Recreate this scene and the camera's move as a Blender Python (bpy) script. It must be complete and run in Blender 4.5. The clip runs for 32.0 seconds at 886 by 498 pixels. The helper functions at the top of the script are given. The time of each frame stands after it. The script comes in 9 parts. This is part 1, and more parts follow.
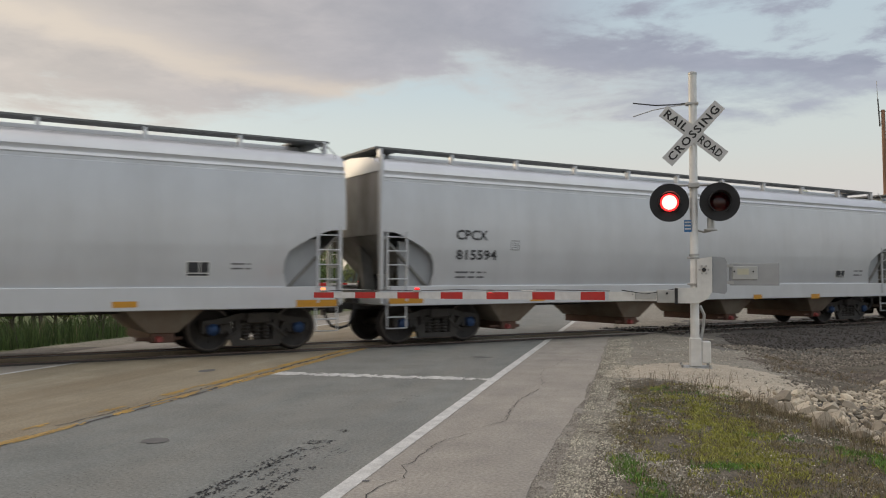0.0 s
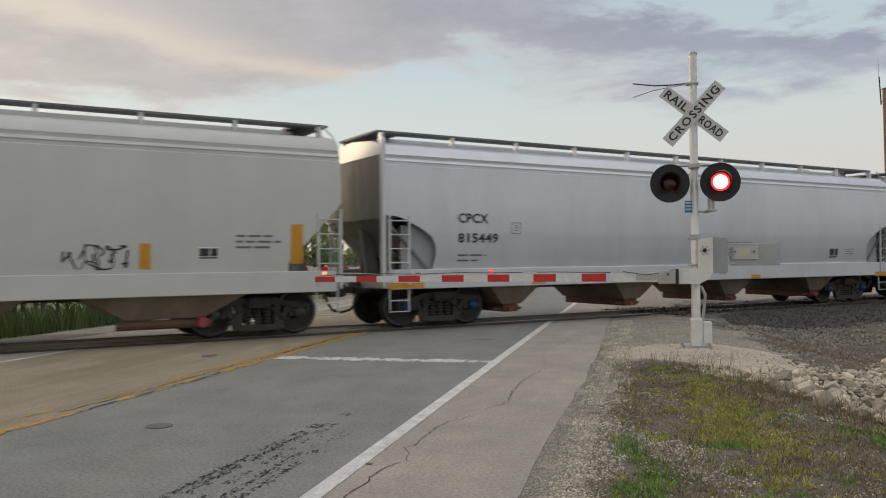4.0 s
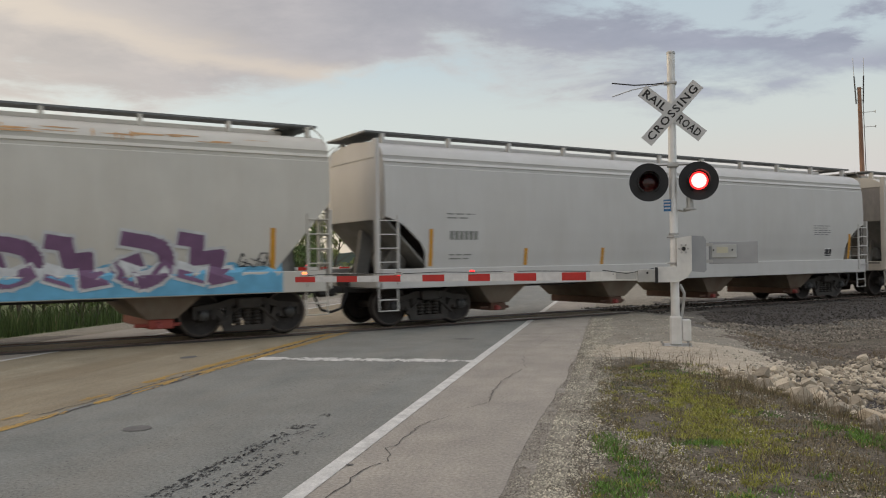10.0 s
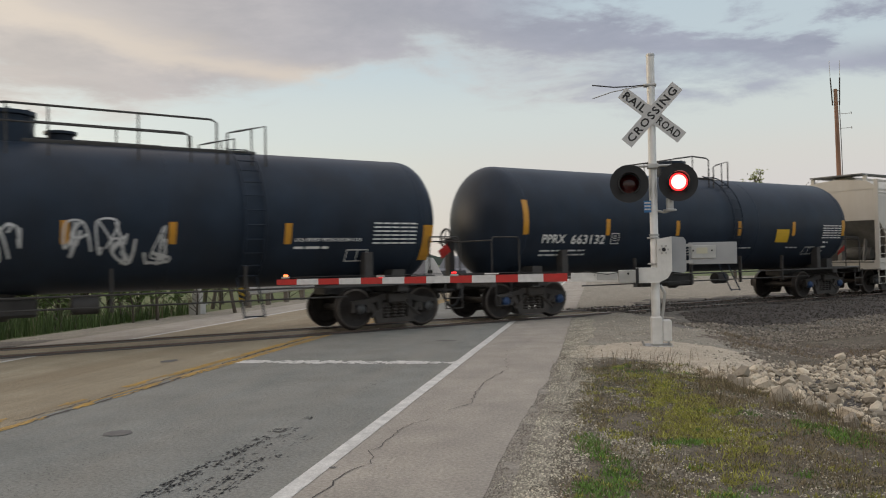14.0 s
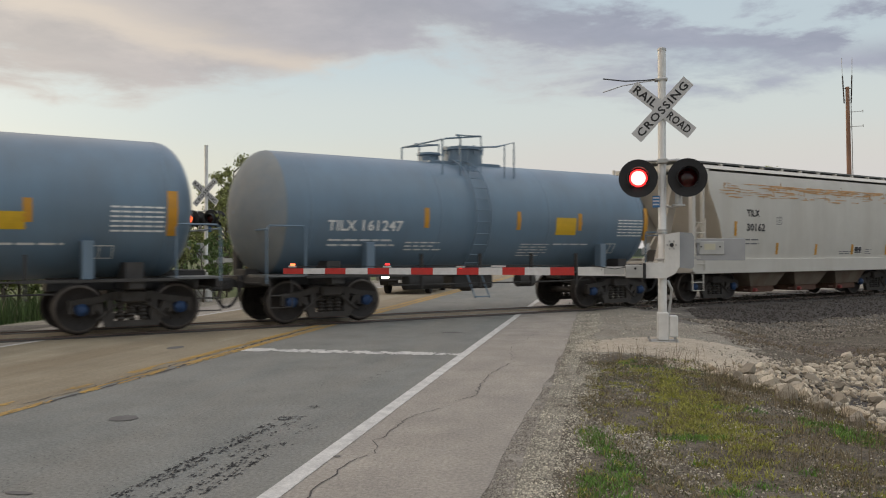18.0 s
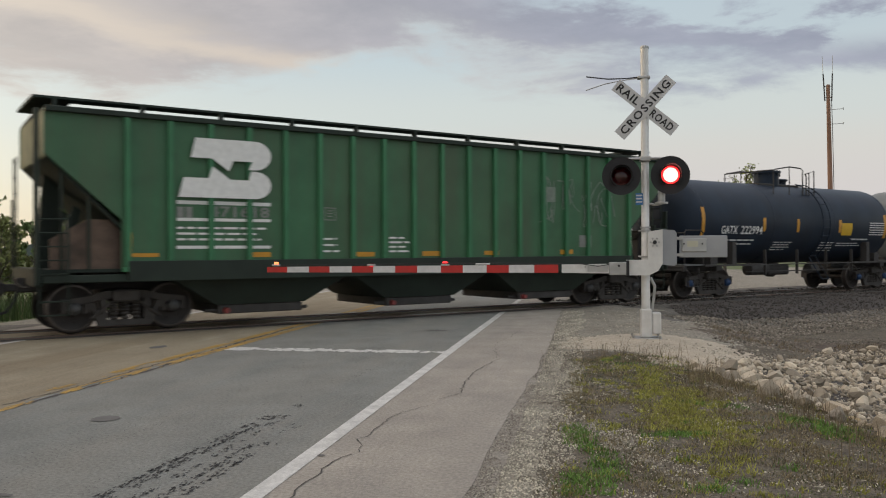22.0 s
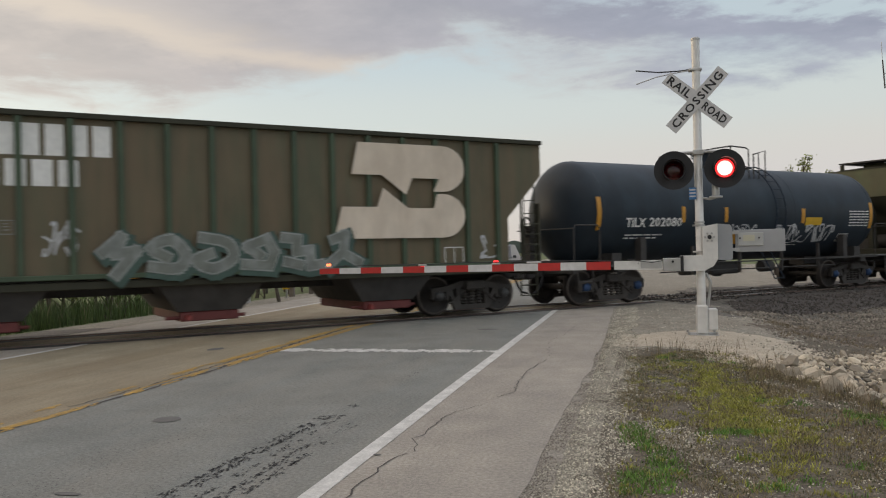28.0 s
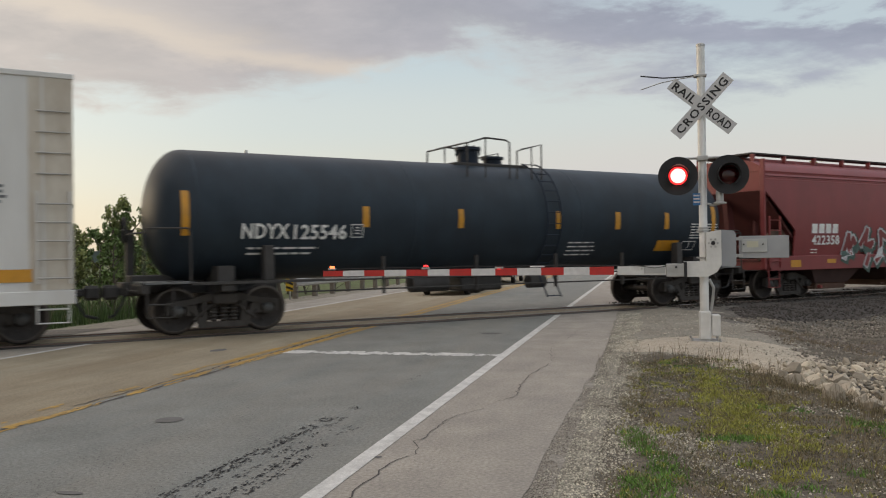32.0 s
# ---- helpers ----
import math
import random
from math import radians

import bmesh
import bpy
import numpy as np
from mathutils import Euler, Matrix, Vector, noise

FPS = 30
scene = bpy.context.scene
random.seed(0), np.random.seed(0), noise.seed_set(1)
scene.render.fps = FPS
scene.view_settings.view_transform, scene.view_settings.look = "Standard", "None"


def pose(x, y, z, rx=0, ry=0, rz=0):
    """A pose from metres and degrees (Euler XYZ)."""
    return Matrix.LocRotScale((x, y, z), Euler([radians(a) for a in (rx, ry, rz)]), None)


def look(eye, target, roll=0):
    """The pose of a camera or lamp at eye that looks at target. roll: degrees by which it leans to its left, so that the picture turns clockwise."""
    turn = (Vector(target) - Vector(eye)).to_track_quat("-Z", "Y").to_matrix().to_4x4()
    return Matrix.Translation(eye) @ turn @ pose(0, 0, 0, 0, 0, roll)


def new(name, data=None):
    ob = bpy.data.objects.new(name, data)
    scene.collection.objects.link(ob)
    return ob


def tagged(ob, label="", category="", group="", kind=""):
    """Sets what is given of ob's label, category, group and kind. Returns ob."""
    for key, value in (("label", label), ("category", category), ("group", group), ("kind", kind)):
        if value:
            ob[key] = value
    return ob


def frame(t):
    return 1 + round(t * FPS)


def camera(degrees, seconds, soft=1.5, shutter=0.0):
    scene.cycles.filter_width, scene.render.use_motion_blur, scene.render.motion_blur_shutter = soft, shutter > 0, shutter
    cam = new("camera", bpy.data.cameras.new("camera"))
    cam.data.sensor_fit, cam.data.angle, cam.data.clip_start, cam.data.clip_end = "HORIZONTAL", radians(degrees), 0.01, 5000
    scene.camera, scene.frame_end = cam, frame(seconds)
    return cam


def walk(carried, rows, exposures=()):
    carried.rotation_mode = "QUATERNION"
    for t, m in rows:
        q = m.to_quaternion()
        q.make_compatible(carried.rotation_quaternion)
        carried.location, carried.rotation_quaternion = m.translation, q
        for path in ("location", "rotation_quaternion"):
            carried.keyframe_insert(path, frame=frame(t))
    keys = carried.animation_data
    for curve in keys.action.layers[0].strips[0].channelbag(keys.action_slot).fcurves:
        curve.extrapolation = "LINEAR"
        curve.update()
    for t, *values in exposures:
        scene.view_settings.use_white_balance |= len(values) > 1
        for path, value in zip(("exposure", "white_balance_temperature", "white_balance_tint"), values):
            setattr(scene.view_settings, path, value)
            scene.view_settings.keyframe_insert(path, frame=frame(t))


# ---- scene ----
cam = camera(57.0, 32.0, soft=1.1, shutter=0.25)
# seconds, eye x y z, heading to the left of the road's line, tilt up, lean to the right
PATH = [
    (0.0, -0.000, -0.003, 1.552, 13.23, 1.97, -0.02),
    (0.5, 0.000, -0.004, 1.554, 13.67, 1.89, 0.18),
    (1.0, 0.007, 0.001, 1.551, 13.79, 1.89, 0.29),
    (1.5, -0.003, -0.002, 1.553, 13.60, 1.81, 0.25),
    (2.0, 0.000, 0.006, 1.555, 13.13, 1.67, 0.23),
    (2.5, -0.004, -0.003, 1.555, 12.86, 1.63, 0.35),
    (3.0, -0.006, 0.003, 1.555, 12.79, 1.40, 0.59),
    (3.5, -0.000, 0.001, 1.551, 13.45, 0.95, 0.53),
    (5.5, 0.008, -0.002, 1.555, 12.53, 0.67, 0.59),
    (6.0, 0.010, -0.000, 1.551, 12.83, 0.71, 0.60),
    (6.5, 0.009, -0.003, 1.553, 12.96, 0.71, 0.46),
    (7.0, 0.005, 0.000, 1.553, 12.62, 0.77, 0.44),
    (7.5, 0.009, 0.007, 1.555, 12.53, 0.81, 0.52),
    (8.0, -0.001, 0.005, 1.556, 12.73, 0.73, 0.56),
    (8.5, -0.003, -0.000, 1.555, 12.88, 0.75, 0.56),
    (9.0, 0.001, -0.000, 1.553, 12.71, 0.78, 0.66),
    (9.5, 0.006, 0.008, 1.558, 12.48, 0.72, 0.71),
    (10.0, 0.006, 0.008, 1.556, 11.95, 0.72, 0.82),
    (10.5, 0.008, 0.004, 1.553, 11.79, 0.74, 0.78),
    (11.0, 0.008, 0.002, 1.552, 11.84, 0.75, 0.78),
    (11.5, 0.008, 0.000, 1.550, 11.79, 0.76, 0.74),
    (12.0, 0.007, -0.003, 1.554, 11.85, 0.84, 0.73),
    (12.5, 0.002, 0.001, 1.558, 11.45, 0.80, 0.75),
    (13.0, 0.003, 0.001, 1.557, 11.26, 0.83, 1.10),
    (13.5, 0.002, -0.001, 1.562, 10.77, 0.82, 1.11),
    (14.0, 0.005, -0.002, 1.558, 10.66, 0.82, 1.10),
    (14.5, 0.002, -0.001, 1.561, 10.53, 0.82, 1.05),
    (16.5, -0.011, -0.010, 1.554, 12.40, 0.68, 0.47),
    (17.0, -0.013, -0.002, 1.554, 12.06, 0.52, 0.19),
    (17.5, -0.010, -0.003, 1.556, 11.58, 0.33, 0.13),
    (18.0, -0.006, 0.008, 1.552, 11.13, 0.26, 0.10),
    (18.5, -0.002, -0.002, 1.557, 10.59, 0.18, 0.15),
    (19.0, 0.003, 0.014, 1.554, 10.22, 0.20, 0.38),
    (19.5, 0.003, 0.003, 1.553, 10.16, 0.17, 0.65),
    (20.0, 0.006, 0.008, 1.554, 10.32, 0.16, 0.66),
    (20.5, 0.006, 0.008, 1.551, 10.11, 0.14, 0.43),
    (21.0, 0.005, 0.001, 1.553, 10.29, 0.17, 0.47),
    (21.5, 0.005, -0.006, 1.554, 10.00, 0.08, 0.43),
    (22.0, 0.001, 0.009, 1.557, 10.05, 0.09, 0.29),
    (22.5, -0.000, 0.014, 1.558, 9.79, 0.06, 0.03),
    (23.0, -0.003, -0.012, 1.555, 9.60, 0.06, 0.26),
    (23.5, -0.001, 0.014, 1.557, 9.82, 0.14, 0.71),
    (24.0, -0.004, -0.013, 1.557, 9.84, 0.07, 0.73),
    (24.5, -0.001, 0.012, 1.554, 10.53, 0.12, 0.79),
    (26.5, -0.012, 0.003, 1.558, 13.71, 0.15, 0.98),
    (27.0, -0.005, 0.001, 1.555, 13.72, 0.18, 1.02),
    (27.5, -0.023, 0.001, 1.559, 13.14, 0.06, 1.30),
    (28.0, -0.010, 0.007, 1.553, 13.56, 0.11, 1.33),
    (28.5, -0.007, 0.006, 1.552, 13.70, 0.12, 1.30),
    (29.0, -0.014, 0.009, 1.554, 13.52, 0.11, 0.96),
    (29.5, -0.004, -0.003, 1.555, 13.86, 0.13, 1.04),
    (30.0, -0.010, 0.003, 1.553, 13.53, 0.16, 1.13),
    (30.5, -0.005, -0.003, 1.556, 13.61, 0.20, 1.29),
    (31.0, -0.005, -0.003, 1.553, 13.69, 0.25, 1.22),
    (31.5, -0.000, -0.002, 1.556, 13.65, 0.29, 1.05),
    (32.0, -0.001, -0.005, 1.552, 13.82, 0.36, 0.79),]


def eye_pose(x, y, z, yaw, tilt, lean):
    a, b = radians(yaw), radians(tilt)
    d = Vector((-math.sin(a) * math.cos(b), math.cos(a) * math.cos(b), math.sin(b)))
    return look((x, y, z), Vector((x, y, z)) + d, -lean)


walk(cam, [(r[0], eye_pose(*r[1:])) for r in PATH], exposures=[(0.0, 0.31, 6650, 5), (32.0, 0.31, 6650, 5)])

# ---- sky and sun: dusk, the sun low on the road side, broken cloud ----
SUN_AZ, SUN_EL = radians(-78), radians(9)      # azimuth clockwise from +Y
world = bpy.data.worlds.new("dusk_sky")
scene.world = world
world.use_nodes = True
wn, wl = world.node_tree.nodes, world.node_tree.links
wn.clear()


def wnode(kind, **values):
    n = wn.new(kind)
    for k, v in values.items():
        n.inputs[k].default_value = v
    return n


def ramp(nodes, stops, interp="EASE"):
    n = nodes.new("ShaderNodeValToRGB")
    n.color_ramp.interpolation = interp
    e = n.color_ramp.elements
    while len(e) < len(stops):
        e.new(0.5)
    for el, (p, c) in zip(e, stops):
        el.position = p
        el.color = (*c, 1) if len(c) == 3 else c
    return n


sky = wn.new("ShaderNodeTexSky")
sky.sky_type = "NISHITA"
sky.sun_disc = False
sky.sun_elevation, sky.sun_rotation = SUN_EL, SUN_AZ
sky.air_density, sky.dust_density, sky.ozone_density = 1.0, 1.5, 1.5
coord = wn.new("ShaderNodeTexCoord")
sep = wn.new("ShaderNodeSeparateXYZ")
wl.new(coord.outputs["Generated"], sep.inputs[0])
# flat cloud deck: direction divided by its height
lift = wn.new("ShaderNodeMath"); lift.operation = "MAXIMUM"; lift.inputs[1].default_value = 0.0
wl.new(sep.outputs["Z"], lift.inputs[0])
lift2 = wn.new("ShaderNodeMath"); lift2.operation = "ADD"; lift2.inputs[1].default_value = 0.10
wl.new(lift.outputs[0], lift2.inputs[0])
dx = wn.new("ShaderNodeMath"); dx.operation = "DIVIDE"
dy = wn.new("ShaderNodeMath"); dy.operation = "DIVIDE"
wl.new(sep.outputs["X"], dx.inputs[0]); wl.new(lift2.outputs[0], dx.inputs[1])
wl.new(sep.outputs["Y"], dy.inputs[0]); wl.new(lift2.outputs[0], dy.inputs[1])
deck = wn.new("ShaderNodeCombineXYZ")
wl.new(dx.outputs[0], deck.inputs[0]); wl.new(dy.outputs[0], deck.inputs[1])
deck.inputs[2].default_value = 3.0
big = wnode("ShaderNodeTexNoise", Scale=0.9, Detail=9.0, Roughness=0.58, Distortion=0.4)
wl.new(deck.outputs[0], big.inputs["Vector"])
fine = wnode("ShaderNodeTexNoise", Scale=2.8, Detail=9.0, Roughness=0.62, Distortion=0.3)
wl.new(deck.outputs[0], fine.inputs["Vector"])


def calc(op, a, b=0.0):
    n = wn.new("ShaderNodeMath")
    n.operation = op
    for i, v in enumerate((a, b)):
        if isinstance(v, (int, float)):
            n.inputs[i].default_value = v
        else:
            wl.new(v, n.inputs[i])
    return n.outputs[0]


def between(v, a, b):
    """0 at a, 1 at b, eased."""
    n = wn.new("ShaderNodeMapRange")
    n.interpolation_type = "SMOOTHSTEP"
    n.inputs[1].default_value, n.inputs[2].default_value = a, b
    wl.new(v, n.inputs[0])
    return n.outputs[0]


def bell(v, mid, wide):
    d = calc("DIVIDE", calc("SUBTRACT", v, mid), wide)
    return calc("POWER", 2.718, calc("MULTIPLY", calc("MULTIPLY", d, d), -1.0))


def blend(kind, fac, a, b):
    n = wn.new("ShaderNodeMixRGB")
    n.blend_type = kind
    for i, v in enumerate((fac, a, b)):
        if isinstance(v, tuple):
            n.inputs[i].default_value = (*v, 1)
        elif isinstance(v, float):
            n.inputs[i].default_value = v
        else:
            wl.new(v, n.inputs[i])
    return n.outputs[0]


height = sep.outputs["Z"]
bearing = calc("ARCTAN2", sep.outputs["X"], sep.outputs["Y"])      # clockwise from the road's line
wob = calc("SUBTRACT", big.outputs[0], 0.5)
wof = calc("SUBTRACT", fine.outputs[0], 0.5)
ripple = calc("ADD", calc("MULTIPLY", wob, 0.16), calc("MULTIPLY", wof, 0.10))
# clear sky by height: cream near the ground, pale blue above
clear = ramp(wn, [(0.0, (0.50, 0.435, 0.375)), (0.05, (0.505, 0.46, 0.415)), (0.10, (0.495, 0.475, 0.45)), (0.16, (0.465, 0.478, 0.482)),
                  (0.25, (0.40, 0.45, 0.495)), (0.36, (0.365, 0.445, 0.515)), (0.6, (0.72, 0.74, 0.76)), (1.0, (1.15, 1.12, 1.08))])
wl.new(height, clear.inputs[0])
open_sky = blend("ADD", 1.0, clear.outputs[0], blend("MULTIPLY", 1.0, sky.outputs[0], (0.028, 0.028, 0.028)))
low_east = calc("MULTIPLY", calc("MULTIPLY", between(bearing, -0.36, -0.02), between(height, 0.18, 0.05)), 0.9)
open_sky = blend("MIX", low_east, open_sky, (0.535, 0.50, 0.52))
# the cloud deck: its lower edge, with an open wedge ahead
edge = calc("ADD", 0.178, calc("MULTIPLY", bell(bearing, -0.21, 0.15), 0.055))
rise = calc("ADD", calc("SUBTRACT", height, edge), ripple)
cover = between(rise, -0.012, 0.035)
# cloud tones: rosy to the west, lavender grey eastwards, brighter overhead
west = between(bearing, 0.15, -0.75)
tone = blend("MIX", west, (0.285, 0.300, 0.385), (0.415, 0.378, 0.38))
grain = ramp(wn, [(0.25, (0.84, 0.85, 0.87)), (0.75, (1.19, 1.16, 1.13))], "LINEAR")
wl.new(fine.outputs[0], grain.inputs[0])
hr = ramp(wn, [(0.32, (1, 1, 1)), (0.65, (1.9, 1.85, 1.8))], "LINEAR")
wl.new(height, hr.inputs[0])
tone = blend("MULTIPLY", 1.0, blend("MULTIPLY", 1.0, tone, grain.outputs[0]), hr.outputs[0])
# a sunlit fold running down across the western clouds, and its bright lower rim
fold = calc("SUBTRACT", height, calc("SUBTRACT", 0.205, calc("MULTIPLY", calc("ADD", bearing, 0.25), 0.17)))
lit = calc("MULTIPLY", bell(calc("ADD", fold, calc("MULTIPLY", ripple, 0.5)), 0.0, 0.018), between(bearing, -0.12, -0.38))
tone = blend("MIX", calc("MULTIPLY", lit, 0.85), tone, (0.57, 0.49, 0.44))
rim = calc("MULTIPLY", bell(rise, 0.006, 0.018), between(bearing, 0.12, -0.05))
tone = blend("MIX", calc("MULTIPLY", rim, 0.45), tone, (0.60, 0.55, 0.52))
# ragged blue holes in the eastern part
hole = calc("MULTIPLY", between(calc("ADD", big.outputs[0], calc("MULTIPLY", wof, 0.6)), 0.43, 0.55), calc("MULTIPLY", between(bearing, -0.16, 0.02), between(height, 0.20, 0.235)))
solid = calc("MULTIPLY", cover, calc("SUBTRACT", 1.0, calc("MULTIPLY", hole, 0.9)))
clouded = blend("MIX", calc("MULTIPLY", solid, 0.94), open_sky, tone)
# the afterglow round the sun, behind and to the left of the eye
glow = wn.new("ShaderNodeVectorMath"); glow.operation = "DOT_PRODUCT"
glow.inputs[1].default_value = (math.sin(SUN_AZ), math.cos(SUN_AZ), 0.25)
wl.new(coord.outputs["Generated"], glow.inputs[0])
gr_ = ramp(wn, [(0.62, (0, 0, 0)), (0.86, (.06, .05, .035)), (1.0, (.45, .34, .24))])
wl.new(glow.outputs["Value"], gr_.inputs[0])
addg = wn.new("ShaderNodeMixRGB"); addg.blend_type = "ADD"; addg.inputs[0].default_value = 1.0
wl.new(clouded, addg.inputs[1]); wl.new(gr_.outputs[0], addg.inputs[2])
bg = wn.new("ShaderNodeBackground"); bg.inputs[1].default_value = 1.0
wl.new(addg.outputs[0], bg.inputs[0])
wo = wn.new("ShaderNodeOutputWorld"); wl.new(bg.outputs[0], wo.inputs[0])

sun_data = bpy.data.lights.new("sun", "SUN")
sun_data.energy, sun_data.angle, sun_data.color = 0.20, radians(12), (1.0, 0.80, 0.62)
sun = new("sun", sun_data)
sun_dir = Vector((math.sin(SUN_AZ) * math.cos(SUN_EL), math.cos(SUN_AZ) * math.cos(SUN_EL), math.sin(SUN_EL)))
sun.matrix_world = look(sun_dir * 50, (0, 0, 0))

# ---- materials ----
MATS = {}


def mat(name, col, rough=0.6, metal=0.0, var=0.12, scale=4.0, bump=0.0, bscale=60.0, dirt=None, stretch=(1, 1, 1),
        emit=None, power=0.0, spec=0.5, speck=0.0, sscale=60.0):
    """A procedural material: col varied by noise at two scales; dirt: (colour, amount, scale, stretch)."""
    if name in MATS:
        return MATS[name]
    m = bpy.data.materials.new(name)
    m.use_nodes = True
    n, l = m.node_tree.nodes, m.node_tree.links
    b = n["Principled BSDF"]
    b.inputs["Roughness"].default_value = rough
    b.inputs["Metallic"].default_value = metal
    b.inputs["Specular IOR Level"].default_value = spec
    tc = n.new("ShaderNodeTexCoord")
    info = n.new("ShaderNodeObjectInfo")
    mp = n.new("ShaderNodeMapping")
    mp.inputs["Scale"].default_value = stretch
    l.new(tc.outputs["Object"], mp.inputs[0])
    nz = n.new("ShaderNodeTexNoise")
    nz.noise_dimensions = "4D"
    nz.inputs["Scale"].default_value, nz.inputs["Detail"].default_value = scale, 6.0
    l.new(mp.outputs[0], nz.inputs["Vector"])
    wv = n.new("ShaderNodeMath"); wv.operation = "MULTIPLY"; wv.inputs[1].default_value = 37.0
    l.new(info.outputs["Random"], wv.inputs[0]); l.new(wv.outputs[0], nz.inputs["W"])
    r = ramp(n, [(0.25, [c * (1 - var) for c in col]), (0.75, [min(1, c * (1 + var)) for c in col])], "LINEAR")
    l.new(nz.outputs[0], r.inputs[0])
    out = r.outputs[0]
    if dirt:
        dc, amount, ds, dstr = dirt
        mp2 = n.new("ShaderNodeMapping"); mp2.inputs["Scale"].default_value = dstr
        l.new(tc.outputs["Object"], mp2.inputs[0])
        nd = n.new("ShaderNodeTexNoise"); nd.noise_dimensions = "4D"
        nd.inputs["Scale"].default_value, nd.inputs["Detail"].default_value, nd.inputs["Roughness"].default_value = ds, 8.0, 0.65
        l.new(mp2.outputs[0], nd.inputs["Vector"]); l.new(wv.outputs[0], nd.inputs["W"])
        rd = ramp(n, [(0.52 - 0.25 * amount, (0, 0, 0)), (0.80 - 0.25 * amount, (amount, amount, amount))], "LINEAR")
        l.new(nd.outputs[0], rd.inputs[0])
        mx = n.new("ShaderNodeMixRGB")
        mx.inputs[2].default_value = (*dc, 1)
        l.new(rd.outputs[0], mx.inputs[0]); l.new(out, mx.inputs[1])
        out = mx.outputs[0]
    if speck:
        sn = n.new("ShaderNodeTexNoise")
        sn.inputs["Scale"].default_value, sn.inputs["Detail"].default_value, sn.inputs["Roughness"].default_value = sscale, 3.0, 0.7
        l.new(tc.outputs["Object"], sn.inputs["Vector"])
        rs = ramp(n, [(0.34, [1 - speck] * 3), (0.66, [1 + speck] * 3)], "LINEAR")
        l.new(sn.outputs[0], rs.inputs[0])
        ms = n.new("ShaderNodeMixRGB"); ms.blend_type = "MULTIPLY"; ms.inputs[0].default_value = 1.0
        l.new(out, ms.inputs[1]); l.new(rs.outputs[0], ms.inputs[2])
        out = ms.outputs[0]
    l.new(out, b.inputs["Base Color"])
    if bump:
        bn = n.new("ShaderNodeTexNoise")
        bn.inputs["Scale"].default_value, bn.inputs["Detail"].default_value = bscale, 5.0
        l.new(tc.outputs["Object"], bn.inputs["Vector"])
        bp = n.new("ShaderNodeBump"); bp.inputs["Strength"].default_value = min(1.0, bump); bp.inputs["Distance"].default_value = 0.02
        l.new(bn.outputs[0], bp.inputs["Height"]); l.new(bp.outputs[0], b.inputs["Normal"])
    if emit:
        b.inputs["Emission Color"].default_value = (*emit, 1)
        b.inputs["Emission Strength"].default_value = power
    MATS[name] = m
    return m


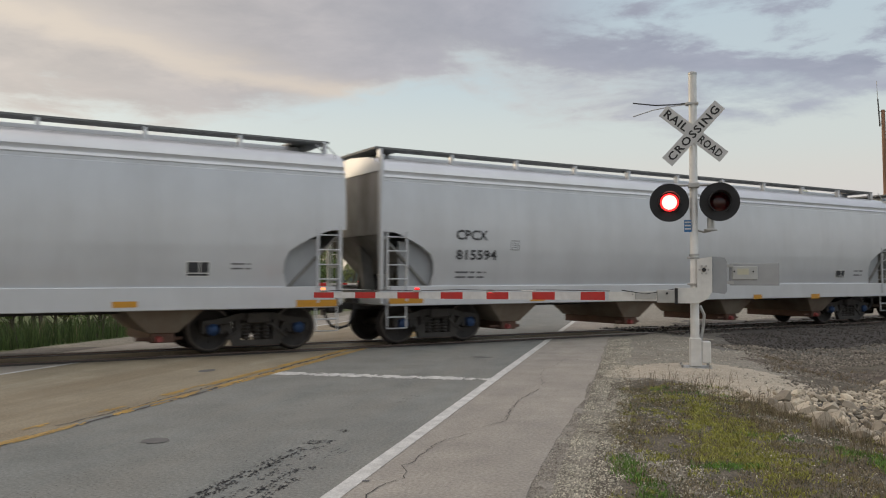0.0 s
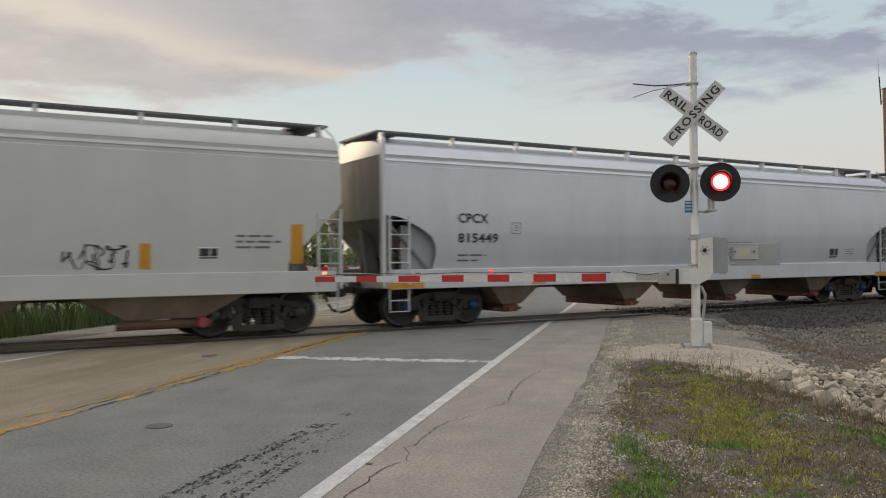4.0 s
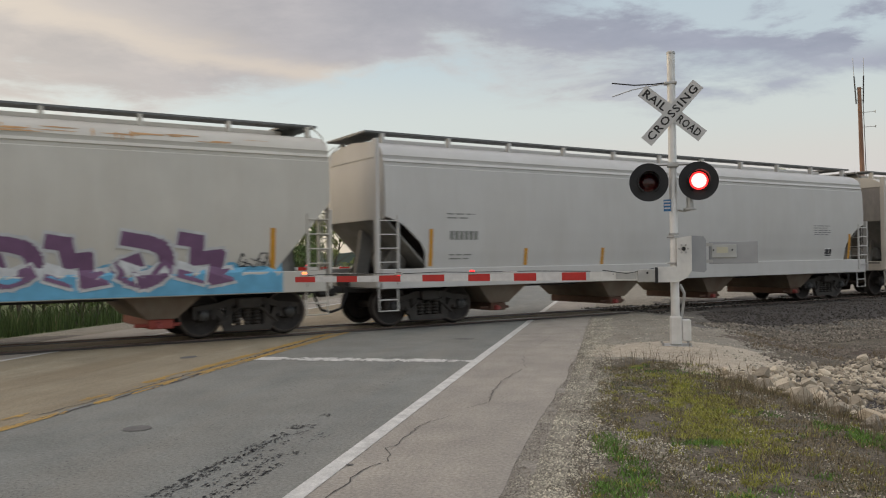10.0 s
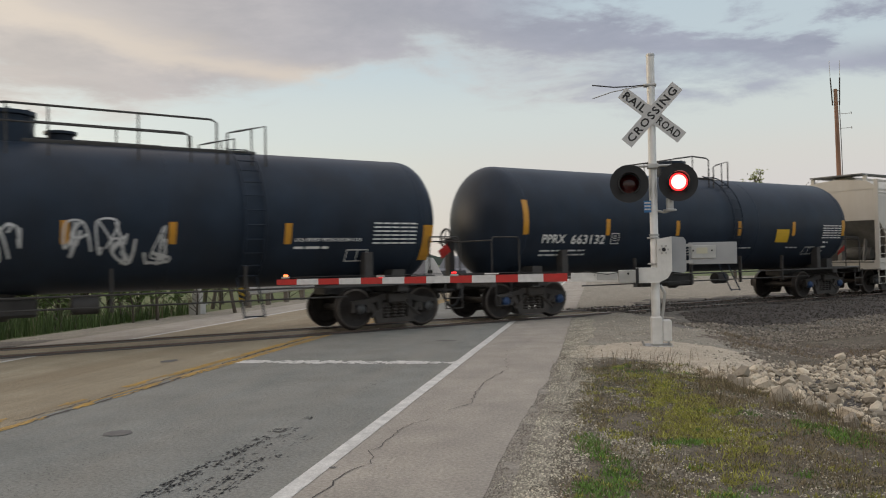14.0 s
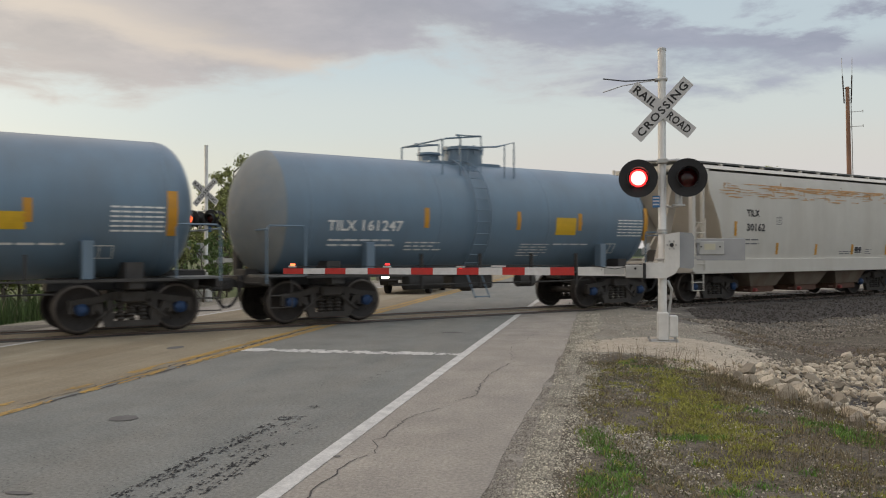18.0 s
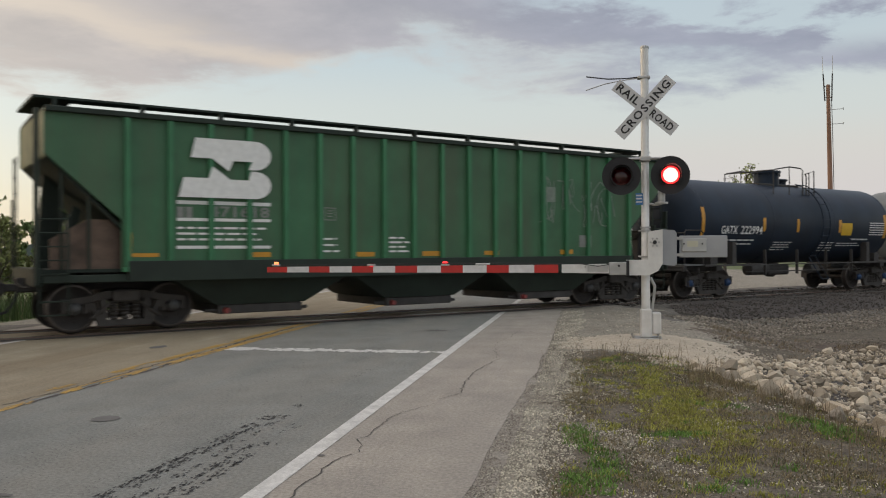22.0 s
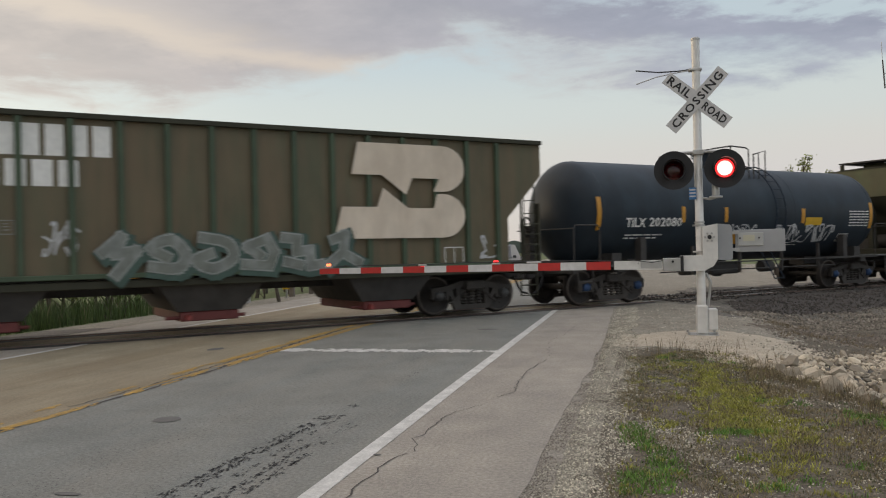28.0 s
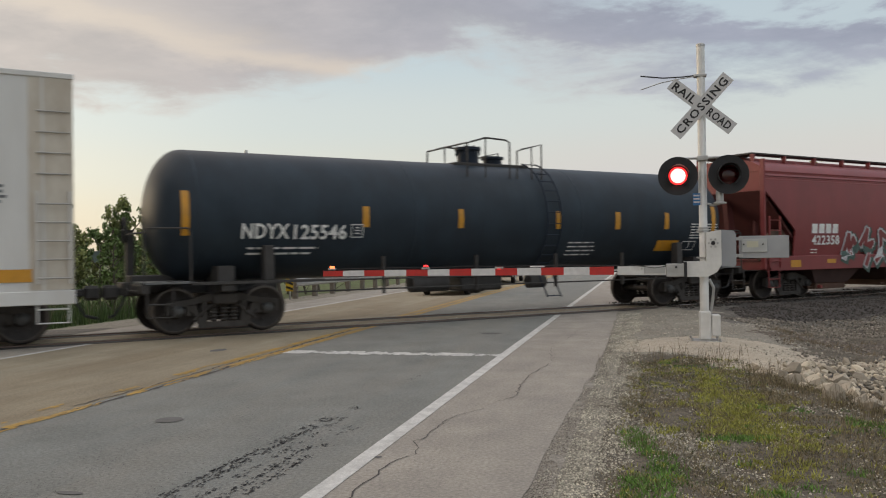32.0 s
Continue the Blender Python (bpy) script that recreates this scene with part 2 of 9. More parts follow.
# ---- mesh building ----
class Geo:
    """Vertices and faces of one mesh."""

    def __init__(self):
        self.v, self.f = [], []

    def add(self, verts, faces):
        o = len(self.v)
        self.v += [tuple(p) for p in verts]
        self.f += [tuple(o + i for i in f) for f in faces]
        return self

    def box(self, x0, x1, y0, y1, z0, z1, c=0.0):
        if c <= 0:
            return self.add([(x0, y0, z0), (x1, y0, z0), (x1, y1, z0), (x0, y1, z0), (x0, y0, z1), (x1, y0, z1), (x1, y1, z1), (x0, y1, z1)],
                            [(0, 3, 2, 1), (4, 5, 6, 7), (0, 1, 5, 4), (1, 2, 6, 5), (2, 3, 7, 6), (3, 0, 4, 7)])
        ring = lambda k, z: [(x0 + k, y0 + c, z), (x0 + c, y0 + k, z), (x1 - c, y0 + k, z), (x1 - k, y0 + c, z),
                             (x1 - k, y1 - c, z), (x1 - c, y1 - k, z), (x0 + c, y1 - k, z), (x0 + k, y1 - c, z)]
        rings = [ring(c, z0), ring(0, z0 + c), ring(0, z1 - c), ring(c, z1)]
        return self.loft(rings)

    def loft(self, rings, cap=True, close=True):
        n, o = len(rings[0]), len(self.v)
        for r in rings:
            self.v += [tuple(p) for p in r]
        for i in range(len(rings) - 1):
            for j in range(n if close else n - 1):
                a, b = o + i * n + j, o + i * n + (j + 1) % n
                self.f.append((a, b, b + n, a + n))
        if cap:
            self.f.append(tuple(o + j for j in reversed(range(n))))
            self.f.append(tuple(o + (len(rings) - 1) * n + j for j in range(n)))
        return self

    def tube(self, pts, r, seg=6, cap=True):
        """A round bar along points; r may be one radius or one for each point."""
        pts = [Vector(p) for p in pts]
        rs = r if isinstance(r, (list, tuple)) else [r] * len(pts)
        rings, side = [], None
        for i, p in enumerate(pts):
            d = (pts[min(i + 1, len(pts) - 1)] - pts[max(i - 1, 0)]).normalized()
            if side is None:
                side = d.orthogonal().normalized()
            side = (side - d * side.dot(d)).normalized()
            up = d.cross(side)
            rings.append([p + (side * math.cos(2 * math.pi * k / seg) + up * math.sin(2 * math.pi * k / seg)) * rs[i] for k in range(seg)])
        return self.loft(rings, cap)

    def turn(self, profile, axis="x", seg=24, at=(0, 0, 0), cap=True):
        """A body of revolution: profile of (along, radius)."""
        rings = []
        for a, r in profile:
            ring = []
            for k in range(seg):
                c, s = r * math.cos(2 * math.pi * k / seg), r * math.sin(2 * math.pi * k / seg)
                p = {"x": (a, c, s), "y": (s, a, c), "z": (c, s, a)}[axis]
                ring.append((p[0] + at[0], p[1] + at[1], p[2] + at[2]))
            rings.append(ring)
        return self.loft(rings, cap)

    def plate(self, poly, y0, y1):
        """A plate of the (x, z) outline poly, between two depths."""
        n = len(poly)
        return self.add([(x, y0, z) for x, z in poly] + [(x, y1, z) for x, z in poly],
                        [tuple(range(n)), tuple(reversed(range(n, 2 * n)))] + [(j, j + n, (j + 1) % n + n, (j + 1) % n) for j in range(n)])

    def mesh(self, name, material, smooth=False):
        me = bpy.data.meshes.new(name)
        me.from_pydata(self.v, [], self.f)
        bm = bmesh.new(); bm.from_mesh(me)
        bmesh.ops.recalc_face_normals(bm, faces=bm.faces)
        bm.to_mesh(me); bm.free()
        me.materials.append(material)
        if smooth:
            for p in me.polygons:
                p.use_smooth = True
            me.set_sharp_from_angle(angle=radians(40))
        return me


def part(name, geo, material, parent=None, label="", smooth=False, at=None):
    """Links a mesh as one object under a thing or a part."""
    me = geo if isinstance(geo, bpy.types.Mesh) else geo.mesh(name, material, smooth)
    ob = new(name, me)
    if parent:
        ob.parent = parent
    if at is not None:
        ob.matrix_basis = at
    if label:
        tagged(ob, label)
    return ob


def thing(name, label, category, group="", m=None):
    ob = new(name)
    ob.empty_display_size = 0.3
    if m is not None:
        ob.matrix_basis = m
    return tagged(ob, label, category, group)


def letters(text, height, width=None, spacing=1.0):
    """The outline of a word in Blender's own font, as (vertices, faces) in its plane, its lower left at the origin."""
    cu = bpy.data.curves.new("word", "FONT")
    cu.body, cu.size, cu.space_character, cu.resolution_u = text, 1.0, spacing, 2
    cu.offset = 0.022
    ob = bpy.data.objects.new("word", cu)
    scene.collection.objects.link(ob)
    bpy.context.view_layer.update()
    me = bpy.data.meshes.new_from_object(ob)
    vs = [(v.co.x, v.co.y) for v in me.vertices]
    fs = [tuple(p.vertices) for p in me.polygons]
    bpy.data.objects.remove(ob); bpy.data.curves.remove(cu); bpy.data.meshes.remove(me)
    x0, x1 = min(v[0] for v in vs), max(v[0] for v in vs)
    y0, y1 = min(v[1] for v in vs), max(v[1] for v in vs)
    k = height / (y1 - y0)
    kx = k if width is None else width / (x1 - x0)
    return [((x - x0) * kx, (y - y0) * k) for x, y in vs], fs

# ---- colours of the place ----
M_LANE = mat("worn_asphalt", (0.206, 0.212, 0.198), 0.9, var=.18, scale=1.6, bump=0.9, bscale=70, dirt=((0.30, 0.275, 0.235), 0.45, 0.9, (1.6, .22, 1)), speck=.22, sscale=34)
M_LANE2 = mat("sun_bleached_asphalt", (0.335, 0.294, 0.215), 0.9, var=.18, scale=1.3, bump=0.9, bscale=70, dirt=((0.20, 0.145, 0.085), 0.62, 1.0, (1.5, .10, 1)), speck=.22, sscale=34)
M_SHOULDER = mat("pale_shoulder_asphalt", (0.365, 0.332, 0.288), 0.92, var=.18, scale=1.8, bump=0.9, bscale=70, dirt=((0.23, 0.215, 0.20), 0.45, 1.3, (1.2, .35, 1)), speck=.22, sscale=34)
M_WHITE = mat("worn_white_line", (0.64, 0.63, 0.60), 0.75, var=0.14, scale=6, dirt=((0.26, 0.255, 0.25), 0.5, 9, (1, .6, 1)), bump=.5, speck=.12, sscale=50)
M_YELLOW = mat("worn_yellow_line", (0.47, 0.29, 0.065), 0.8, var=0.2, scale=5, dirt=((0.22, 0.18, 0.13), 0.5, 5.5, (1, .35, 1)), bump=.5, speck=.2, sscale=30)
M_RUBBER = mat("dark_crossing_rubber", (0.055, 0.05, 0.047), 0.8, var=0.2, scale=3, bump=0.3)
M_RAIL = mat("steel_rail", (0.17, 0.12, 0.10), 0.45, 0.5, var=0.2, scale=6)
M_RAILTOP = mat("polished_rail_head", (0.33, 0.32, 0.31), 0.25, 0.9, var=0.1)
M_TIE = mat("weathered_tie", (0.08, 0.06, 0.05), 0.9, var=0.3, scale=5, bump=0.5, bscale=30)
M_GRAVEL = mat("pale_gravel", (0.29, 0.268, 0.222), 0.95, var=0.4, scale=28, bump=1.0, bscale=45, dirt=((0.165, 0.14, 0.11), 0.6, 1.6, (1, 1, 1)), speck=.5, sscale=38)
M_BALLAST = mat("grey_ballast", (0.145, 0.135, 0.118), 0.95, var=0.5, scale=16, bump=1.0, bscale=25, dirt=((0.065, 0.052, 0.042), 0.6, 0.9, (1, 1, 1)), speck=.5, sscale=22)
# Dark ballast; train shadow and shade between rocks are put into this colour.
M_BED = mat("shaded_dark_ground", (0.060, 0.053, 0.048), 0.95, var=0.45, scale=14, bump=1.0, bscale=25)
M_SOIL = mat("dry_grassy_soil", (0.092, 0.075, 0.053), 0.97, var=0.55, scale=16, bump=1.0, bscale=35, dirt=((0.21, 0.19, 0.155), 0.5, 3.6, (1, 1, 1)), speck=.6, sscale=42)
M_EDGE = mat("gritty_shoulder_dirt", (0.315, 0.288, 0.248), 0.95, var=0.3, scale=9, bump=1.0, bscale=60, dirt=((0.19, 0.173, 0.152), 0.5, 1.6, (1, 1, 1)), speck=.35, sscale=55)
M_MUD = mat("brown_bare_mud", (0.090, 0.066, 0.048), 0.95, var=0.5, scale=7, bump=1.0, bscale=30, dirt=((0.17, 0.15, 0.125), 0.5, 1.8, (1, 1, 1)), speck=.5, sscale=26)
M_FIELD = mat("spring_grass_field", (0.085, 0.115, 0.035), 0.95, var=0.4, scale=0.8, bump=1.0, bscale=12, dirt=((0.16, 0.13, 0.08), 0.4, 0.2, (1, 1, 1)))
M_PAD = mat("pale_limestone_fines", (0.47, 0.41, 0.325), 0.95, var=0.2, scale=9, bump=0.8, bscale=60, dirt=((0.26, 0.23, 0.20), 0.4, 1.2, (1, 1, 1)), speck=.22, sscale=50)
M_STONE = mat("limestone_riprap", (0.56, 0.465, 0.34), 0.9, var=0.22, scale=4, bump=0.8, bscale=14, dirt=((0.30, 0.255, 0.20), 0.45, 2.0, (1, 1, 1)), speck=.15, sscale=20)
M_BLACK = mat("dark_steel", (0.022, 0.022, 0.024), 0.55, 0.2, var=0.3, scale=5)
M_GALV = mat("galvanised_steel", (0.46, 0.46, 0.45), 0.42, 0.75, var=0.15, scale=6, dirt=((0.30, 0.27, 0.23), 0.35, 4, (1, 1, .3)))
M_ALU = mat("aluminium_paint", (0.70, 0.695, 0.67), 0.45, 0.25, var=0.10, scale=8, dirt=((0.32, 0.30, 0.27), 0.3, 3, (1, 1, .3)))
M_SIGN = mat("white_sign_face", (0.55, 0.55, 0.55), 0.5, var=0.06, scale=6)
M_INK = mat("black_lettering", (0.012, 0.012, 0.013), 0.5, var=0.1)
M_RED = mat("red_reflective_stripe", (0.50, 0.024, 0.020), 0.4, var=0.1, scale=10, dirt=((0.25, 0.05, 0.04), 0.3, 6, (1, 1, 1)))
M_ARMWHITE = mat("white_reflective_stripe", (0.66, 0.65, 0.64), 0.4, var=0.08, scale=10, dirt=((0.35, 0.33, 0.31), 0.35, 6, (1, 1, 1)))
M_BLUE = mat("blue_sign_face", (0.03, 0.14, 0.33), 0.5, var=0.08)
M_LENS = mat("dark_red_lens", (0.05, 0.004, 0.005), 0.15, var=0.2, scale=20)
M_GLOW = mat("lit_red_lens", (0.8, 0.03, 0.03), 0.4, emit=(1.0, 0.025, 0.03), power=1.6)
M_GLOWFAR = mat("lit_orange_red_lens", (0.8, 0.08, 0.02), 0.4, emit=(1.0, 0.13, 0.02), power=1.8)
M_GLOWC = mat("lit_lamp_core", (0.9, 0.5, 0.4), 0.4, emit=(1.0, 0.62, 0.55), power=1.45)

# ---- the line of the track, 45.6 degrees across the road ----
ANG = radians(45.6)
TD = Vector((math.sin(ANG), math.cos(ANG), 0))       # the way the train goes
TN = Vector((math.cos(ANG), -math.sin(ANG), 0))      # towards the near side
CENTRE = -17.13
HEAD = 90 - 45.6


def on_track(s, n, z=0.0):
    p = TD * s + TN * n
    return (p.x, p.y, z)


def track_pose(s, z=0.0, n=CENTRE):
    x, y, _ = on_track(s, n)
    return pose(x, y, z, 0, 0, HEAD)


def smooth(a, b, x):
    t = min(1, max(0, (x - a) / (b - a)))
    return t * t * (3 - 2 * t)


def ground_z(x, y):
    """Height of the ground: level along the road, a stony ditch beside it, a low bank under the track."""
    n = x * TN.x + y * TN.y
    ditch = smooth(1.5, 4.5, x) * (1 - smooth(-12.0, -15.0, n)) * smooth(-6.0, 2.0, y)
    z = -0.007 - 0.36 * ditch
    z -= 0.10 * smooth(2.0, 6.0, x) * smooth(-19.5, -21.5, n) + 0.3 * smooth(-12.2, -16, x)
    if x > -0.6:
        z += 0.05 * noise.noise((x * 1.1, y * 1.1, 0)) * smooth(-0.6, 0.3, x)
        z += 0.06 * math.exp(-(((x - 1.0) / 1.15) ** 2 + ((y - 13.9) / 1.6) ** 2))
    return z


def spread(lo, hi, fine_lo, fine_hi, step, grow=1.25):
    v = list(np.arange(fine_lo, fine_hi + 1e-6, step))
    d = step
    while v[-1] < hi:
        d *= grow
        v.append(v[-1] + d)
    d = step
    while v[0] > lo:
        d *= grow
        v.insert(0, v[0] - d)
    return v


def inside(x, y, poly):
    r = False
    for (a, b), (c, d) in zip(poly, poly[1:] + poly[:1]):
        if (b > y) != (d > y) and x < (c - a) * (y - b) / (d - b) + a:
            r = not r
    return r


ROCKS = [(1.35, 10.9), (1.75, 11.9), (2.6, 12.5), (3.2, 13.6), (4.3, 16.0), (7.4, 17.2), (9.2, 12.4), (7.7, 8.4), (4.0, 6.2), (2.75, 7.0), (2.2, 8.6)]
PAD = [(-.68, 14.6), (-.52, 13.1), (.26, 12.9), (.67, 12.5), (.98, 11.5), (1.36, 11.05), (1.8, 11.2), (2.27, 11.7), (2.6, 13.0), (2.2, 14.4), (1.26, 15.0), (.3, 15.1)]


def build_ground():
    xs = spread(-900, 900, -1.2, 11.0, 0.12, 1.18)
    ys = spread(-300, 1400, 3.0, 29.0, 0.14, 1.18)
    vs = [(x, y, ground_z(x, y)) for y in ys for x in xs]
    nx = len(xs)
    fs, mi = [], []
    for j in range(len(ys) - 1):
        for i in range(nx - 1):
            fs.append((j * nx + i, j * nx + i + 1, (j + 1) * nx + i + 1, (j + 1) * nx + i))
            x, y = (xs[i] + xs[i + 1]) / 2, (ys[j] + ys[j + 1]) / 2
            n = x * TN.x + y * TN.y
            w = noise.noise((x * 1.3, y * 0.9, 4)) * 0.35 + noise.noise((x * 4, y * 4, 9)) * 0.15
            if -19.4 + w * .4 < n < -13.0 + w * .9 and (x > 2.3 + 3 * w or x < -11.5):
                k = 5
            elif -20.4 + w < n < -11.9 + w and (x > 1.5 + 2 * w or x < -11.5):
                k = 1
            elif x < -13.2 + .8 * w:
                k = 3
            elif x < -0.60 + 0.3 * w and y < 13:
                k = 7
            elif x < -0.36 + 0.4 * w:
                k = 0
            elif inside(x + .5 * w, y - .6 * w, PAD):
                k = 4
            elif ((x - 4.4) / 2.5) ** 2 + ((y - 16.8) / 1.2) ** 2 < 1 + 2 * w:
                k = 6
            elif ((x - .15 - .28 * (7.2 - y)) / .2) ** 2 + ((y - 6.8) / 1.0) ** 2 < .5 + 3.5 * w:
                k = 0
            elif y > 12.7 + w and n > -13.5 and x < 2.6 + w:
                k = 0
            elif n < -13.0 + w and n > -23 and x > 0:
                k = 0
            elif n <= -23 + w and x > 0:
                k = 0 if n > -42 else 3
            elif inside(x, y, ROCKS):
                # darker ground put in for the shade in the gaps between rocks
                k = 5
            elif n < -11.6 + 1.5 * w and y > 12.6 + w:
                k = 0
            elif abs(x) > 40 or y > 60 or y < -8:
                k = 3
            else:
                k = 2
            mi.append(k)
    me = bpy.data.meshes.new("ground")
    me.from_pydata(vs, [], fs)
    for m in (M_GRAVEL, M_BALLAST, M_SOIL, M_FIELD, M_PAD, M_BED, M_MUD, M_EDGE):
        me.materials.append(m)
    me.polygons.foreach_set("material_index", mi)
    for p in me.polygons:
        p.use_smooth = True
    tagged(new("ground", me), "level roadside ground of gravel, dry soil and grass", "ground", kind="structure")


build_ground()


def strip(name, x0, x1, y0, y1, z, material, label, category, thick=0.12, step=1.5):
    """A long slab along the road with a slightly uneven edge."""
    g = Geo()
    ys = list(np.arange(y0, y1, step)) + [y1]
    rings = []
    for y in ys:
        e = 0.05 * noise.noise((x1 * 3, y * 0.8, 1)) + .02 * noise.noise((x1, y * 3.1, 2)) if name.startswith("shoulder") else 0
        if name == "shoulder_near":          # the asphalt widens a little towards the track
            e += float(np.interp(y, [4, 13, 20], [-.10, .10, .05]))
        rings.append([(x0, y, z - thick), (x1 + e, y, z - thick), (x1 + e, y, z), (x0, y, z)])
    g.loft(rings)
    return tagged(new(name, g.mesh(name, material)), label, category, kind="structure")


strip("road_lane_near", -5.80, -2.10, -30, 300, 0.0, M_LANE, "grey worn asphalt road lane before the crossing", "road", step=4)
strip("road_lane_far", -9.83, -5.80, -30, 300, 0.0, M_LANE2, "tan sun-bleached asphalt road lane", "road", step=4)
strip("shoulder_near", -2.10, -0.72, -30, 300, 0.0, M_SHOULDER, "pale cracked asphalt road shoulder", "road shoulder", step=0.2)
strip("shoulder_far", -11.4, -9.83, -30, 300, 0.0, M_SHOULDER, "pale asphalt shoulder on the far side of the road", "road shoulder", step=0.2)


def paint(name, x0, x1, y0, y1, material, label, z=0.004, gaps=()):
    g = Geo()
    y = y0
    while y < y1:
        ye = min(y1, y + 1.0)
        if not any(a < (y + ye) / 2 < b for a, b in gaps):
            g.add([(x0, y, z), (x1, y, z), (x1, ye, z), (x0, ye, z)], [(0, 1, 2, 3)])
        y = ye
    return tagged(new(name, g.mesh(name, material)), label, "road marking", kind="structure")


paint("edge_line_near", -2.165, -2.025, -8, 120, M_WHITE, "worn white edge line on the road")
paint("edge_line_far", -9.89, -9.77, -8, 120, M_WHITE, "worn white edge line of the opposite lane")


def worn_line(name, x0, x1, seed, near, mid, far):
    """A centre line broken up by wear: small ragged chips of paint, many of them gone where the tyres cross."""
    rnd = random.Random(seed)
    g = Geo()
    y, nx = -8.0, 4
    while y < 110:
        d = rnd.uniform(.05, .11) if y < 26 else 1.0
        gone = float(np.interp(y, [8.0, 10.5, 13.0], [near, mid, far]))
        for i in range(nx):
            a, b = x0 + (x1 - x0) * i / nx, x0 + (x1 - x0) * (i + 1) / nx
            if .5 + .75 * noise.noise((a * 9, y * 1.6, seed)) + .35 * noise.noise((a * 30, y * 9, seed)) > gone:
                j = [rnd.gauss(0, .006) if y < 26 else 0 for _ in range(4)]
                g.add([(a + j[0], y, .005), (b + j[1], y, .005), (b + j[2], y + d, .005), (a + j[3], y + d, .005)], [(0, 1, 2, 3)])
        y += d
    return tagged(new(name, g.mesh(name, M_YELLOW)), "worn and broken yellow centre line", "road marking", kind="structure")


worn_line("centre_line_a", -6.08, -5.93, 3, .74, .42, .12)
worn_line("centre_line_b", -5.80, -5.65, 4, .56, .34, .10)
g = Geo()
for i in range(88):
    for j in range(9):
        x, y = -5.68 + .04 * i, 12.06 + .045 * j + .012 * math.sin(i * .7)
        worn = .62 * noise.noise((x * 1.9, 3.0, 1)) + .45 * noise.noise((x * 8, y * 7, 2)) + .30 * noise.noise((x * 21, y * 17, 5)) - .10 * abs(j - 4)
        if worn > -.36:
            g.add([(x, y, .004), (x + .04, y, .004), (x + .04, y + .045, .004), (x, y + .045, .004)], [(0, 1, 2, 3)])
tagged(new("stop_line", g.mesh("stop_line", M_WHITE)), "worn broken white stop line across the lane", "road marking", kind="structure")

# ---- rails, ties and crossing surface ----
for k, n in enumerate((CENTRE + 0.752, CENTRE - 0.752)):
    g = Geo()
    prof = [(-.07, -.15), (.07, -.15), (.07, -.13), (.012, -.11), (.012, -.035), (.036, -.02), (.036, 0.018), (-.036, 0.018), (-.036, -.02), (-.012, -.035), (-.012, -.11), (-.07, -.13)]
    g.loft([[on_track(s, n + a, z + 0.012) for a, z in prof] for s in np.arange(-120, 261, 20)])
    rail = tagged(new("rail_near" if k == 0 else "rail_far", g.mesh("rail", M_RAIL)), "steel rail set in the crossing and ballast", "rail", kind="structure")
    h = Geo()
    for s in np.arange(-120, 260, 20):
        h.add([on_track(s, n - .03, .0335), on_track(s + 20, n - .03, .0335), on_track(s + 20, n + .03, .0335), on_track(s, n + .03, .0335)], [(0, 1, 2, 3)])
    part("rail_head", h, M_RAILTOP, rail, "polished running surface")
    for side in (-1, 1):
        f = Geo()
        f.loft([[on_track(s, n + side * a, z) for a, z in ((.05, -.1), (.30, -.1), (.30, .008), (.05, .008))] for s in (-3.2, 4, 10, 17.0)])
        part("crossing_rubber", f, M_RUBBER, rail, "dark rubber crossing strip")
g = Geo()
g.loft([[on_track(s, CENTRE + a, z) for a, z in ((-.42, -.1), (.42, -.1), (.42, .006), (-.42, .006))] for s in (-3.0, 4, 10, 16.5)])
tagged(new("crossing_panel", g.mesh("crossing_panel", M_LANE2)), "tan asphalt panel between the rails", "crossing", kind="structure")
tie = Geo().box(-.115, .115, -1.3, 1.3, -.17, -.03, .012).mesh("tie", M_TIE)
ties = thing("railway_ties", "weathered wooden ties under the rails", "railway ties")
for i in range(150):
    s = 17.5 + i * 0.53 if i < 130 else -4 - (i - 130) * 0.53
    part("tie", tie, None, ties, at=track_pose(s))


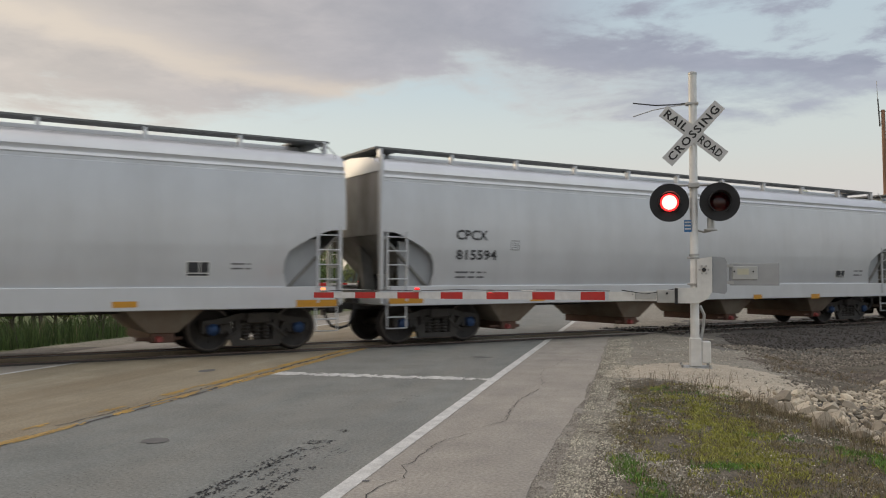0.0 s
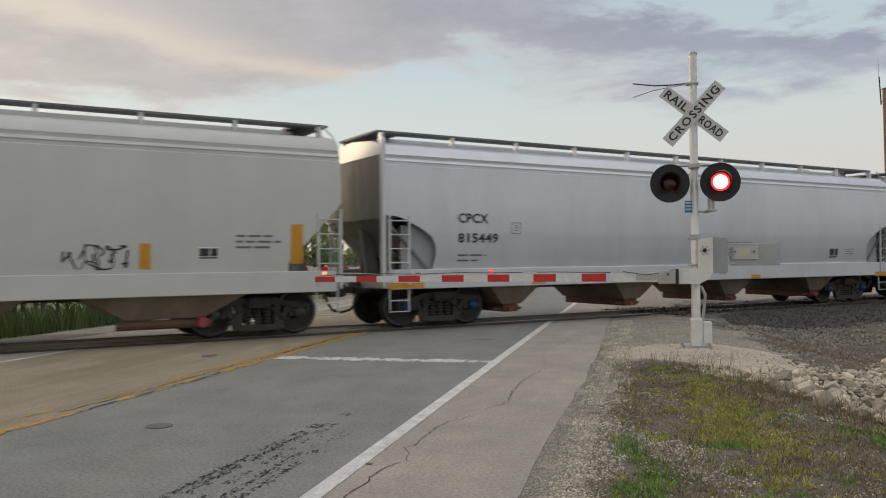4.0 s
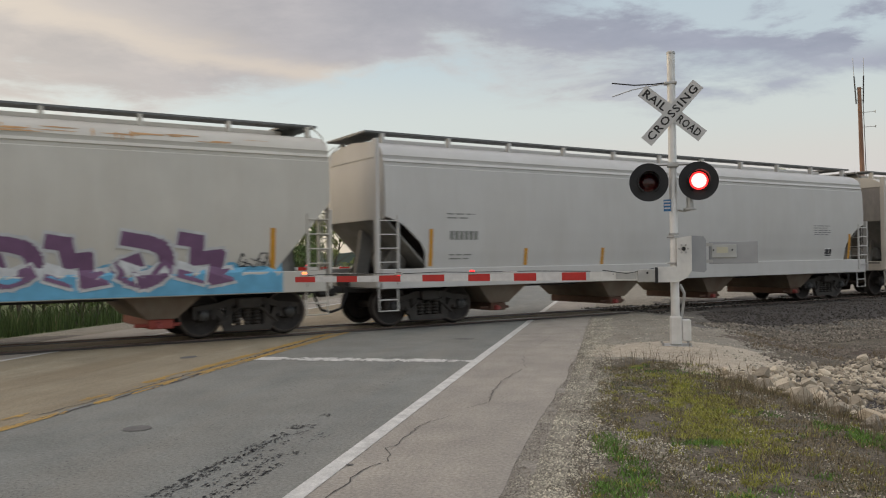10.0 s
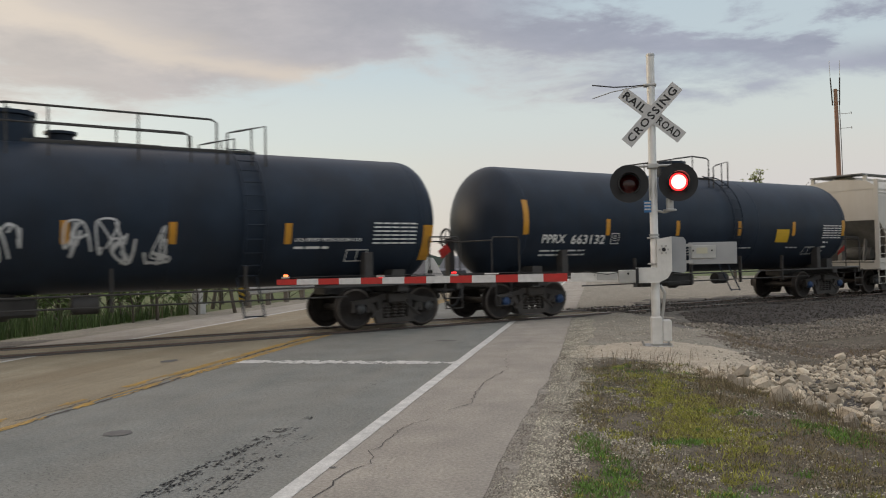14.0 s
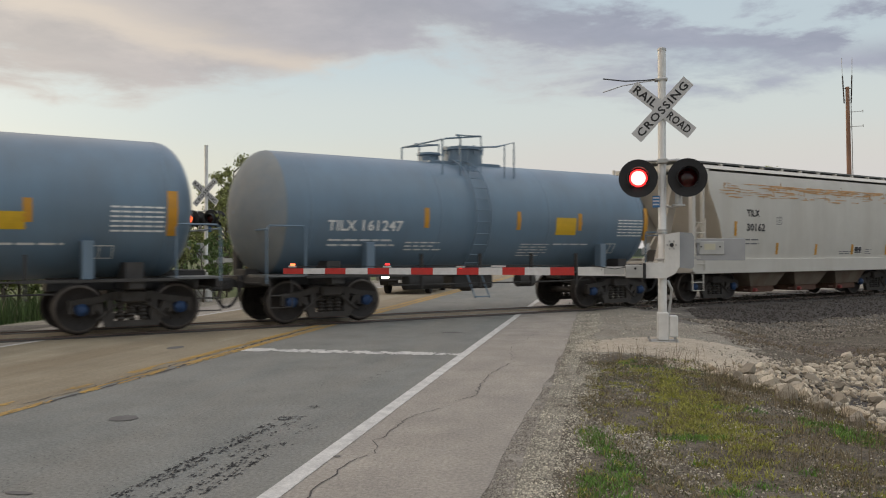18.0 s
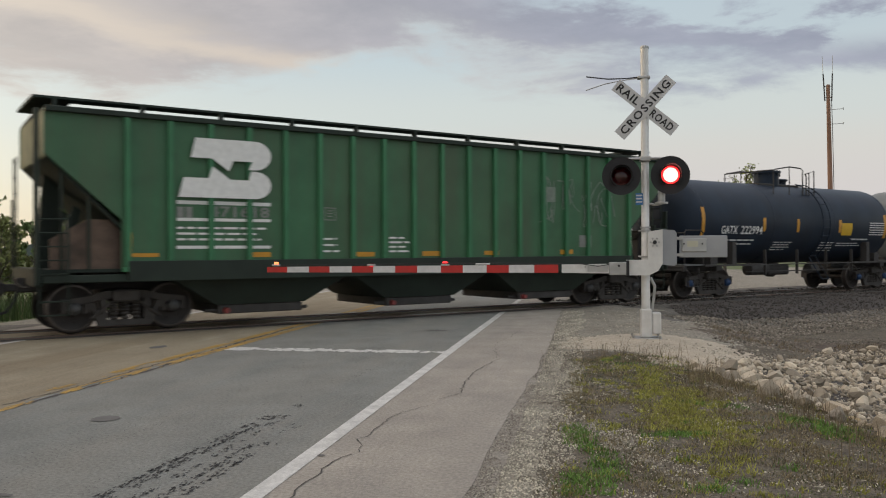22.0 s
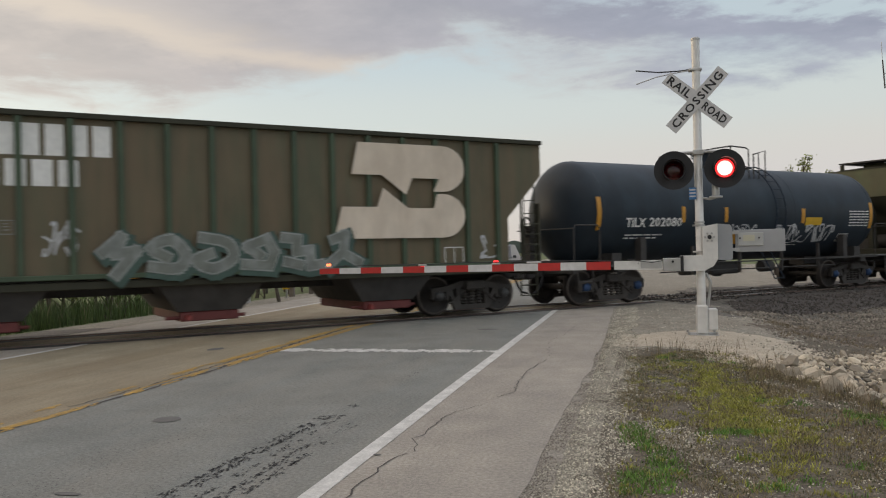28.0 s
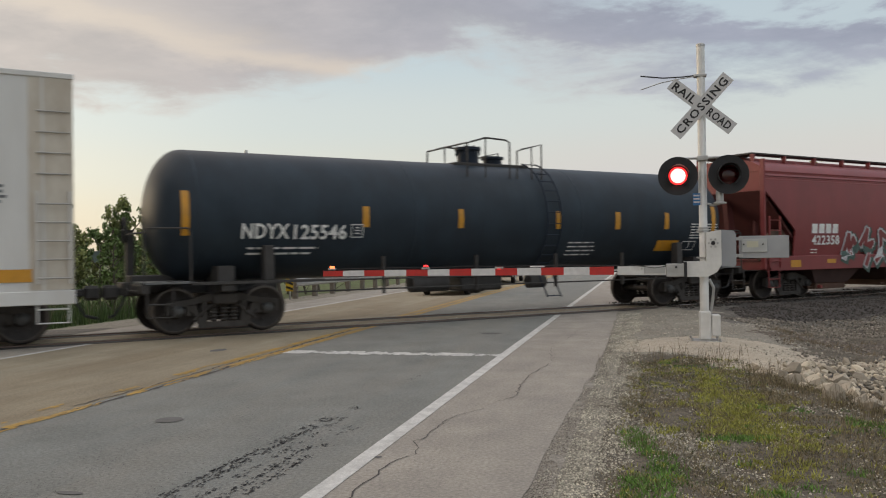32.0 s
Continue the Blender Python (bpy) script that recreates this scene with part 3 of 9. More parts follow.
# ---- crossing signal ----
def lamp_unit(parent, x, z, y, name="signal_lamp", r=0.325, far=False):
    """A round flasher: backing disc, hood, dark lens and the lit lens that the motor brings forward. Faces -y."""
    disc = part(name, Geo().turn([(-.012, r - .03), (-.018, r), (0.0, r), (0.02, r - .05), (0.10, .17), (0.20, .15), (.215, .10)], "y", 40, (x, y, z)), M_BLACK, parent, "black round flasher backing", True)
    hood = Geo()
    rings = []
    for a, ro, ri in ((-.02, .185, .175), (-.33, .178, .168)):
        rings.append((a, ro, ri))
    n = 28
    ang = [radians(-60 + 300 * i / (n - 1)) for i in range(n)]
    outer = [[(x + ro * math.cos(t), y + a * (0.55 + 0.45 * max(0, math.sin(t))) if a < -.1 else y + a, z + ro * math.sin(t)) for t in ang] for a, ro, ri in rings]
    inner = [[(x + ri * math.cos(t), y + a * (0.55 + 0.45 * max(0, math.sin(t))) if a < -.1 else y + a, z + ri * math.sin(t)) for t in ang] for a, ro, ri in rings]
    hood.loft([outer[0], outer[1], inner[1], inner[0]], cap=False, close=False)
    part("hood", hood, M_BLACK, disc, "black lamp hood", True)
    part("lens", Geo().turn([(-.045, .02), (-.04, .10), (-.022, .155), (-.015, .16)], "y", 28, (x, y, z)), M_LENS, disc, "dark red ribbed lens", True)
    lit = part("lit_lens", Geo().turn([(-.012, .02), (-.010, .122), (-.008, .130), (0.0, .152), (.002, .152)], "y", 28), M_GLOWFAR if far else M_GLOW, disc, "red lens that lights up")
    lit.data.materials.append(M_GLOWFAR if far else M_GLOWC)
    for f in lit.data.polygons:
        f.material_index = 1 if math.hypot(f.center.x, f.center.z) < .124 and f.center.y < -.005 else 0
    return disc, lit, (x, y, z)


FLASH = []          # (lit lens, resting place, lit first)


def crossbuck(parent, x, y, z, half=0.64, w=0.111, back=False):
    for angle, word, dy in ((-40.0, ("RAIL", "ROAD"), 0.0), (47.5, ("CROSSING",), -0.012)):
        m = pose(x, y + dy, z, 0, -angle, 0)
        if back:
            m = pose(0, 0, 0, 0, 0, 180) @ m
        blade = part("crossbuck_blade", Geo().box(-half, half, -.005, .004, -w, w), M_SIGN, parent, "white sign blade with black letters", at=m)
        for i, wd in enumerate(word):
            if len(word) == 2:
                vs, fs = letters(wd, 0.14, 0.45, 1.1)
                ox = -half + .055 if i == 0 else half - .055 - .45
            else:
                vs, fs = letters(wd, 0.14, 1.15, 1.2)
                ox = -.575
            gg = Geo().add([(ox + a, -.008, b - .07) for a, b in vs], fs)
            part("lettering", gg, M_INK, blade)


def signal(base, name="crossing_signal", arm=True, far=False, label="aluminium railroad crossing signal mast with flashers, crossbuck and lowered gate"):
    sg = thing(name, label, "crossing signal", m=base)
    # base
    part("foundation_plate", Geo().box(-.24, .26, -.22, .22, .0, .035, .01), M_GALV, sg)
    part("base_casting", Geo().box(-.09, .10, -.11, .11, .035, .52, .02), M_ALU, sg)
    part("junction_box", Geo().box(.105, .25, -.10, .12, .10, .46, .015), M_ALU, sg)
    for bx, by in ((-.22, -.2), (.22, -.2), (-.22, .2), (.22, .2)):
        part("anchor_bolt", Geo().turn([(.035, .022), (.08, .022)], "z", 6, (bx, by, 0)), M_GALV, sg)
    part("mast", Geo().turn([(.5, .074), (1.1, .073), (1.11, .068), (5.6 if far else 4.985, .068)], "z", 20), M_ALU, sg, "aluminium mast", True)
    if not far:
        part("mast_cap", Geo().turn([(4.985, .074), (5.02, .074), (5.04, .05)], "z", 20), M_GALV, sg)
    if not far:
        crossbuck(sg, 0, -.085, 3.965)
    else:
        crossbuck(sg, 0, -.085, 3.80, back=True)
    if not far:
        part("crossbuck_clamp", Geo().box(-.075, .075, -.078, .075, 3.89, 4.03, .01), M_GALV, sg)
    # cut wires by the top
    if not far:
        part("cable_bracket", Geo().box(-.12, .09, -.08, .08, 4.47, 4.51, .008), M_GALV, sg)
    if not far:
        part("wire", Geo().tube([(-.08, -.02, 4.50), (-.3, -.02, 4.485), (-.62, -.03, 4.485), (-.82, -.03, 4.515), (-.99, -.03, 4.54)], .011), M_BLACK, sg, "loose black wire")
    if not far:
        part("wire", Geo().tube([(-.08, -.04, 4.48), (-.35, -.05, 4.45), (-.66, -.05, 4.40), (-.99, -.06, 4.30)], .008), M_GALV, sg, "loose bare wire")
    # flashers
    part("cross_arm", Geo().tube([(-.34, -.10, 3.09), (.34, -.10, 3.09)], .022, 8), M_GALV, sg)
    part("arm_clamp", Geo().box(-.09, .09, -.13, .075, 3.05, 3.13, .01), M_GALV, sg)
    for sx in (-1, 1):
        part("lamp_bracket", Geo().tube([(sx * .34, -.10, 3.09), (sx * .40, -.08, 3.10), (sx * .42, -.06, 2.9)], .02, 8), M_GALV, sg)
    out = []
    for sx in (-1, 1):
        d, lit, rest = lamp_unit(sg, sx * .405, 2.795, -.14, far=far)
        out.append((lit, rest, sx < 0))
    part("bell", Geo().turn([(2.31, .04), (2.32, .11), (2.345, .11), (2.355, .062), (2.53, .062), (2.55, .04)], "z", 16, (.27, -.02, 0)), M_GALV, sg, "grey crossing bell", True)
    part("bell_bracket", Geo().tube([(.05, 0, 2.33), (.17, 0, 2.30), (.27, -.02, 2.32)], .02), M_GALV, sg)
    blue = part("notice_plate", Geo().box(-.165, -.045, -.09, -.083, 2.30, 2.50), M_BLUE, sg, "small blue notice plate")
    for i in range(3):
        part("notice_line", Geo().box(-.155, -.055, -.0915, -.0905, 2.45 - i * .055, 2.475 - i * .055), M_SIGN, blue)
    # rear pair of flashers
    part("mechanism", Geo().plate([(-.33, 1.10), (.05, 1.10), (.20, 1.18), (.27, 1.30), (.27, 1.88), (.03, 1.84), (.03, 1.36), (-.33, 1.36)], -.20, -.07), M_ALU, sg, "grey gate arm mechanism casting")
    for i in range(6):
        a = radians(60 * i)
        part("bolt", Geo().turn([(-.215, .018), (-.20, .018)], "y", 6, (.14 + .07 * math.cos(a), 0, 1.66 + .07 * math.sin(a))), M_GALV, sg)
    part("pivot", Geo().turn([(-.23, .03), (-.20, .035)], "y", 12, (.14, 0, 1.66)), M_BLACK, sg)
    part("motor_housing", Geo().plate([(.275, 1.28), (.47, 1.26), (.505, 1.30), (.505, 1.80), (.47, 1.86), (.275, 1.88)], -.16, .20), mat("grey_housing_paint", (0.29, 0.305, 0.32), .5, var=.08, scale=4), sg, "grey steel motor housing")
    part("pipe", Geo().tube([(.10, .06, .46), (.14, .08, .7), (.16, .08, .9), (.09, .06, 1.05)], .025, 8), M_GALV, sg)
    for z in (1.40, 1.85, 1.90):
        part("band", Geo().turn([(z, .086), (z + .03, .086)], "z", 16), M_GALV, sg)
    part("mast_bolt", Geo().tube([(-.12, -.05, 1.42), (.0, -.08, 1.42)], .014), M_GALV, sg)
    part("mast_bolt", Geo().tube([(-.12, -.05, 1.86), (.0, -.08, 1.86)], .014), M_GALV, sg)
    # counterweight plates
    cw = part("counterweight", Geo().box(.56, 1.34, -.05, -.02, 1.40, 1.77, .006), mat("counterweight_paint", (.34, .35, .36), .5, var=.1, scale=3), sg, "flat grey counterweight plate")
    part("weight_block", Geo().box(.60, 1.00, -.075, -.052, 1.50, 1.72, .006), mat("weight_pale", (.42, .43, .42), .5, var=.1, scale=5), cw)
    part("weight_label", Geo().box(.68, .86, -.079, -.0765, 1.58, 1.68), mat("weight_tag", (.48, .47, .36), .5), cw, "pale label")
    for bx in (.63, .93):
        part("weight_bolt", Geo().turn([(-.10, .014), (-.075, .014)], "y", 6, (bx, 0, 1.63)), M_BLACK, cw)
    part("counterweight_arm", Geo().box(.30, .62, -.075, -.052, 1.42, 1.47), M_GALV, sg)
    part("counterweight_arm", Geo().box(.30, .62, -.075, -.052, 1.70, 1.75), M_GALV, sg)
    if arm:
        z0, y = 1.215, -.21
        part("arm_root", Geo().loft([[(x, y - .02, z0 - h), (x, y + .02, z0 - h), (x, y + .02, z0 + h), (x, y - .02, z0 + h)] for x, h in ((-.30, .085), (-1.42, .072))]), M_ALU, sg, "bare aluminium root of the gate arm")
        part("shear_bracket", Geo().box(-.62, -.30, y - .05, y + .05, z0 - .11, z0 + .11, .01), M_GALV, sg)
        for x_ in (-.70, -.86, -1.02):
            part("joint_bolt", Geo().turn([(y - .05, .016), (y - .02, .016)], "y", 6, (x_, 0, z0 + .03)), M_GALV, sg)
        part("joint_plate", Geo().box(-.98, -.64, y - .034, y - .021, z0 - .05, z0 + .07, .004), M_GALV, sg)
        part("rubber_stop", Geo().box(-.335, -.285, y - .07, y + .07, z0 - .13, z0 + .14, .008), M_BLACK, sg)
        part("shear_pin", Geo().tube([(-.46, y - .09, z0 + .05), (-.46, y + .06, z0 + .05)], .02), M_BLACK, sg)
        part("bracing", Geo().tube([(-.35, y - .03, z0 + .12), (-.8, y - .03, z0 + .04), (-1.2, y - .03, z0 + .10)], .008), M_BLACK, sg)
        xs = [-6.775, -6.385, -5.97, -5.58, -5.165, -4.765, -4.36, -3.96, -3.53, -3.14, -2.72, -2.33, -1.89, -1.48]
        for i in range(13):
            a, b = xs[i], xs[i + 1]
            hh = lambda x: .050 + .020 * (x + 6.8) / 5.3
            zz = lambda x: z0 - .012 * (-1.42 - x) / 5.3
            part("stripe", Geo().loft([[(x, y - .018, zz(x) - hh(x)), (x, y + .018, zz(x) - hh(x)), (x, y + .018, zz(x) + hh(x)), (x, y - .018, zz(x) + hh(x))] for x in (a, b)]),
                 M_RED if i % 2 == 0 else M_ARMWHITE, sg, "red stripe of the gate arm" if i % 2 == 0 else "white stripe of the gate arm")
        part("arm_cable", Geo().tube([(-6.6, y, z0 + .06), (-6.3, y - .01, z0 + .075), (-5.4, y, z0 + .085), (-4.8, y, z0 + .075), (-4.0, y, z0 + .10), (-3.5, y, z0 + .09), (-2.4, y, z0 + .10), (-1.4, y, z0 + .085)], .007), M_BLACK, sg)
        part("cable_cover", Geo().box(-2.92, -2.66, y - .02, y + .02, z0 + .07, z0 + .095, .008), M_ARMWHITE, sg)
        for x, always, first in ((-6.60, True, True), (-4.80, False, True), (-3.46, False, False)):
            case = part("arm_lamp", Geo().box(x - .075, x + .075, y - .035, y + .035, z0 + .05, z0 + .085, .008), M_GALV, sg, "small lamp on the gate arm")
            dome = Geo().box(-.045, .045, -.028, .028, 0, .042, .014)
            if always:
                part("lit_lens", dome, mat("lit_amber_lens", (.8, .1, .05), .4, emit=(1.0, .16, .05), power=2.6), case, at=pose(x, y, z0 + .085))
            else:
                part("lens", Geo().box(x - .05, x + .05, y - .03, y + .03, z0 + .085, z0 + .10, .006), M_LENS, case)
                lit = part("lit_lens", dome, M_GLOW, case, "small red lens that lights up")
                out.append((lit, (x, y, z0 + .088), first, True))
    return sg, out


near_signal, lit_parts = signal(pose(0.98, 14.42, 0.015, 0, 0, 0))
FLASH += lit_parts

# ---- train ----
M_WHEEL = mat("brown_black_wheel", (0.042, 0.036, 0.033), 0.6, 0.3, var=0.3, scale=6)
M_RIM = mat("worn_wheel_tread", (0.12, 0.105, 0.095), 0.4, 0.7, var=0.3, scale=6)
M_TRUCK = mat("grimy_truck_casting", (0.055, 0.050, 0.046), 0.75, 0.1, var=0.35, scale=5, bump=.3, dirt=((0.065, 0.05, 0.04), .4, 3, (1, 1, 1)))
M_CAPBLUE = mat("blue_bearing_cap", (0.022, 0.056, 0.143), 0.5, 0.2, var=.2, scale=12)
M_CAPGREY = mat("grey_bearing_cap", (0.08, 0.08, 0.08), 0.5, 0.4, var=.2, scale=12)
M_UNDER = mat("dark_underframe", (0.052, 0.049, 0.047), 0.75, 0.1, var=.3, scale=4)
M_GRATE = mat("grey_running_board", (0.17, 0.175, 0.175), 0.6, 0.5, var=.2, scale=6)
M_ORANGE = mat("amber_reflector", (0.55, 0.26, 0.02), 0.4, var=.12, scale=8, dirt=((.3, .2, .08), .3, 5, (1, 1, 1)))
M_DECALW = mat("white_stencil", (0.74, 0.74, 0.72), 0.6, var=.1, scale=9)
M_DECALK = mat("black_stencil", (0.03, 0.03, 0.034), 0.6, var=.15, scale=9)
M_DECALG = mat("grey_stencil", (0.13, 0.13, 0.14), 0.6, var=.15, scale=9)
M_PLACARD = mat("yellow_placard", (0.62, 0.38, 0.02), 0.5, var=.1, scale=6)

WHEEL_R = 0.457
CARS = []           # (car, place along the track at the clip's start)
AXLES = []          # (wheelset, car's place, x in the car)


def wheel_mesh():
    prof = [(.06, .03), (.065, .12), (.02, .16), (.02, .34), (.055, .39), (.062, .42), (.062, WHEEL_R - .01), (.05, WHEEL_R), (-.05, WHEEL_R + .004), (-.062, WHEEL_R + .026), (-.078, WHEEL_R + .024), (-.08, .40), (-.03, .36), (-.03, .15), (-.08, .12), (-.08, .03)]
    return prof


def build_bogie_meshes():
    wheels = Geo()
    for sy in (-1, 1):
        wheels.turn([(sy * (.755 + a), r) for a, r in wheel_mesh()], "y", 32)
    wheels.tube([(0, -.95, 0), (0, .95, 0)], .08, 10)
    for sy in (-1, 1):
        for k in range(8):      # holes cast in the plate show as darker pads
            a = 2 * math.pi * k / 8
            wheels.turn([(sy * .770, .035), (sy * .782, .03)], "y", 6, (.25 * math.cos(a), 0, .25 * math.sin(a)))
    treads = []
    for sy in (-1, 1):
        treads.append(Geo().turn([(sy * (.755 + .0625), WHEEL_R - .012), (sy * (.755 + .067), WHEEL_R - .018), (sy * (.755 + .067), WHEEL_R - .055), (sy * (.755 + .0625), WHEEL_R - .06)], "y", 32, cap=False))
    caps = [Geo().turn([(sy * .98, .115), (sy * 1.10, .115), (sy * 1.115, .095), (sy * 1.15, .06), (sy * 1.155, .02)], "y", 14) for sy in (-1, 1)]
    side = []
    for sy in (-1, 1):
        g = Geo()
        a, b = sorted((sy * .955, sy * 1.075))
        w = 0.889
        # cast truss frame: top chord, bottom chord, columns and journal jaws
        g.plate([(-w - .22, .58), (-w - .22, .66), (-w + .25, .72), (-.35, .80), (.35, .80), (w - .25, .72), (w + .22, .66), (w + .22, .58), (w - .2, .58), (.42, .66), (-.42, .66), (-w + .2, .58)], a, b)
        g.plate([(-w + .18, .58), (-w + .34, .60), (-.42, .26), (.42, .26), (w - .34, .60), (w - .18, .58), (w - .30, .42), (.48, .15), (-.48, .15), (-w + .30, .42)], a, b)
        for sx in (-1, 1):
            x0, x1 = sorted((sx * .33, sx * .45))
            g.box(x0, x1, a, b, .25, .68)
            x0, x1 = sorted((sx * (w - .24), sx * (w - .15)))
            g.box(x0, x1, a, b, .40, .60)
            x0, x1 = sorted((sx * (w + .14), sx * (w + .22)))
            g.box(x0, x1, a, b, .42, .60)
        side.append(g)
    coil = Geo().turn([(z, r) for i in range(5) for z, r in ((.26 + i * .07, .055), (.295 + i * .07, .088), (.33 + i * .07, .055))], "z", 10)
    bolster = Geo().box(-.24, .24, -1.2, 1.2, .60, .82, .03)
    shoes = Geo()
    for sx in (-1, 1):
        shoes.box(sx * .889 - sx * .53 - .05, sx * .889 - sx * .53 + .05, -.9, .9, .38, .46)
        for sy in (-1, 1):
            shoes.tube([(sx * .25, sy * 1.09, .60), (sx * .62, sy * 1.09, .30)], .03, 6)
    return dict(wheels=wheels.mesh("wheelset", M_WHEEL, True), tread=[t.mesh("wheel_tread", M_RIM, True) for t in treads], capb=[c.mesh("bearing_cap", M_CAPBLUE, True) for c in caps], capg=[c.mesh("bearing_cap_grey", M_CAPGREY, True) for c in caps],
                side0=side[0].mesh("side_frame", M_TRUCK), side1=side[1].mesh("side_frame", M_TRUCK), coil=coil.mesh("spring", M_TRUCK), bolster=bolster.mesh("bolster", M_TRUCK), rigging=shoes.mesh("brake_rigging", M_TRUCK))


BOGIE = build_bogie_meshes()


def bogie(car, x, u, blue=True):
    tr = part("truck", BOGIE["bolster"], None, car, "four-wheeled cast steel truck", at=pose(x, 0, 0))
    for k in ("side0", "side1"):
        part("side_frame", BOGIE[k], None, tr)
    for sy in (-1, 1):
        for dx in (-.2, 0, .2):
            part("spring", BOGIE["coil"], None, tr, at=pose(dx, sy * 1.015, 0))
    part("brake_rigging", BOGIE["rigging"], None, tr)
    for dx in (-.889, .889):
        ws = part("wheelset", BOGIE["wheels"], None, tr, "dark steel wheels on their axle", at=pose(dx, 0, WHEEL_R + .03))
        # tread and caps belong to the truck, at the same axle
        for tm in BOGIE["tread"]:
            part("wheel_rim", tm, None, tr, "bright worn wheel rim", at=pose(dx, 0, WHEEL_R + .03))
        for cm in BOGIE["capb" if blue else "capg"]:
            part("bearing_cap", cm, None, tr, "blue bearing cap" if blue else "", at=pose(dx, 0, WHEEL_R + .03))
        AXLES.append((ws, u, x + dx, dx))


def coupler(car, xe, sgn, reach):
    """Draft sill, coupler with its knuckle, and the hanging air hose, at one end; xe: where the body ends."""
    part("draft_sill", Geo().box(*sorted((xe - sgn * 1.2, xe + sgn * .12)), -.22, .22, .78, 1.05, .02), M_UNDER, car)
    c = Geo().box(*sorted((xe + sgn * .1, xe + sgn * (reach - .1))), -.08, .08, .80, .94, .02)
    c.box(*sorted((xe + sgn * (reach - .22), xe + sgn * (reach + .08))), -.17, .15, .72, 1.0, .05)
    part("coupler", c, M_UNDER, car, "knuckle coupler")
    h = xe + sgn * .12
    part("air_hose", Geo().tube([(h, -.35, .80), (h + sgn * .06, -.37, .62), (h + sgn * .18, -.36, .44), (h + sgn * (reach - .12), -.34, .38)], .03, 8), M_BLACK, car, "hanging black air hose", True)
    part("uncoupling_lever", Geo().tube([(h - sgn * .05, -1.4, .92), (h - sgn * .02, -.7, .90), (h, -.25, .95)], .014), M_UNDER, car)


def decal(car, name, quads, surf, material, label="", lift=.006):
    """Flat paint on the near side: quads of (x0, x1, z0, z1), laid on the skin y = surf(z)."""
    g = Geo()
    for x0, x1, z0, z1 in quads:
        k = max(1, int(math.ceil((z1 - z0) / .12)))
        for i in range(k):
            a, b = z0 + (z1 - z0) * i / k, z0 + (z1 - z0) * (i + 1) / k
            g.add([(x0, surf(a) - lift, a), (x1, surf(a) - lift, a), (x1, surf(b) - lift, b), (x0, surf(b) - lift, b)], [(0, 1, 2, 3)])
    ob = part(name, g, material, car, label)
    return tagged(ob, kind="stuff") if len(quads) > 8 else ob


def words(car, text, x, z, height, width, surf, material, lift=.012, name="lettering", label=""):
    vs, fs = letters(text, height, width, 1.05)
    if material == M_DECALW and surf(2.3) > -1.5:
        lift = .03                       # on the round tanks
    return part(name, Geo().add([(x + a, surf(z + b) - lift, z + b) for a, b in vs], fs), material, car, label)


def blocks(x, z, h, w, n, fill=.78):
    """A word as plain bars: n blocks."""
    return [(x + w * i / n, x + w * (i + fill) / n, z, z + h) for i in range(n)]


def smallprint(x, z, w, rows, h=.045, gap=.085, seed=1):
    rnd = random.Random(seed)
    q = []
    for i in range(rows):
        e, zz = x, z - i * gap
        stop = x + w * rnd.uniform(.7, 1)
        while e < stop:
            d = rnd.uniform(.12, .35)
            q.append((e, min(stop, e + d), zz, zz + h))
            e += d + .05
    return q


def frame_mark(x, z, s):
    t = .018
    return [(x, x + s, z, z + t), (x, x + s, z + s - t, z + s), (x, x + t, z + t, z + s - t), (x + s - t, x + s, z + t, z + s - t), (x + s * .3, x + s * .7, z + s * .28, z + s * .36), (x + s * .3, x + s * .7, z + s * .5, z + s * .58), (x + s * .35, x + s * .65, z + s * .7, z + s * .78)]


def ladder(car, x0, x1, y, z0, z1, material, n, post=.03):
    lad = part("ladder_rail", Geo().box(x0 - post, x0 + post * .4, y - .02, y + .03, z0, z1).box(x1 - post * .4, x1 + post, y - .02, y + .03, z0, z1), material, car, "side ladder")
    for i in range(n):
        z = z0 + (z1 - z0) * (i + .6) / n
        part("rung", Geo().tube([(x0, y - .02, z), (x1, y - .02, z)], .013, 6), material, lad)
    return lad


def stirrup(car, x, w, material):
    g = Geo().tube([(x, -1.52, .98), (x, -1.54, .42), (x + w, -1.54, .42), (x + w, -1.52, .98)], .02, 6)
    g.tube([(x, -1.53, .66), (x + w, -1.53, .66)], .016, 6)
    part("stirrup_step", g, material, car)


def section(t, curved):
    """Half cross-section of a hopper body, bottom to ridge: (y, z)."""
    if curved:
        return [(1.50, 1.30), (1.555, 1.7), (1.59, 2.2), (1.60, 2.7), (1.585, 3.2), (1.56, 3.58), (1.53, 3.60), (1.53, 3.66), (1.55, 3.68), (1.53, 3.72), (1.50, 3.74), (1.50, 3.80), (1.51, 3.82),
                (1.42, 3.98), (1.22, 4.10), (.9, 4.17), (0, 4.25)]
    return [(1.56, 1.16), (1.56, 1.8), (1.56, 2.6), (1.56, 3.4), (1.56, 4.00), (1.50, 4.03), (1.46, 4.05), (.8, 4.09), (0, 4.12)]


def surf_of(curved, inset=0):
    s = section(0, curved)

    def f(z):
        for (y0, z0), (y1, z1) in zip(s, s[1:]):
            if z0 <= z <= z1 and z1 > z0:
                return -(y0 + (y1 - y0) * (z - z0) / (z1 - z0))
        return -s[0][0] if z < s[0][1] else -s[-1][0]
    return f


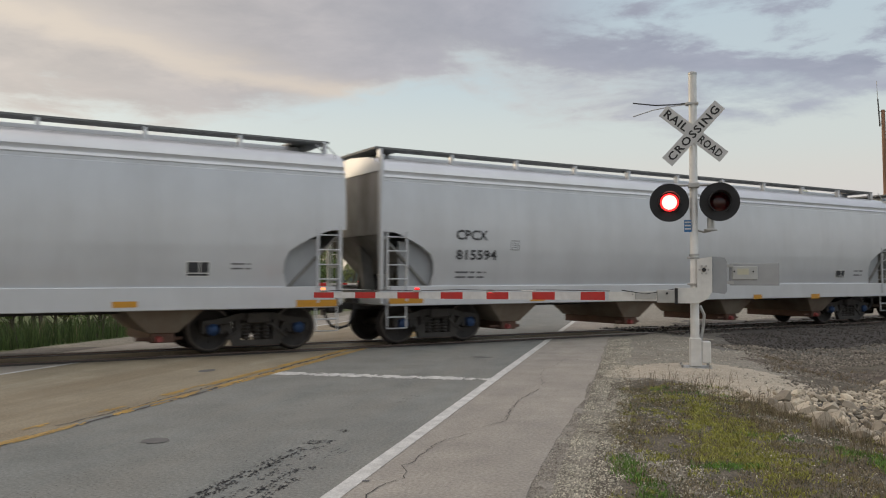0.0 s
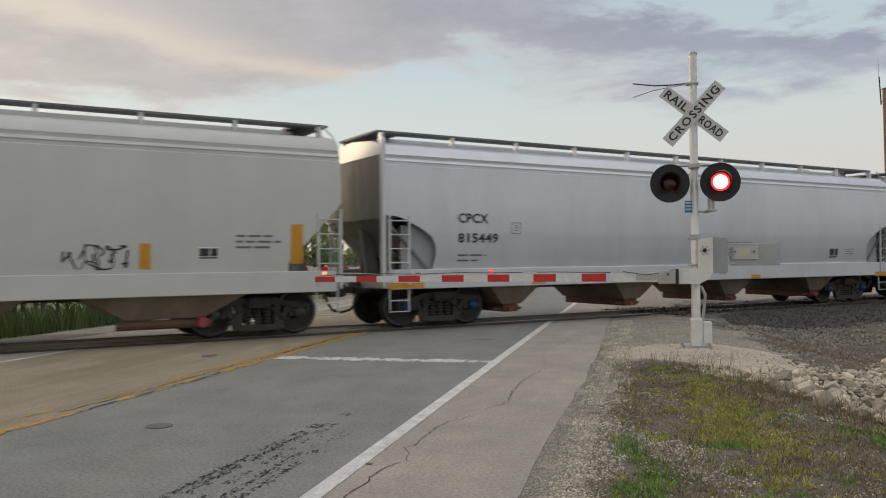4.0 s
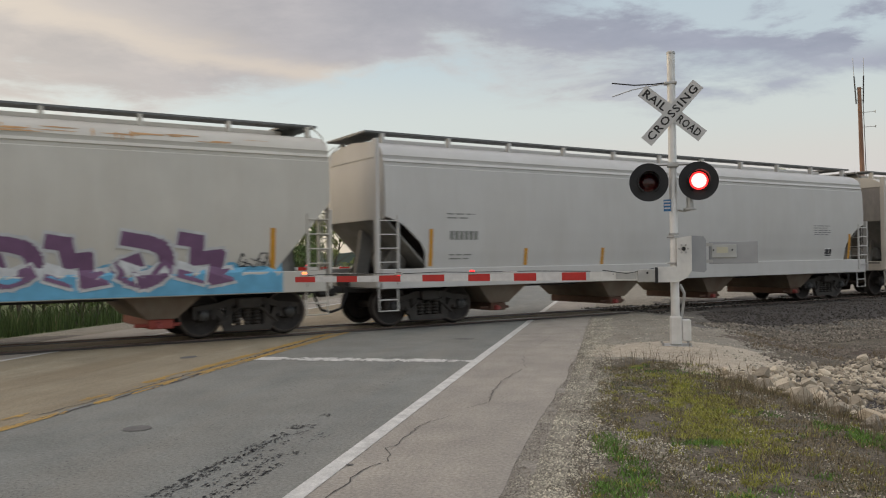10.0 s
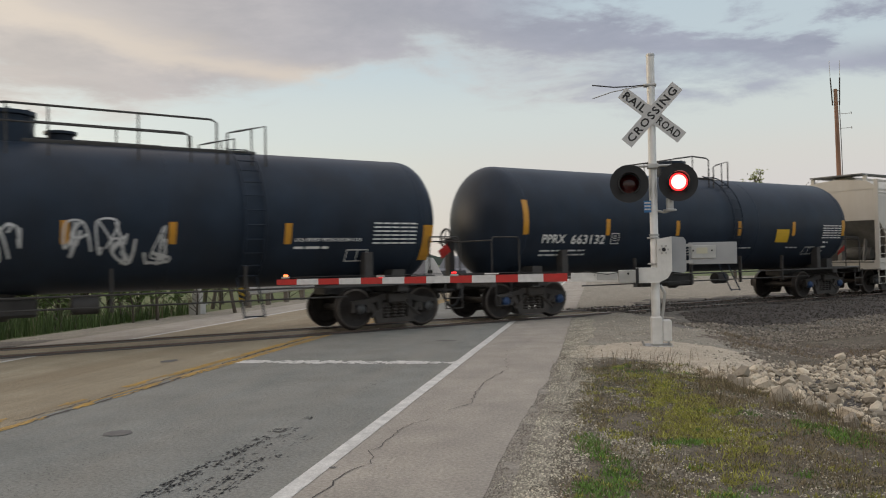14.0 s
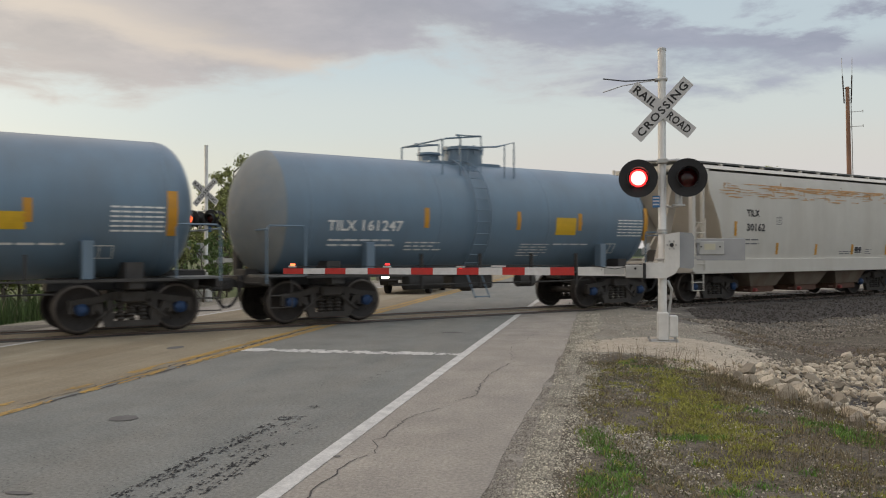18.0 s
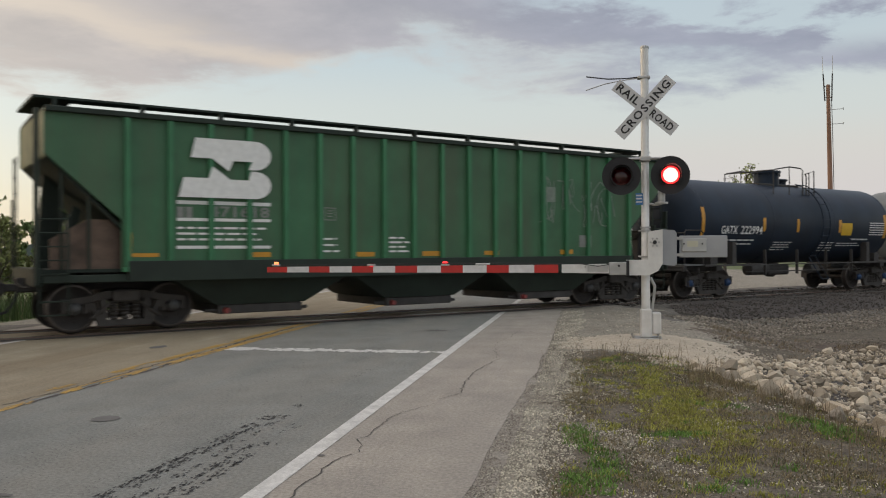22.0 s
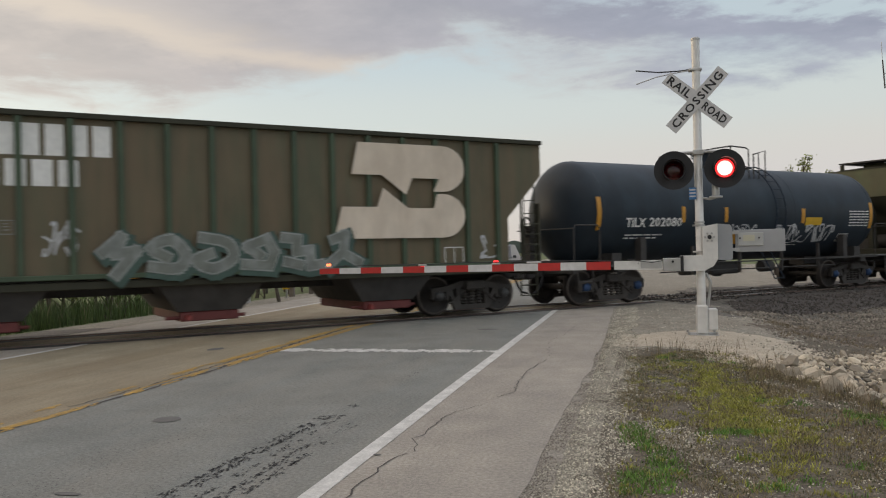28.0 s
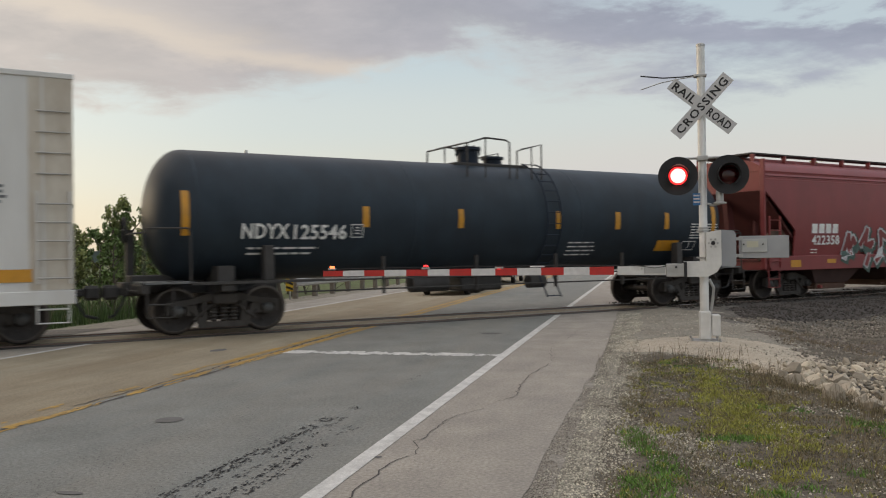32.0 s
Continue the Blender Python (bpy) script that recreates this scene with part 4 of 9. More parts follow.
M_RUSTPIPE = mat("rusty_outlet_steel", (0.115, 0.058, 0.038), 0.8, var=.35, scale=6, dirt=((.05, .035, .03), .5, 3, (1, 1, 1)))
M_REDCAP = mat("faded_red_cap", (0.26, 0.05, 0.045), 0.6, var=.25, scale=8)
P_WEBGREY = mat("grey_web_plate", (0.33, 0.34, 0.35), 0.6, var=.12, scale=2)
P_WEB = mat("rust_brown_web_plate", (0.17, 0.115, 0.085), 0.8, var=.35, scale=2.5, dirt=((.03, .024, .02), .7, 2.2, (1, 1, 1)))
M_REDGATE2 = mat("grimy_red_gate", (0.14, 0.035, 0.033), 0.7, var=.25, scale=6)
M_REDGATE = mat("dull_red_gate", (0.30, 0.06, 0.045), 0.7, var=.25, scale=6)


def hopper(name, u0, u1, label, paint, roofpaint=None, curved=True, cut="round", ribs=0, bays=4, slope=None, sill=(.90, 1.33), lowsill=None,
           walk_posts=11, bay_mat=None, blue=True, end_mat=None, boardmat=None, gatemat=None, board=4.365, outlet="gate", baysize=None, over=-.02, ribpaint=None, gear=None, rib_in=.9, skirt=None, chord=None):
    """A covered hopper between the two places u0 < u1 along the track. cut: how the side sheet ends over the trucks."""
    u, L = (u0 + u1) / 2, u1 - u0
    car = thing(name, label, "hopper car", "cars of the freight train")
    e = L / 2
    xb = e + over                                   # ends of the body
    gear = gear or paint
    sec = section(0, curved)
    zb = sec[0][1]
    roofpaint, slope, end_mat = roofpaint or paint, slope or paint, end_mat or paint
    # how far in the side sheet starts at each height: (height, inset) from the sill up
    if cut == "round":
        prof = [(1.0, 1.26), (1.36, 1.26), (1.62, 1.33), (1.85, 1.31), (2.04, 1.22), (2.2, .98), (2.34, .70), (2.44, .46), (2.48, .34), (2.50, 0.0)]
    elif cut == "ear":
        prof = [(1.0, 1.05), (1.42, 1.05), (1.7, 1.02), (1.9, .91), (2.1, .68), (2.26, .5), (2.38, .3), (2.48, 0.0)]
    elif cut == "open":
        prof = [(1.0, .92), (1.3, .85), (2.45, .46), (3.3, .04), (3.9, 0.0)]
    else:
        zt, zl, d = cut
        prof = [(1.0, d), (zl, d), (zt, 0.0)]

    def inset(z):
        return float(np.interp(z, [p[0] for p in prof], [p[1] for p in prof]))
    top_cut = prof[-1][0]
    slope_reach = min(2.4, (top_cut - 1.05) * (1.0 if cut != "open" else .75))
    # side sheets and roof in one skin, each side its own part
    zs = sorted({zb} | {round(p[0], 3) for p in prof if p[0] > zb} | {zb + (top_cut - zb) * i / 8 for i in range(1, 8)})
    sf = surf_of(curved)
    pts = [(-sf(z), z) for z in zs] + [(y, z) for y, z in sec if z > zs[-1] + .01 and y > 1.45]
    for sy in (-1, 1):
        g = Geo()
        lo = [[(-xb + inset(z), sy * y, z), (xb - inset(z), sy * y, z)] for y, z in pts]
        hi = [[(a[0], a[1] - sy * .05, a[2]) for a in r] for r in lo]
        for rows in (lo, hi):
            o = len(g.v)
            g.v += [p for r in rows for p in r]
            g.f += [(o + 2 * i, o + 2 * i + 1, o + 2 * i + 3, o + 2 * i + 2) for i in range(len(rows) - 1)]
        n = len(lo)
        for c in (0, 1):
            g.f += [(2 * i + c, 2 * i + 2 + c, 2 * n + 2 * i + 2 + c, 2 * n + 2 * i + c) for i in range(n - 1)]
        part("side_sheet", g, paint, car, "", True)
    roof = [(y, z) for y, z in sec if z >= pts[-1][1] - .001]
    ring = [(y, z) for y, z in roof] + [(-y, z) for y, z in reversed(roof[:-1])]
    part("roof", Geo().loft([[(x, y, z) for y, z in ring] for x in (-xb, xb)]), roofpaint, car, "", True)
    # end walls and slope sheets
    zt = top_cut
    post_top = 4.12 if cut == "open" else (4.16 if curved else 4.02)
    for sx in (-1, 1):
        w = 1.47
        wall = lambda x: [(x, -w, zt - .05), (x, w, zt - .05), (x, w, roof[0][1]), (x, .8, roof[-2][1]), (x, -.8, roof[-2][1]), (x, -w, roof[0][1])]
        if zt < 3.7:
            part("end_wall", Geo().loft([wall(sx * (xb - .02)), wall(sx * (xb - .10))]), end_mat, car)
        part("slope_sheet", Geo().loft([[(sx * (xb - .05), -w, zt), (sx * (xb - .05), w, zt), (sx * (xb - .05), w, zt - .07), (sx * (xb - .05), -w, zt - .07)],
                                        [(sx * (xb - slope_reach), -w, 1.10), (sx * (xb - slope_reach), w, 1.10), (sx * (xb - slope_reach), w, 1.02), (sx * (xb - slope_reach), -w, 1.02)]]), slope, car, "sloping end floor sheet")
        # web plate over the truck, set back behind the side opening
        d_ = inset(1.6)
        if cut == "round" or (curved and isinstance(cut, tuple) and L > 17):
            lo_ = .52 if cut == "round" else .85
            part("bolster_web", Geo().plate([(sx * (xb - lo_), 1.2), (sx * (xb - d_ - .2), 1.2), (sx * (xb - d_ - .2), 2.05), (sx * (xb - lo_ - .45), 2.28), (sx * (xb - lo_), 2.30)], -1.40, -1.34), P_WEBGREY if cut == "round" else slope, car, "grey web plate behind the side opening")
        elif sx < 0 and isinstance(cut, tuple):
            part("bolster_web", Geo().plate([(sx * (xb - .12), 1.2), (sx * (xb - d_ - .2), 1.2), (sx * (xb - d_ - .2), 2.12), (sx * (xb - .75), 2.12), (sx * (xb - .12), 1.75)], -1.32, -1.26), P_WEB, car, "brown stained web plate behind the side opening")
        # end gear: posts, brake tank, braces
        for sy in (-1, 1):
            pw, px_, ptop = (.12 if cut == "open" else .075, max(e, xb + .02), post_top) if sy < 0 and (sx < 0 or cut == "open") else (.05, e, post_top if cut == "open" else min(2.6, post_top))
            part("corner_post", Geo().box(*sorted((sx * px_, sx * (px_ - pw))), *sorted((sy * (1.615 if sy < 0 else 1.56), sy * 1.46)), .95, ptop, .012), gear, car)
        if cut == "open":
            for sy in (-1, 1):
                part("end_stanchion", Geo().box(*sorted((sx * (e - .52), sx * (e - .60))), *sorted((sy * 1.54, sy * 1.44)), 1.2, 3.9, .01), paint, car)
                part("roof_beam", Geo().box(*sorted((sx * e, sx * (xb - .1))), *sorted((sy * 1.53, sy * 1.43)), 3.72, 3.95, .01), paint, car)
            part("end_crossbeam", Geo().box(*sorted((sx * e, sx * (e - .1))), -1.42, 1.42, 3.95, 4.08, .01), paint, car)
        part("centre_brace", Geo().plate([(sx * (e - .25), 1.2), (sx * (e - .55), 1.2), (sx * (xb - .5), zt - .55), (sx * (xb - .2), zt - .25)], -.08, .08), slope, car)
        for sy in (-.75, .75):
            part("end_brace", Geo().plate([(sx * (e - .45), 1.2), (sx * (e - .60), 1.2), (sx * (xb - .75), min(2.3, zt - .8)), (sx * (xb - .6), min(2.4, zt - .7))], sy - .03, sy + .03), slope, car)
        part("end_platform", Geo().box(*sorted((sx * e, sx * (e - 2.3))), -1.4, 1.4, 1.16, 1.22), slope, car)
        part("end_sill", Geo().box(*sorted((sx * (e - .02), sx * (e - .16))), -1.5, 1.5, .92, 1.24, .012), gear, car)
        if sx < 0:
            part("brake_tank", Geo().turn([(-.55, .05), (-.52, .2), (-.45, .24), (.45, .24), (.52, .2), (.55, .05)], "y", 16, (-e + 1.0, -.3, 1.5)), M_UNDER if not curved else slope, car, "round air brake tank", True)
        if sx > 0 and cut == "ear":
            part("air_reservoir", Geo().turn([(e - 2.05, .05), (e - 2.0, .17), (e - 1.9, .21), (e - 1.1, .21), (e - 1.0, .17), (e - .95, .05)], "x", 16, (0, -1.15, 1.68)), paint, car, "white horizontal air reservoir", True)
        part("brake_valve", Geo().box(*sorted((sx * (e - .55), sx * (e - .95))), .25, .65, 1.22, 1.6, .03), M_UNDER, car)
        ladder(car, *sorted((sx * (e - .06), sx * (e - .52))), -1.60, 1.0, 2.5 if curved else 2.2, gear, 5)
        stirrup(car, min(sx * (e - .08), sx * (e - .55)), .47, gear)
        # end ladder to the roof, on the near corner
        g = Geo()
        yy = .85 if sx < 0 else -1.40
        for k in (0, .42):
            if curved:
                g.tube([(sx * (e - .02), yy + k, 1.2), (sx * (e + .0), yy + k, 3.7), (sx * (e - .1), yy + k, board - .26), (sx * (e - .35), yy + k * .9, board - .04)], .014, 6)
            else:
                g.tube([(sx * (e - .02), yy + k, 1.2), (sx * (e - .02), yy + k, zt + .15)], .016, 6)
        if not curved:          # thin stanchions that carry the overhanging body
            for k in (.45, .9):
                part("end_stanchion", Geo().tube([(sx * (e - k), -1.45, 1.2), (sx * (e - k), -1.45, zt + .1 + (k - .3) * -.9)], .03, 6), slope, car)
        lad = part("end_ladder", g, gear, car, "ladder up the end to the roof")
        for i in range(9):
            z = 1.45 + i * .31
            if not curved and z > zt + .1:
                break
            part("rung", Geo().tube([(sx * (e - .01), yy, z), (sx * (e - .01), yy + .42, z)], .012, 5), gear, lad)
    # roof hatches and running boards
    part("hatch_cover", Geo().loft([[(x, y, z) for y, z in ((-.42, board - .15), (-.40, board - .03), (-.2, board + .01), (.2, board + .01), (.40, board - .03), (.42, board - .15))] for x in (-xb + .6, xb - .6)]), roofpaint, car, "long roof hatch")
    bm_ = boardmat or M_GRATE
    for sy in (-1, 1):
        part("running_board", Geo().box(-e + .05, e - .05, *sorted((sy * .62, sy * 1.02)), board, board + .05, .008), bm_, car, "dark roof running board")
    for sx in (-1, 1):
        part("end_board", Geo().box(*sorted((sx * (e - .05), sx * (e - .75))), -.615, .615, board, board + .05), bm_, car)
    for i in range(walk_posts):
        x = -xb + .25 + (2 * xb - .5) * i / (walk_posts - 1)
        for sy in (-1, 1):
            part("board_bracket", Geo().plate([(x - .035, min(4.08, board - .1)), (x + .035, min(4.08, board - .1)), (x + .035, board), (x - .035, board)], *sorted((sy * .95, sy * 1.08))), roofpaint, car)
    # sills
    for sy in (-1, 1):
        part("side_sill", Geo().box(-e + .12, e - .12, *sorted((sy * 1.50, sy * 1.585)), sill[0], sill[1], .012), lowsill or gear, car)
    part("centre_sill", Geo().box(-e + 1.0, e - 1.0, -.3, .3, .80, 1.15), M_UNDER, car)
    # outlet bays
    bw = (2 * e - 3.1) / bays if bays == 4 else (3.85 if L > 13 else 2.3)
    for i in range(bays):
        x = bw * (i - (bays - 1) / 2)
        a, b = (bw * .43, .62) if outlet == "tube" else baysize or ((.80, .17) if bays == 4 else (1.0, .52))
        bay = part("hopper_bay", Geo().loft([[(x - a - .3, -1.46, zb), (x + a + .3, -1.46, zb), (x + a + .3, 1.46, zb), (x - a - .3, 1.46, zb)], [(x - a, -1.44, .98), (x + a, -1.44, .98), (x + a, 1.44, .98), (x - a, 1.44, .98)],
                                             [(x - b - .1, -1.25, .47), (x + b + .1, -1.25, .47), (x + b + .1, 1.25, .47), (x - b - .1, 1.25, .47)]]), bay_mat or paint, car, "grimy sloped discharge bay")
        if outlet == "tube":
            part("outlet_tube", Geo().turn([(x - b - .25, .09), (x + b + .25, .09)], "x", 10, (0, -1.2, .36)), M_RUSTPIPE, bay, "rusty outlet tube")
            part("outlet_cap", Geo().turn([(-1.42, .10), (-1.25, .12)], "y", 12, (x + b + .05, 0, .38)), M_REDCAP, bay, "red outlet cap")
        else:
            part("outlet_gate", Geo().box(x - b - .05, x + b + .05, -1.22, 1.22, .28, .47, .02).tube([(x - b - .3, -1.1, .35), (x + b + .2, -1.1, .35)], .035, 8), gatemat or M_RUSTPIPE, bay, "rusty sliding outlet gate")
            part("gate_pinion", Geo().turn([(-1.32, .05), (-1.22, .07)], "y", 10, (x - b + .1, 0, .35)), M_REDCAP, bay, "reddish gate pinion")
    if ribs:
        for i in range(ribs):
            x = -xb + rib_in + (2 * xb - 2 * rib_in) * i / (ribs - 1)
            low = zb + .02
            while low < 3.6 and inset(low) + .06 > xb - abs(x):
                low += .1
            part("rib", Geo().plate([(x - .05, low), (x + .05, low), (x + .05, 4.0), (x - .05, 4.0)], -1.64, -1.555), ribpaint or paint, car, "upright side rib")
        part("top_chord", Geo().box(-xb, xb, -1.66, -1.555, 3.98, 4.08, .012), chord or ribpaint or paint, car)
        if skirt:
            # Dark sheet over the lower side, in the shade-toned slope colour.
            part("lower_skirt", Geo().box(-xb + prof[0][1] + .1, xb - prof[0][1] - .1, -1.675, -1.56, .98, skirt, .01), slope, car, "dark lower side sheet")
        part("bottom_chord", Geo().box(-xb + prof[0][1], xb - prof[0][1], -1.65, -1.555, zb, zb + .09, .01), ribpaint or paint, car)
    bogie(car, -(e - 1.62), u, blue)
    bogie(car, e - 1.62, u, blue)
    coupler(car, -e, -1, .52)
    coupler(car, e, 1, .52)
    CARS.append((car, u))
    return car, sf, e


def tank(name, u0, u1, label, paint, band=None, R=1.49, zc=2.55, rail=True, dome_x=0.0, blue=True, ladder_x=None, platform=None, longer=0.0):
    """A tank car whose couplers meet its neighbours' at u0 and u1."""
    u, L = (u0 + u1) / 2, u1 - u0
    car = thing(name, label, "tank car", "cars of the freight train")
    e = L / 2 - .42
    hd = R * .52
    xs = L / 2 - .72 - hd              # where the heads begin
    prof = [(-xs - hd * math.sin(a), R * math.cos(a)) for a in [radians(88 - 8 * i) for i in range(11)]] + [(-xs, R)]
    for k in range(1, 8):
        prof.append((-xs + 2 * xs * k / 8, R))
    prof += [(-p[0], p[1]) for p in reversed(prof[:12])]
    prof = [(a - longer, r) for a, r in prof[:12]] + prof[12:]
    shell = part("tank_shell", Geo().turn(prof, "x", 48, (0, 0, zc)), paint, car, "", True)
    sf = lambda z: -math.sqrt(max(.04, R * R - (z - zc) ** 2))
    for x in (-xs * .99, -xs * .33, xs * .33, xs * .99):
        part("weld_seam", Geo().turn([(x - .02, R), (x - .012, R + .004), (x + .012, R + .004), (x + .02, R)], "x", 48, (0, 0, zc), cap=False), paint, shell)
    for sx in (-1, 1):
        tx = sx * (e - 1.62)
        part("draft_gear", Geo().box(*sorted((sx * e, sx * (e - 3.0))), -.28, .28, .80, 1.18, .02), M_UNDER, car)
        part("saddle", Geo().plate([(tx - .16, .84), (tx + .16, .84), (tx + .16, 1.35), (tx - .16, 1.35)], -1.25, 1.25), M_UNDER, car)
        part("bolster_arm", Geo().box(tx - .14, tx + .14, -1.45, 1.45, .86, 1.05, .015), M_UNDER, car)
        part("end_sill", Geo().box(*sorted((sx * e, sx * (e - .14))), -1.42, 1.42, .86, 1.02, .012), M_UNDER, car)
        part("end_platform", Geo().box(*sorted((sx * (e - .02), sx * (e - .95))), -1.42, -.4, 1.03, 1.07), M_GRATE, car)
        part("side_step_board", Geo().box(*sorted((sx * (e - .9), sx * (e - 3.6))), -1.50, -1.18, 1.00, 1.05), M_UNDER, car)
        g = Geo()
        g.tube([(sx * (e - .05), -1.42, .9), (sx * (e - .05), -1.42, 2.0), (sx * (e - .12), -1.40, 2.08), (sx * (e - .85), -1.40, 2.08), (sx * (e - .9), -1.42, 2.0), (sx * (e - .9), -1.42, 1.05)], .019, 6)
        g.tube([(sx * (e - .05), -1.42, 2.0), (sx * (e - .03), .9, 2.0)], .017, 6)
        part("end_handrail", g, M_UNDER if band is None else paint, car, "bent pipe handrail")
        stirrup(car, min(sx * (e - .08), sx * (e - .55)), .47, M_UNDER)
        part("tank_bracket", Geo().box(*sorted((sx * (e - 2.35), sx * (e - 2.55))), -1.38, -1.15, 1.05, 1.75, .01), M_UNDER if band is None else paint, car)
        bogie(car, tx, u, blue)
        coupler(car, sx * e, sx, .40)
        if sx < 0:
            part("brake_wheel", Geo().turn([(-e - .02, .24), (-e + .02, .28), (-e + .05, .24)], "x", 20, (0, .5, 2.1), cap=False).tube([(-e, .5, 1.85), (-e, .5, 2.35)], .015).tube([(-e, .25, 2.1), (-e, .75, 2.1)], .015), M_UNDER, car)
            part("brake_stand", Geo().box(-e + .05, -e + .2, .38, .62, 1.03, 2.1), M_UNDER, car)
    # running rods, outlet and brake gear under the belly
    for z, y in ((1.02, -1.46), (.80, -1.40)):
        part("side_rod", Geo().tube([(-e + 3.0, y, z), (e - 3.0, y, z)], .018, 6), M_UNDER, car)
    for x in (-xs * .45, -xs * .12, xs * .2, xs * .5):
        part("rod_hanger", Geo().box(x - .02, x + .02, -1.47, -1.38, .70, 1.5), M_UNDER, car)
    part("bottom_outlet", Geo().turn([(.55, .12), (.62, .2), (.9, .2), (1.1, .34)], "z", 16, (0, 0, 0)), M_UNDER, car, "", True)
    part("brake_cylinder", Geo().turn([(1.1, .05), (1.12, .17), (1.6, .17), (1.62, .05)], "x", 14, (0, -.7, .82)), M_UNDER, car, "", True)
    part("air_reservoir", Geo().turn([(-2.2, .05), (-2.15, .2), (-1.2, .2), (-1.15, .05)], "x", 14, (0, -.6, .85)), M_UNDER, car, "", True)
    part("outlet_skid", Geo().box(-.62, .62, -.35, .35, .62, .98, .05), M_UNDER, car)
    return car, sf, e, xs, u, R, zc


def top_fittings(car, R, zc, x, material, railmat, small=.55, half=(1.15, 1.1), high=.55, big=(.42, .50), rail_end=None):
    """Manway with its cover, valve pot and the pipe rails round the platform; small: offset of the pot."""
    t = zc + R
    half = (half[0] * .77, half[1] * (.8 if half[1] < 3 else .95))
    part("platform", Geo().box(x - half[0], x + half[1], -.40, .40, t - .10, t + .012, .01), railmat, car, "narrow top platform")
    foot = zc + math.sqrt(R * R - .95 ** 2) - .02        # where the rail posts meet the shell
    m = part("manway", Geo().turn([(t - .1, big[0]), (t + big[1] - .12, big[0]), (t + big[1] - .10, big[0] + .06), (t + big[1] - .03, big[0] + .06), (t + big[1], big[0] * .7)], "z", 20, (x, 0, 0)), material, car, "round bolted manway", True)
    for k in range(8):
        a = 2 * math.pi * k / 8
        part("manway_bolt", Geo().tube([(x + (big[0] + .03) * math.cos(a), (big[0] + .03) * math.sin(a), t + big[1] - .22), (x + (big[0] + .03) * math.cos(a), (big[0] + .03) * math.sin(a), t + big[1] - .0)], .02, 5), material, m)
    part("valve_pot", Geo().turn([(t - .1, .24), (t + .16, .24), (t + .18, .3), (t + .23, .3), (t + .26, .12)], "z", 16, (x + small, .1, 0)), material, car, "low valve pot", True)
    a, b = x - half[0], x + half[1]
    for y in (-.95, .95):
        s = x + small * .75 if rail_end is None else rail_end
        g = Geo().tube([(a, y, foot), (a, y, t + high * .72), (a + .1, y, t + high * .78), (x - .1, y, t + high), (s - .12, y, t + high * .96), (s, y, t + high * .86), (s, y, foot)], .022, 6)
        part("top_rail", g, railmat, car, "pipe rail of the platform")
        g = Geo().tube([(s + .22, y, foot), (s + .22, y, t + high * .5), (b - .55, y, t + high * .62), (b, y, t + high * .86), (b, y, foot)], .022, 6)
        g.tube([(b - .3, y, t + high * .74), (b - .3, y, foot)], .018, 6)
        part("top_rail", g, railmat, car, "pipe rail of the platform")
        if rail_end is not None:
            part("mid_rail", Geo().tube([(a, y, t + high * .42), (s - .62, y, t + high * .36), (s - .52, y, t + high * .28), (s - .52, y, foot)], .018, 6), railmat, car)
            for k in (.35, .68):
                part("top_rail_post", Geo().tube([(a + (s - a) * k, y, foot), (a + (s - a) * k, y, t + high * .97)], .018, 6), railmat, car)
        part("top_rail_post", Geo().tube([(x - .1, y, foot), (x - .1, y, t + high)], .018, 6), railmat, car)
    part("cross_rail", Geo().tube([(a, -.95, t + high * .74), (a, .95, t + high * .74)], .02, 6), railmat, car)


def tank_ladder(car, x, R, zc, material):
    lad = Geo()
    pts = lambda dx: [(x + dx, -(R + .1) * math.cos(a), zc + (R + .1) * math.sin(a)) for a in [radians(t) for t in range(-52, 75, 9)]]
    lad.tube([(x, -1.4, .45)] + pts(0), .02, 6)
    lad.tube([(x + .42, -1.4, .45)] + pts(.42), .02, 6)
    ob = part("tank_ladder", lad, material, car, "curved side ladder")
    for i, a in enumerate(range(-50, 75, 11)):
        t = radians(a)
        part("rung", Geo().tube([(x, -(R + .1) * math.cos(t), zc + (R + .1) * math.sin(t)), (x + .42, -(R + .1) * math.cos(t), zc + (R + .1) * math.sin(t))], .013, 5), material, ob)
    part("rung", Geo().tube([(x, -1.4, .48), (x + .42, -1.4, .48)], .015, 5), material, ob)
    part("rung", Geo().tube([(x, -1.4, .80), (x + .42, -1.4, .80)], .015, 5), material, ob)

# ---- paints of the cars ----
D = lambda col, a, s=1.2, st=(1, 1, .15): (col, a, s, st)
P_SILVER = mat("blue_grey_hopper_paint", (0.60, 0.615, 0.64), 0.30, 0.35, var=.05, scale=1.5, dirt=D((.42, .42, .42), .3))
P_GREY = mat("pale_grey_hopper_paint", (0.52, 0.52, 0.50), 0.5, var=.05, scale=1.5, dirt=D((.40, .38, .34), .3))
P_WHITE = mat("off_white_hopper_paint", (0.54, 0.535, 0.52), 0.5, var=.05, scale=1.2, dirt=D((.42, .40, .36), .35))
P_TAN = mat("cream_hopper_paint", (0.55, 0.52, 0.465), 0.55, var=.06, scale=1.4, dirt=D((.38, .34, .29), .4))
P_RUSTY = mat("cream_paint_with_rust_streaks", (0.55, 0.53, 0.48), 0.55, var=.06, scale=1.4, dirt=D((.42, .38, .32), .4))
# Sooty end gear; slope sheets and bays use it with their shade painted in.
P_DKGREEN = mat("sooty_green_with_slope_shade", (0.014, 0.024, 0.017), 0.75, var=.3, scale=2)
P_GREEN = mat("weathered_green_paint", (0.040, 0.135, 0.062), 0.5, var=.25, scale=1.3, dirt=D((.075, .090, .052), .6, 1.4, (1, 1, .12)))
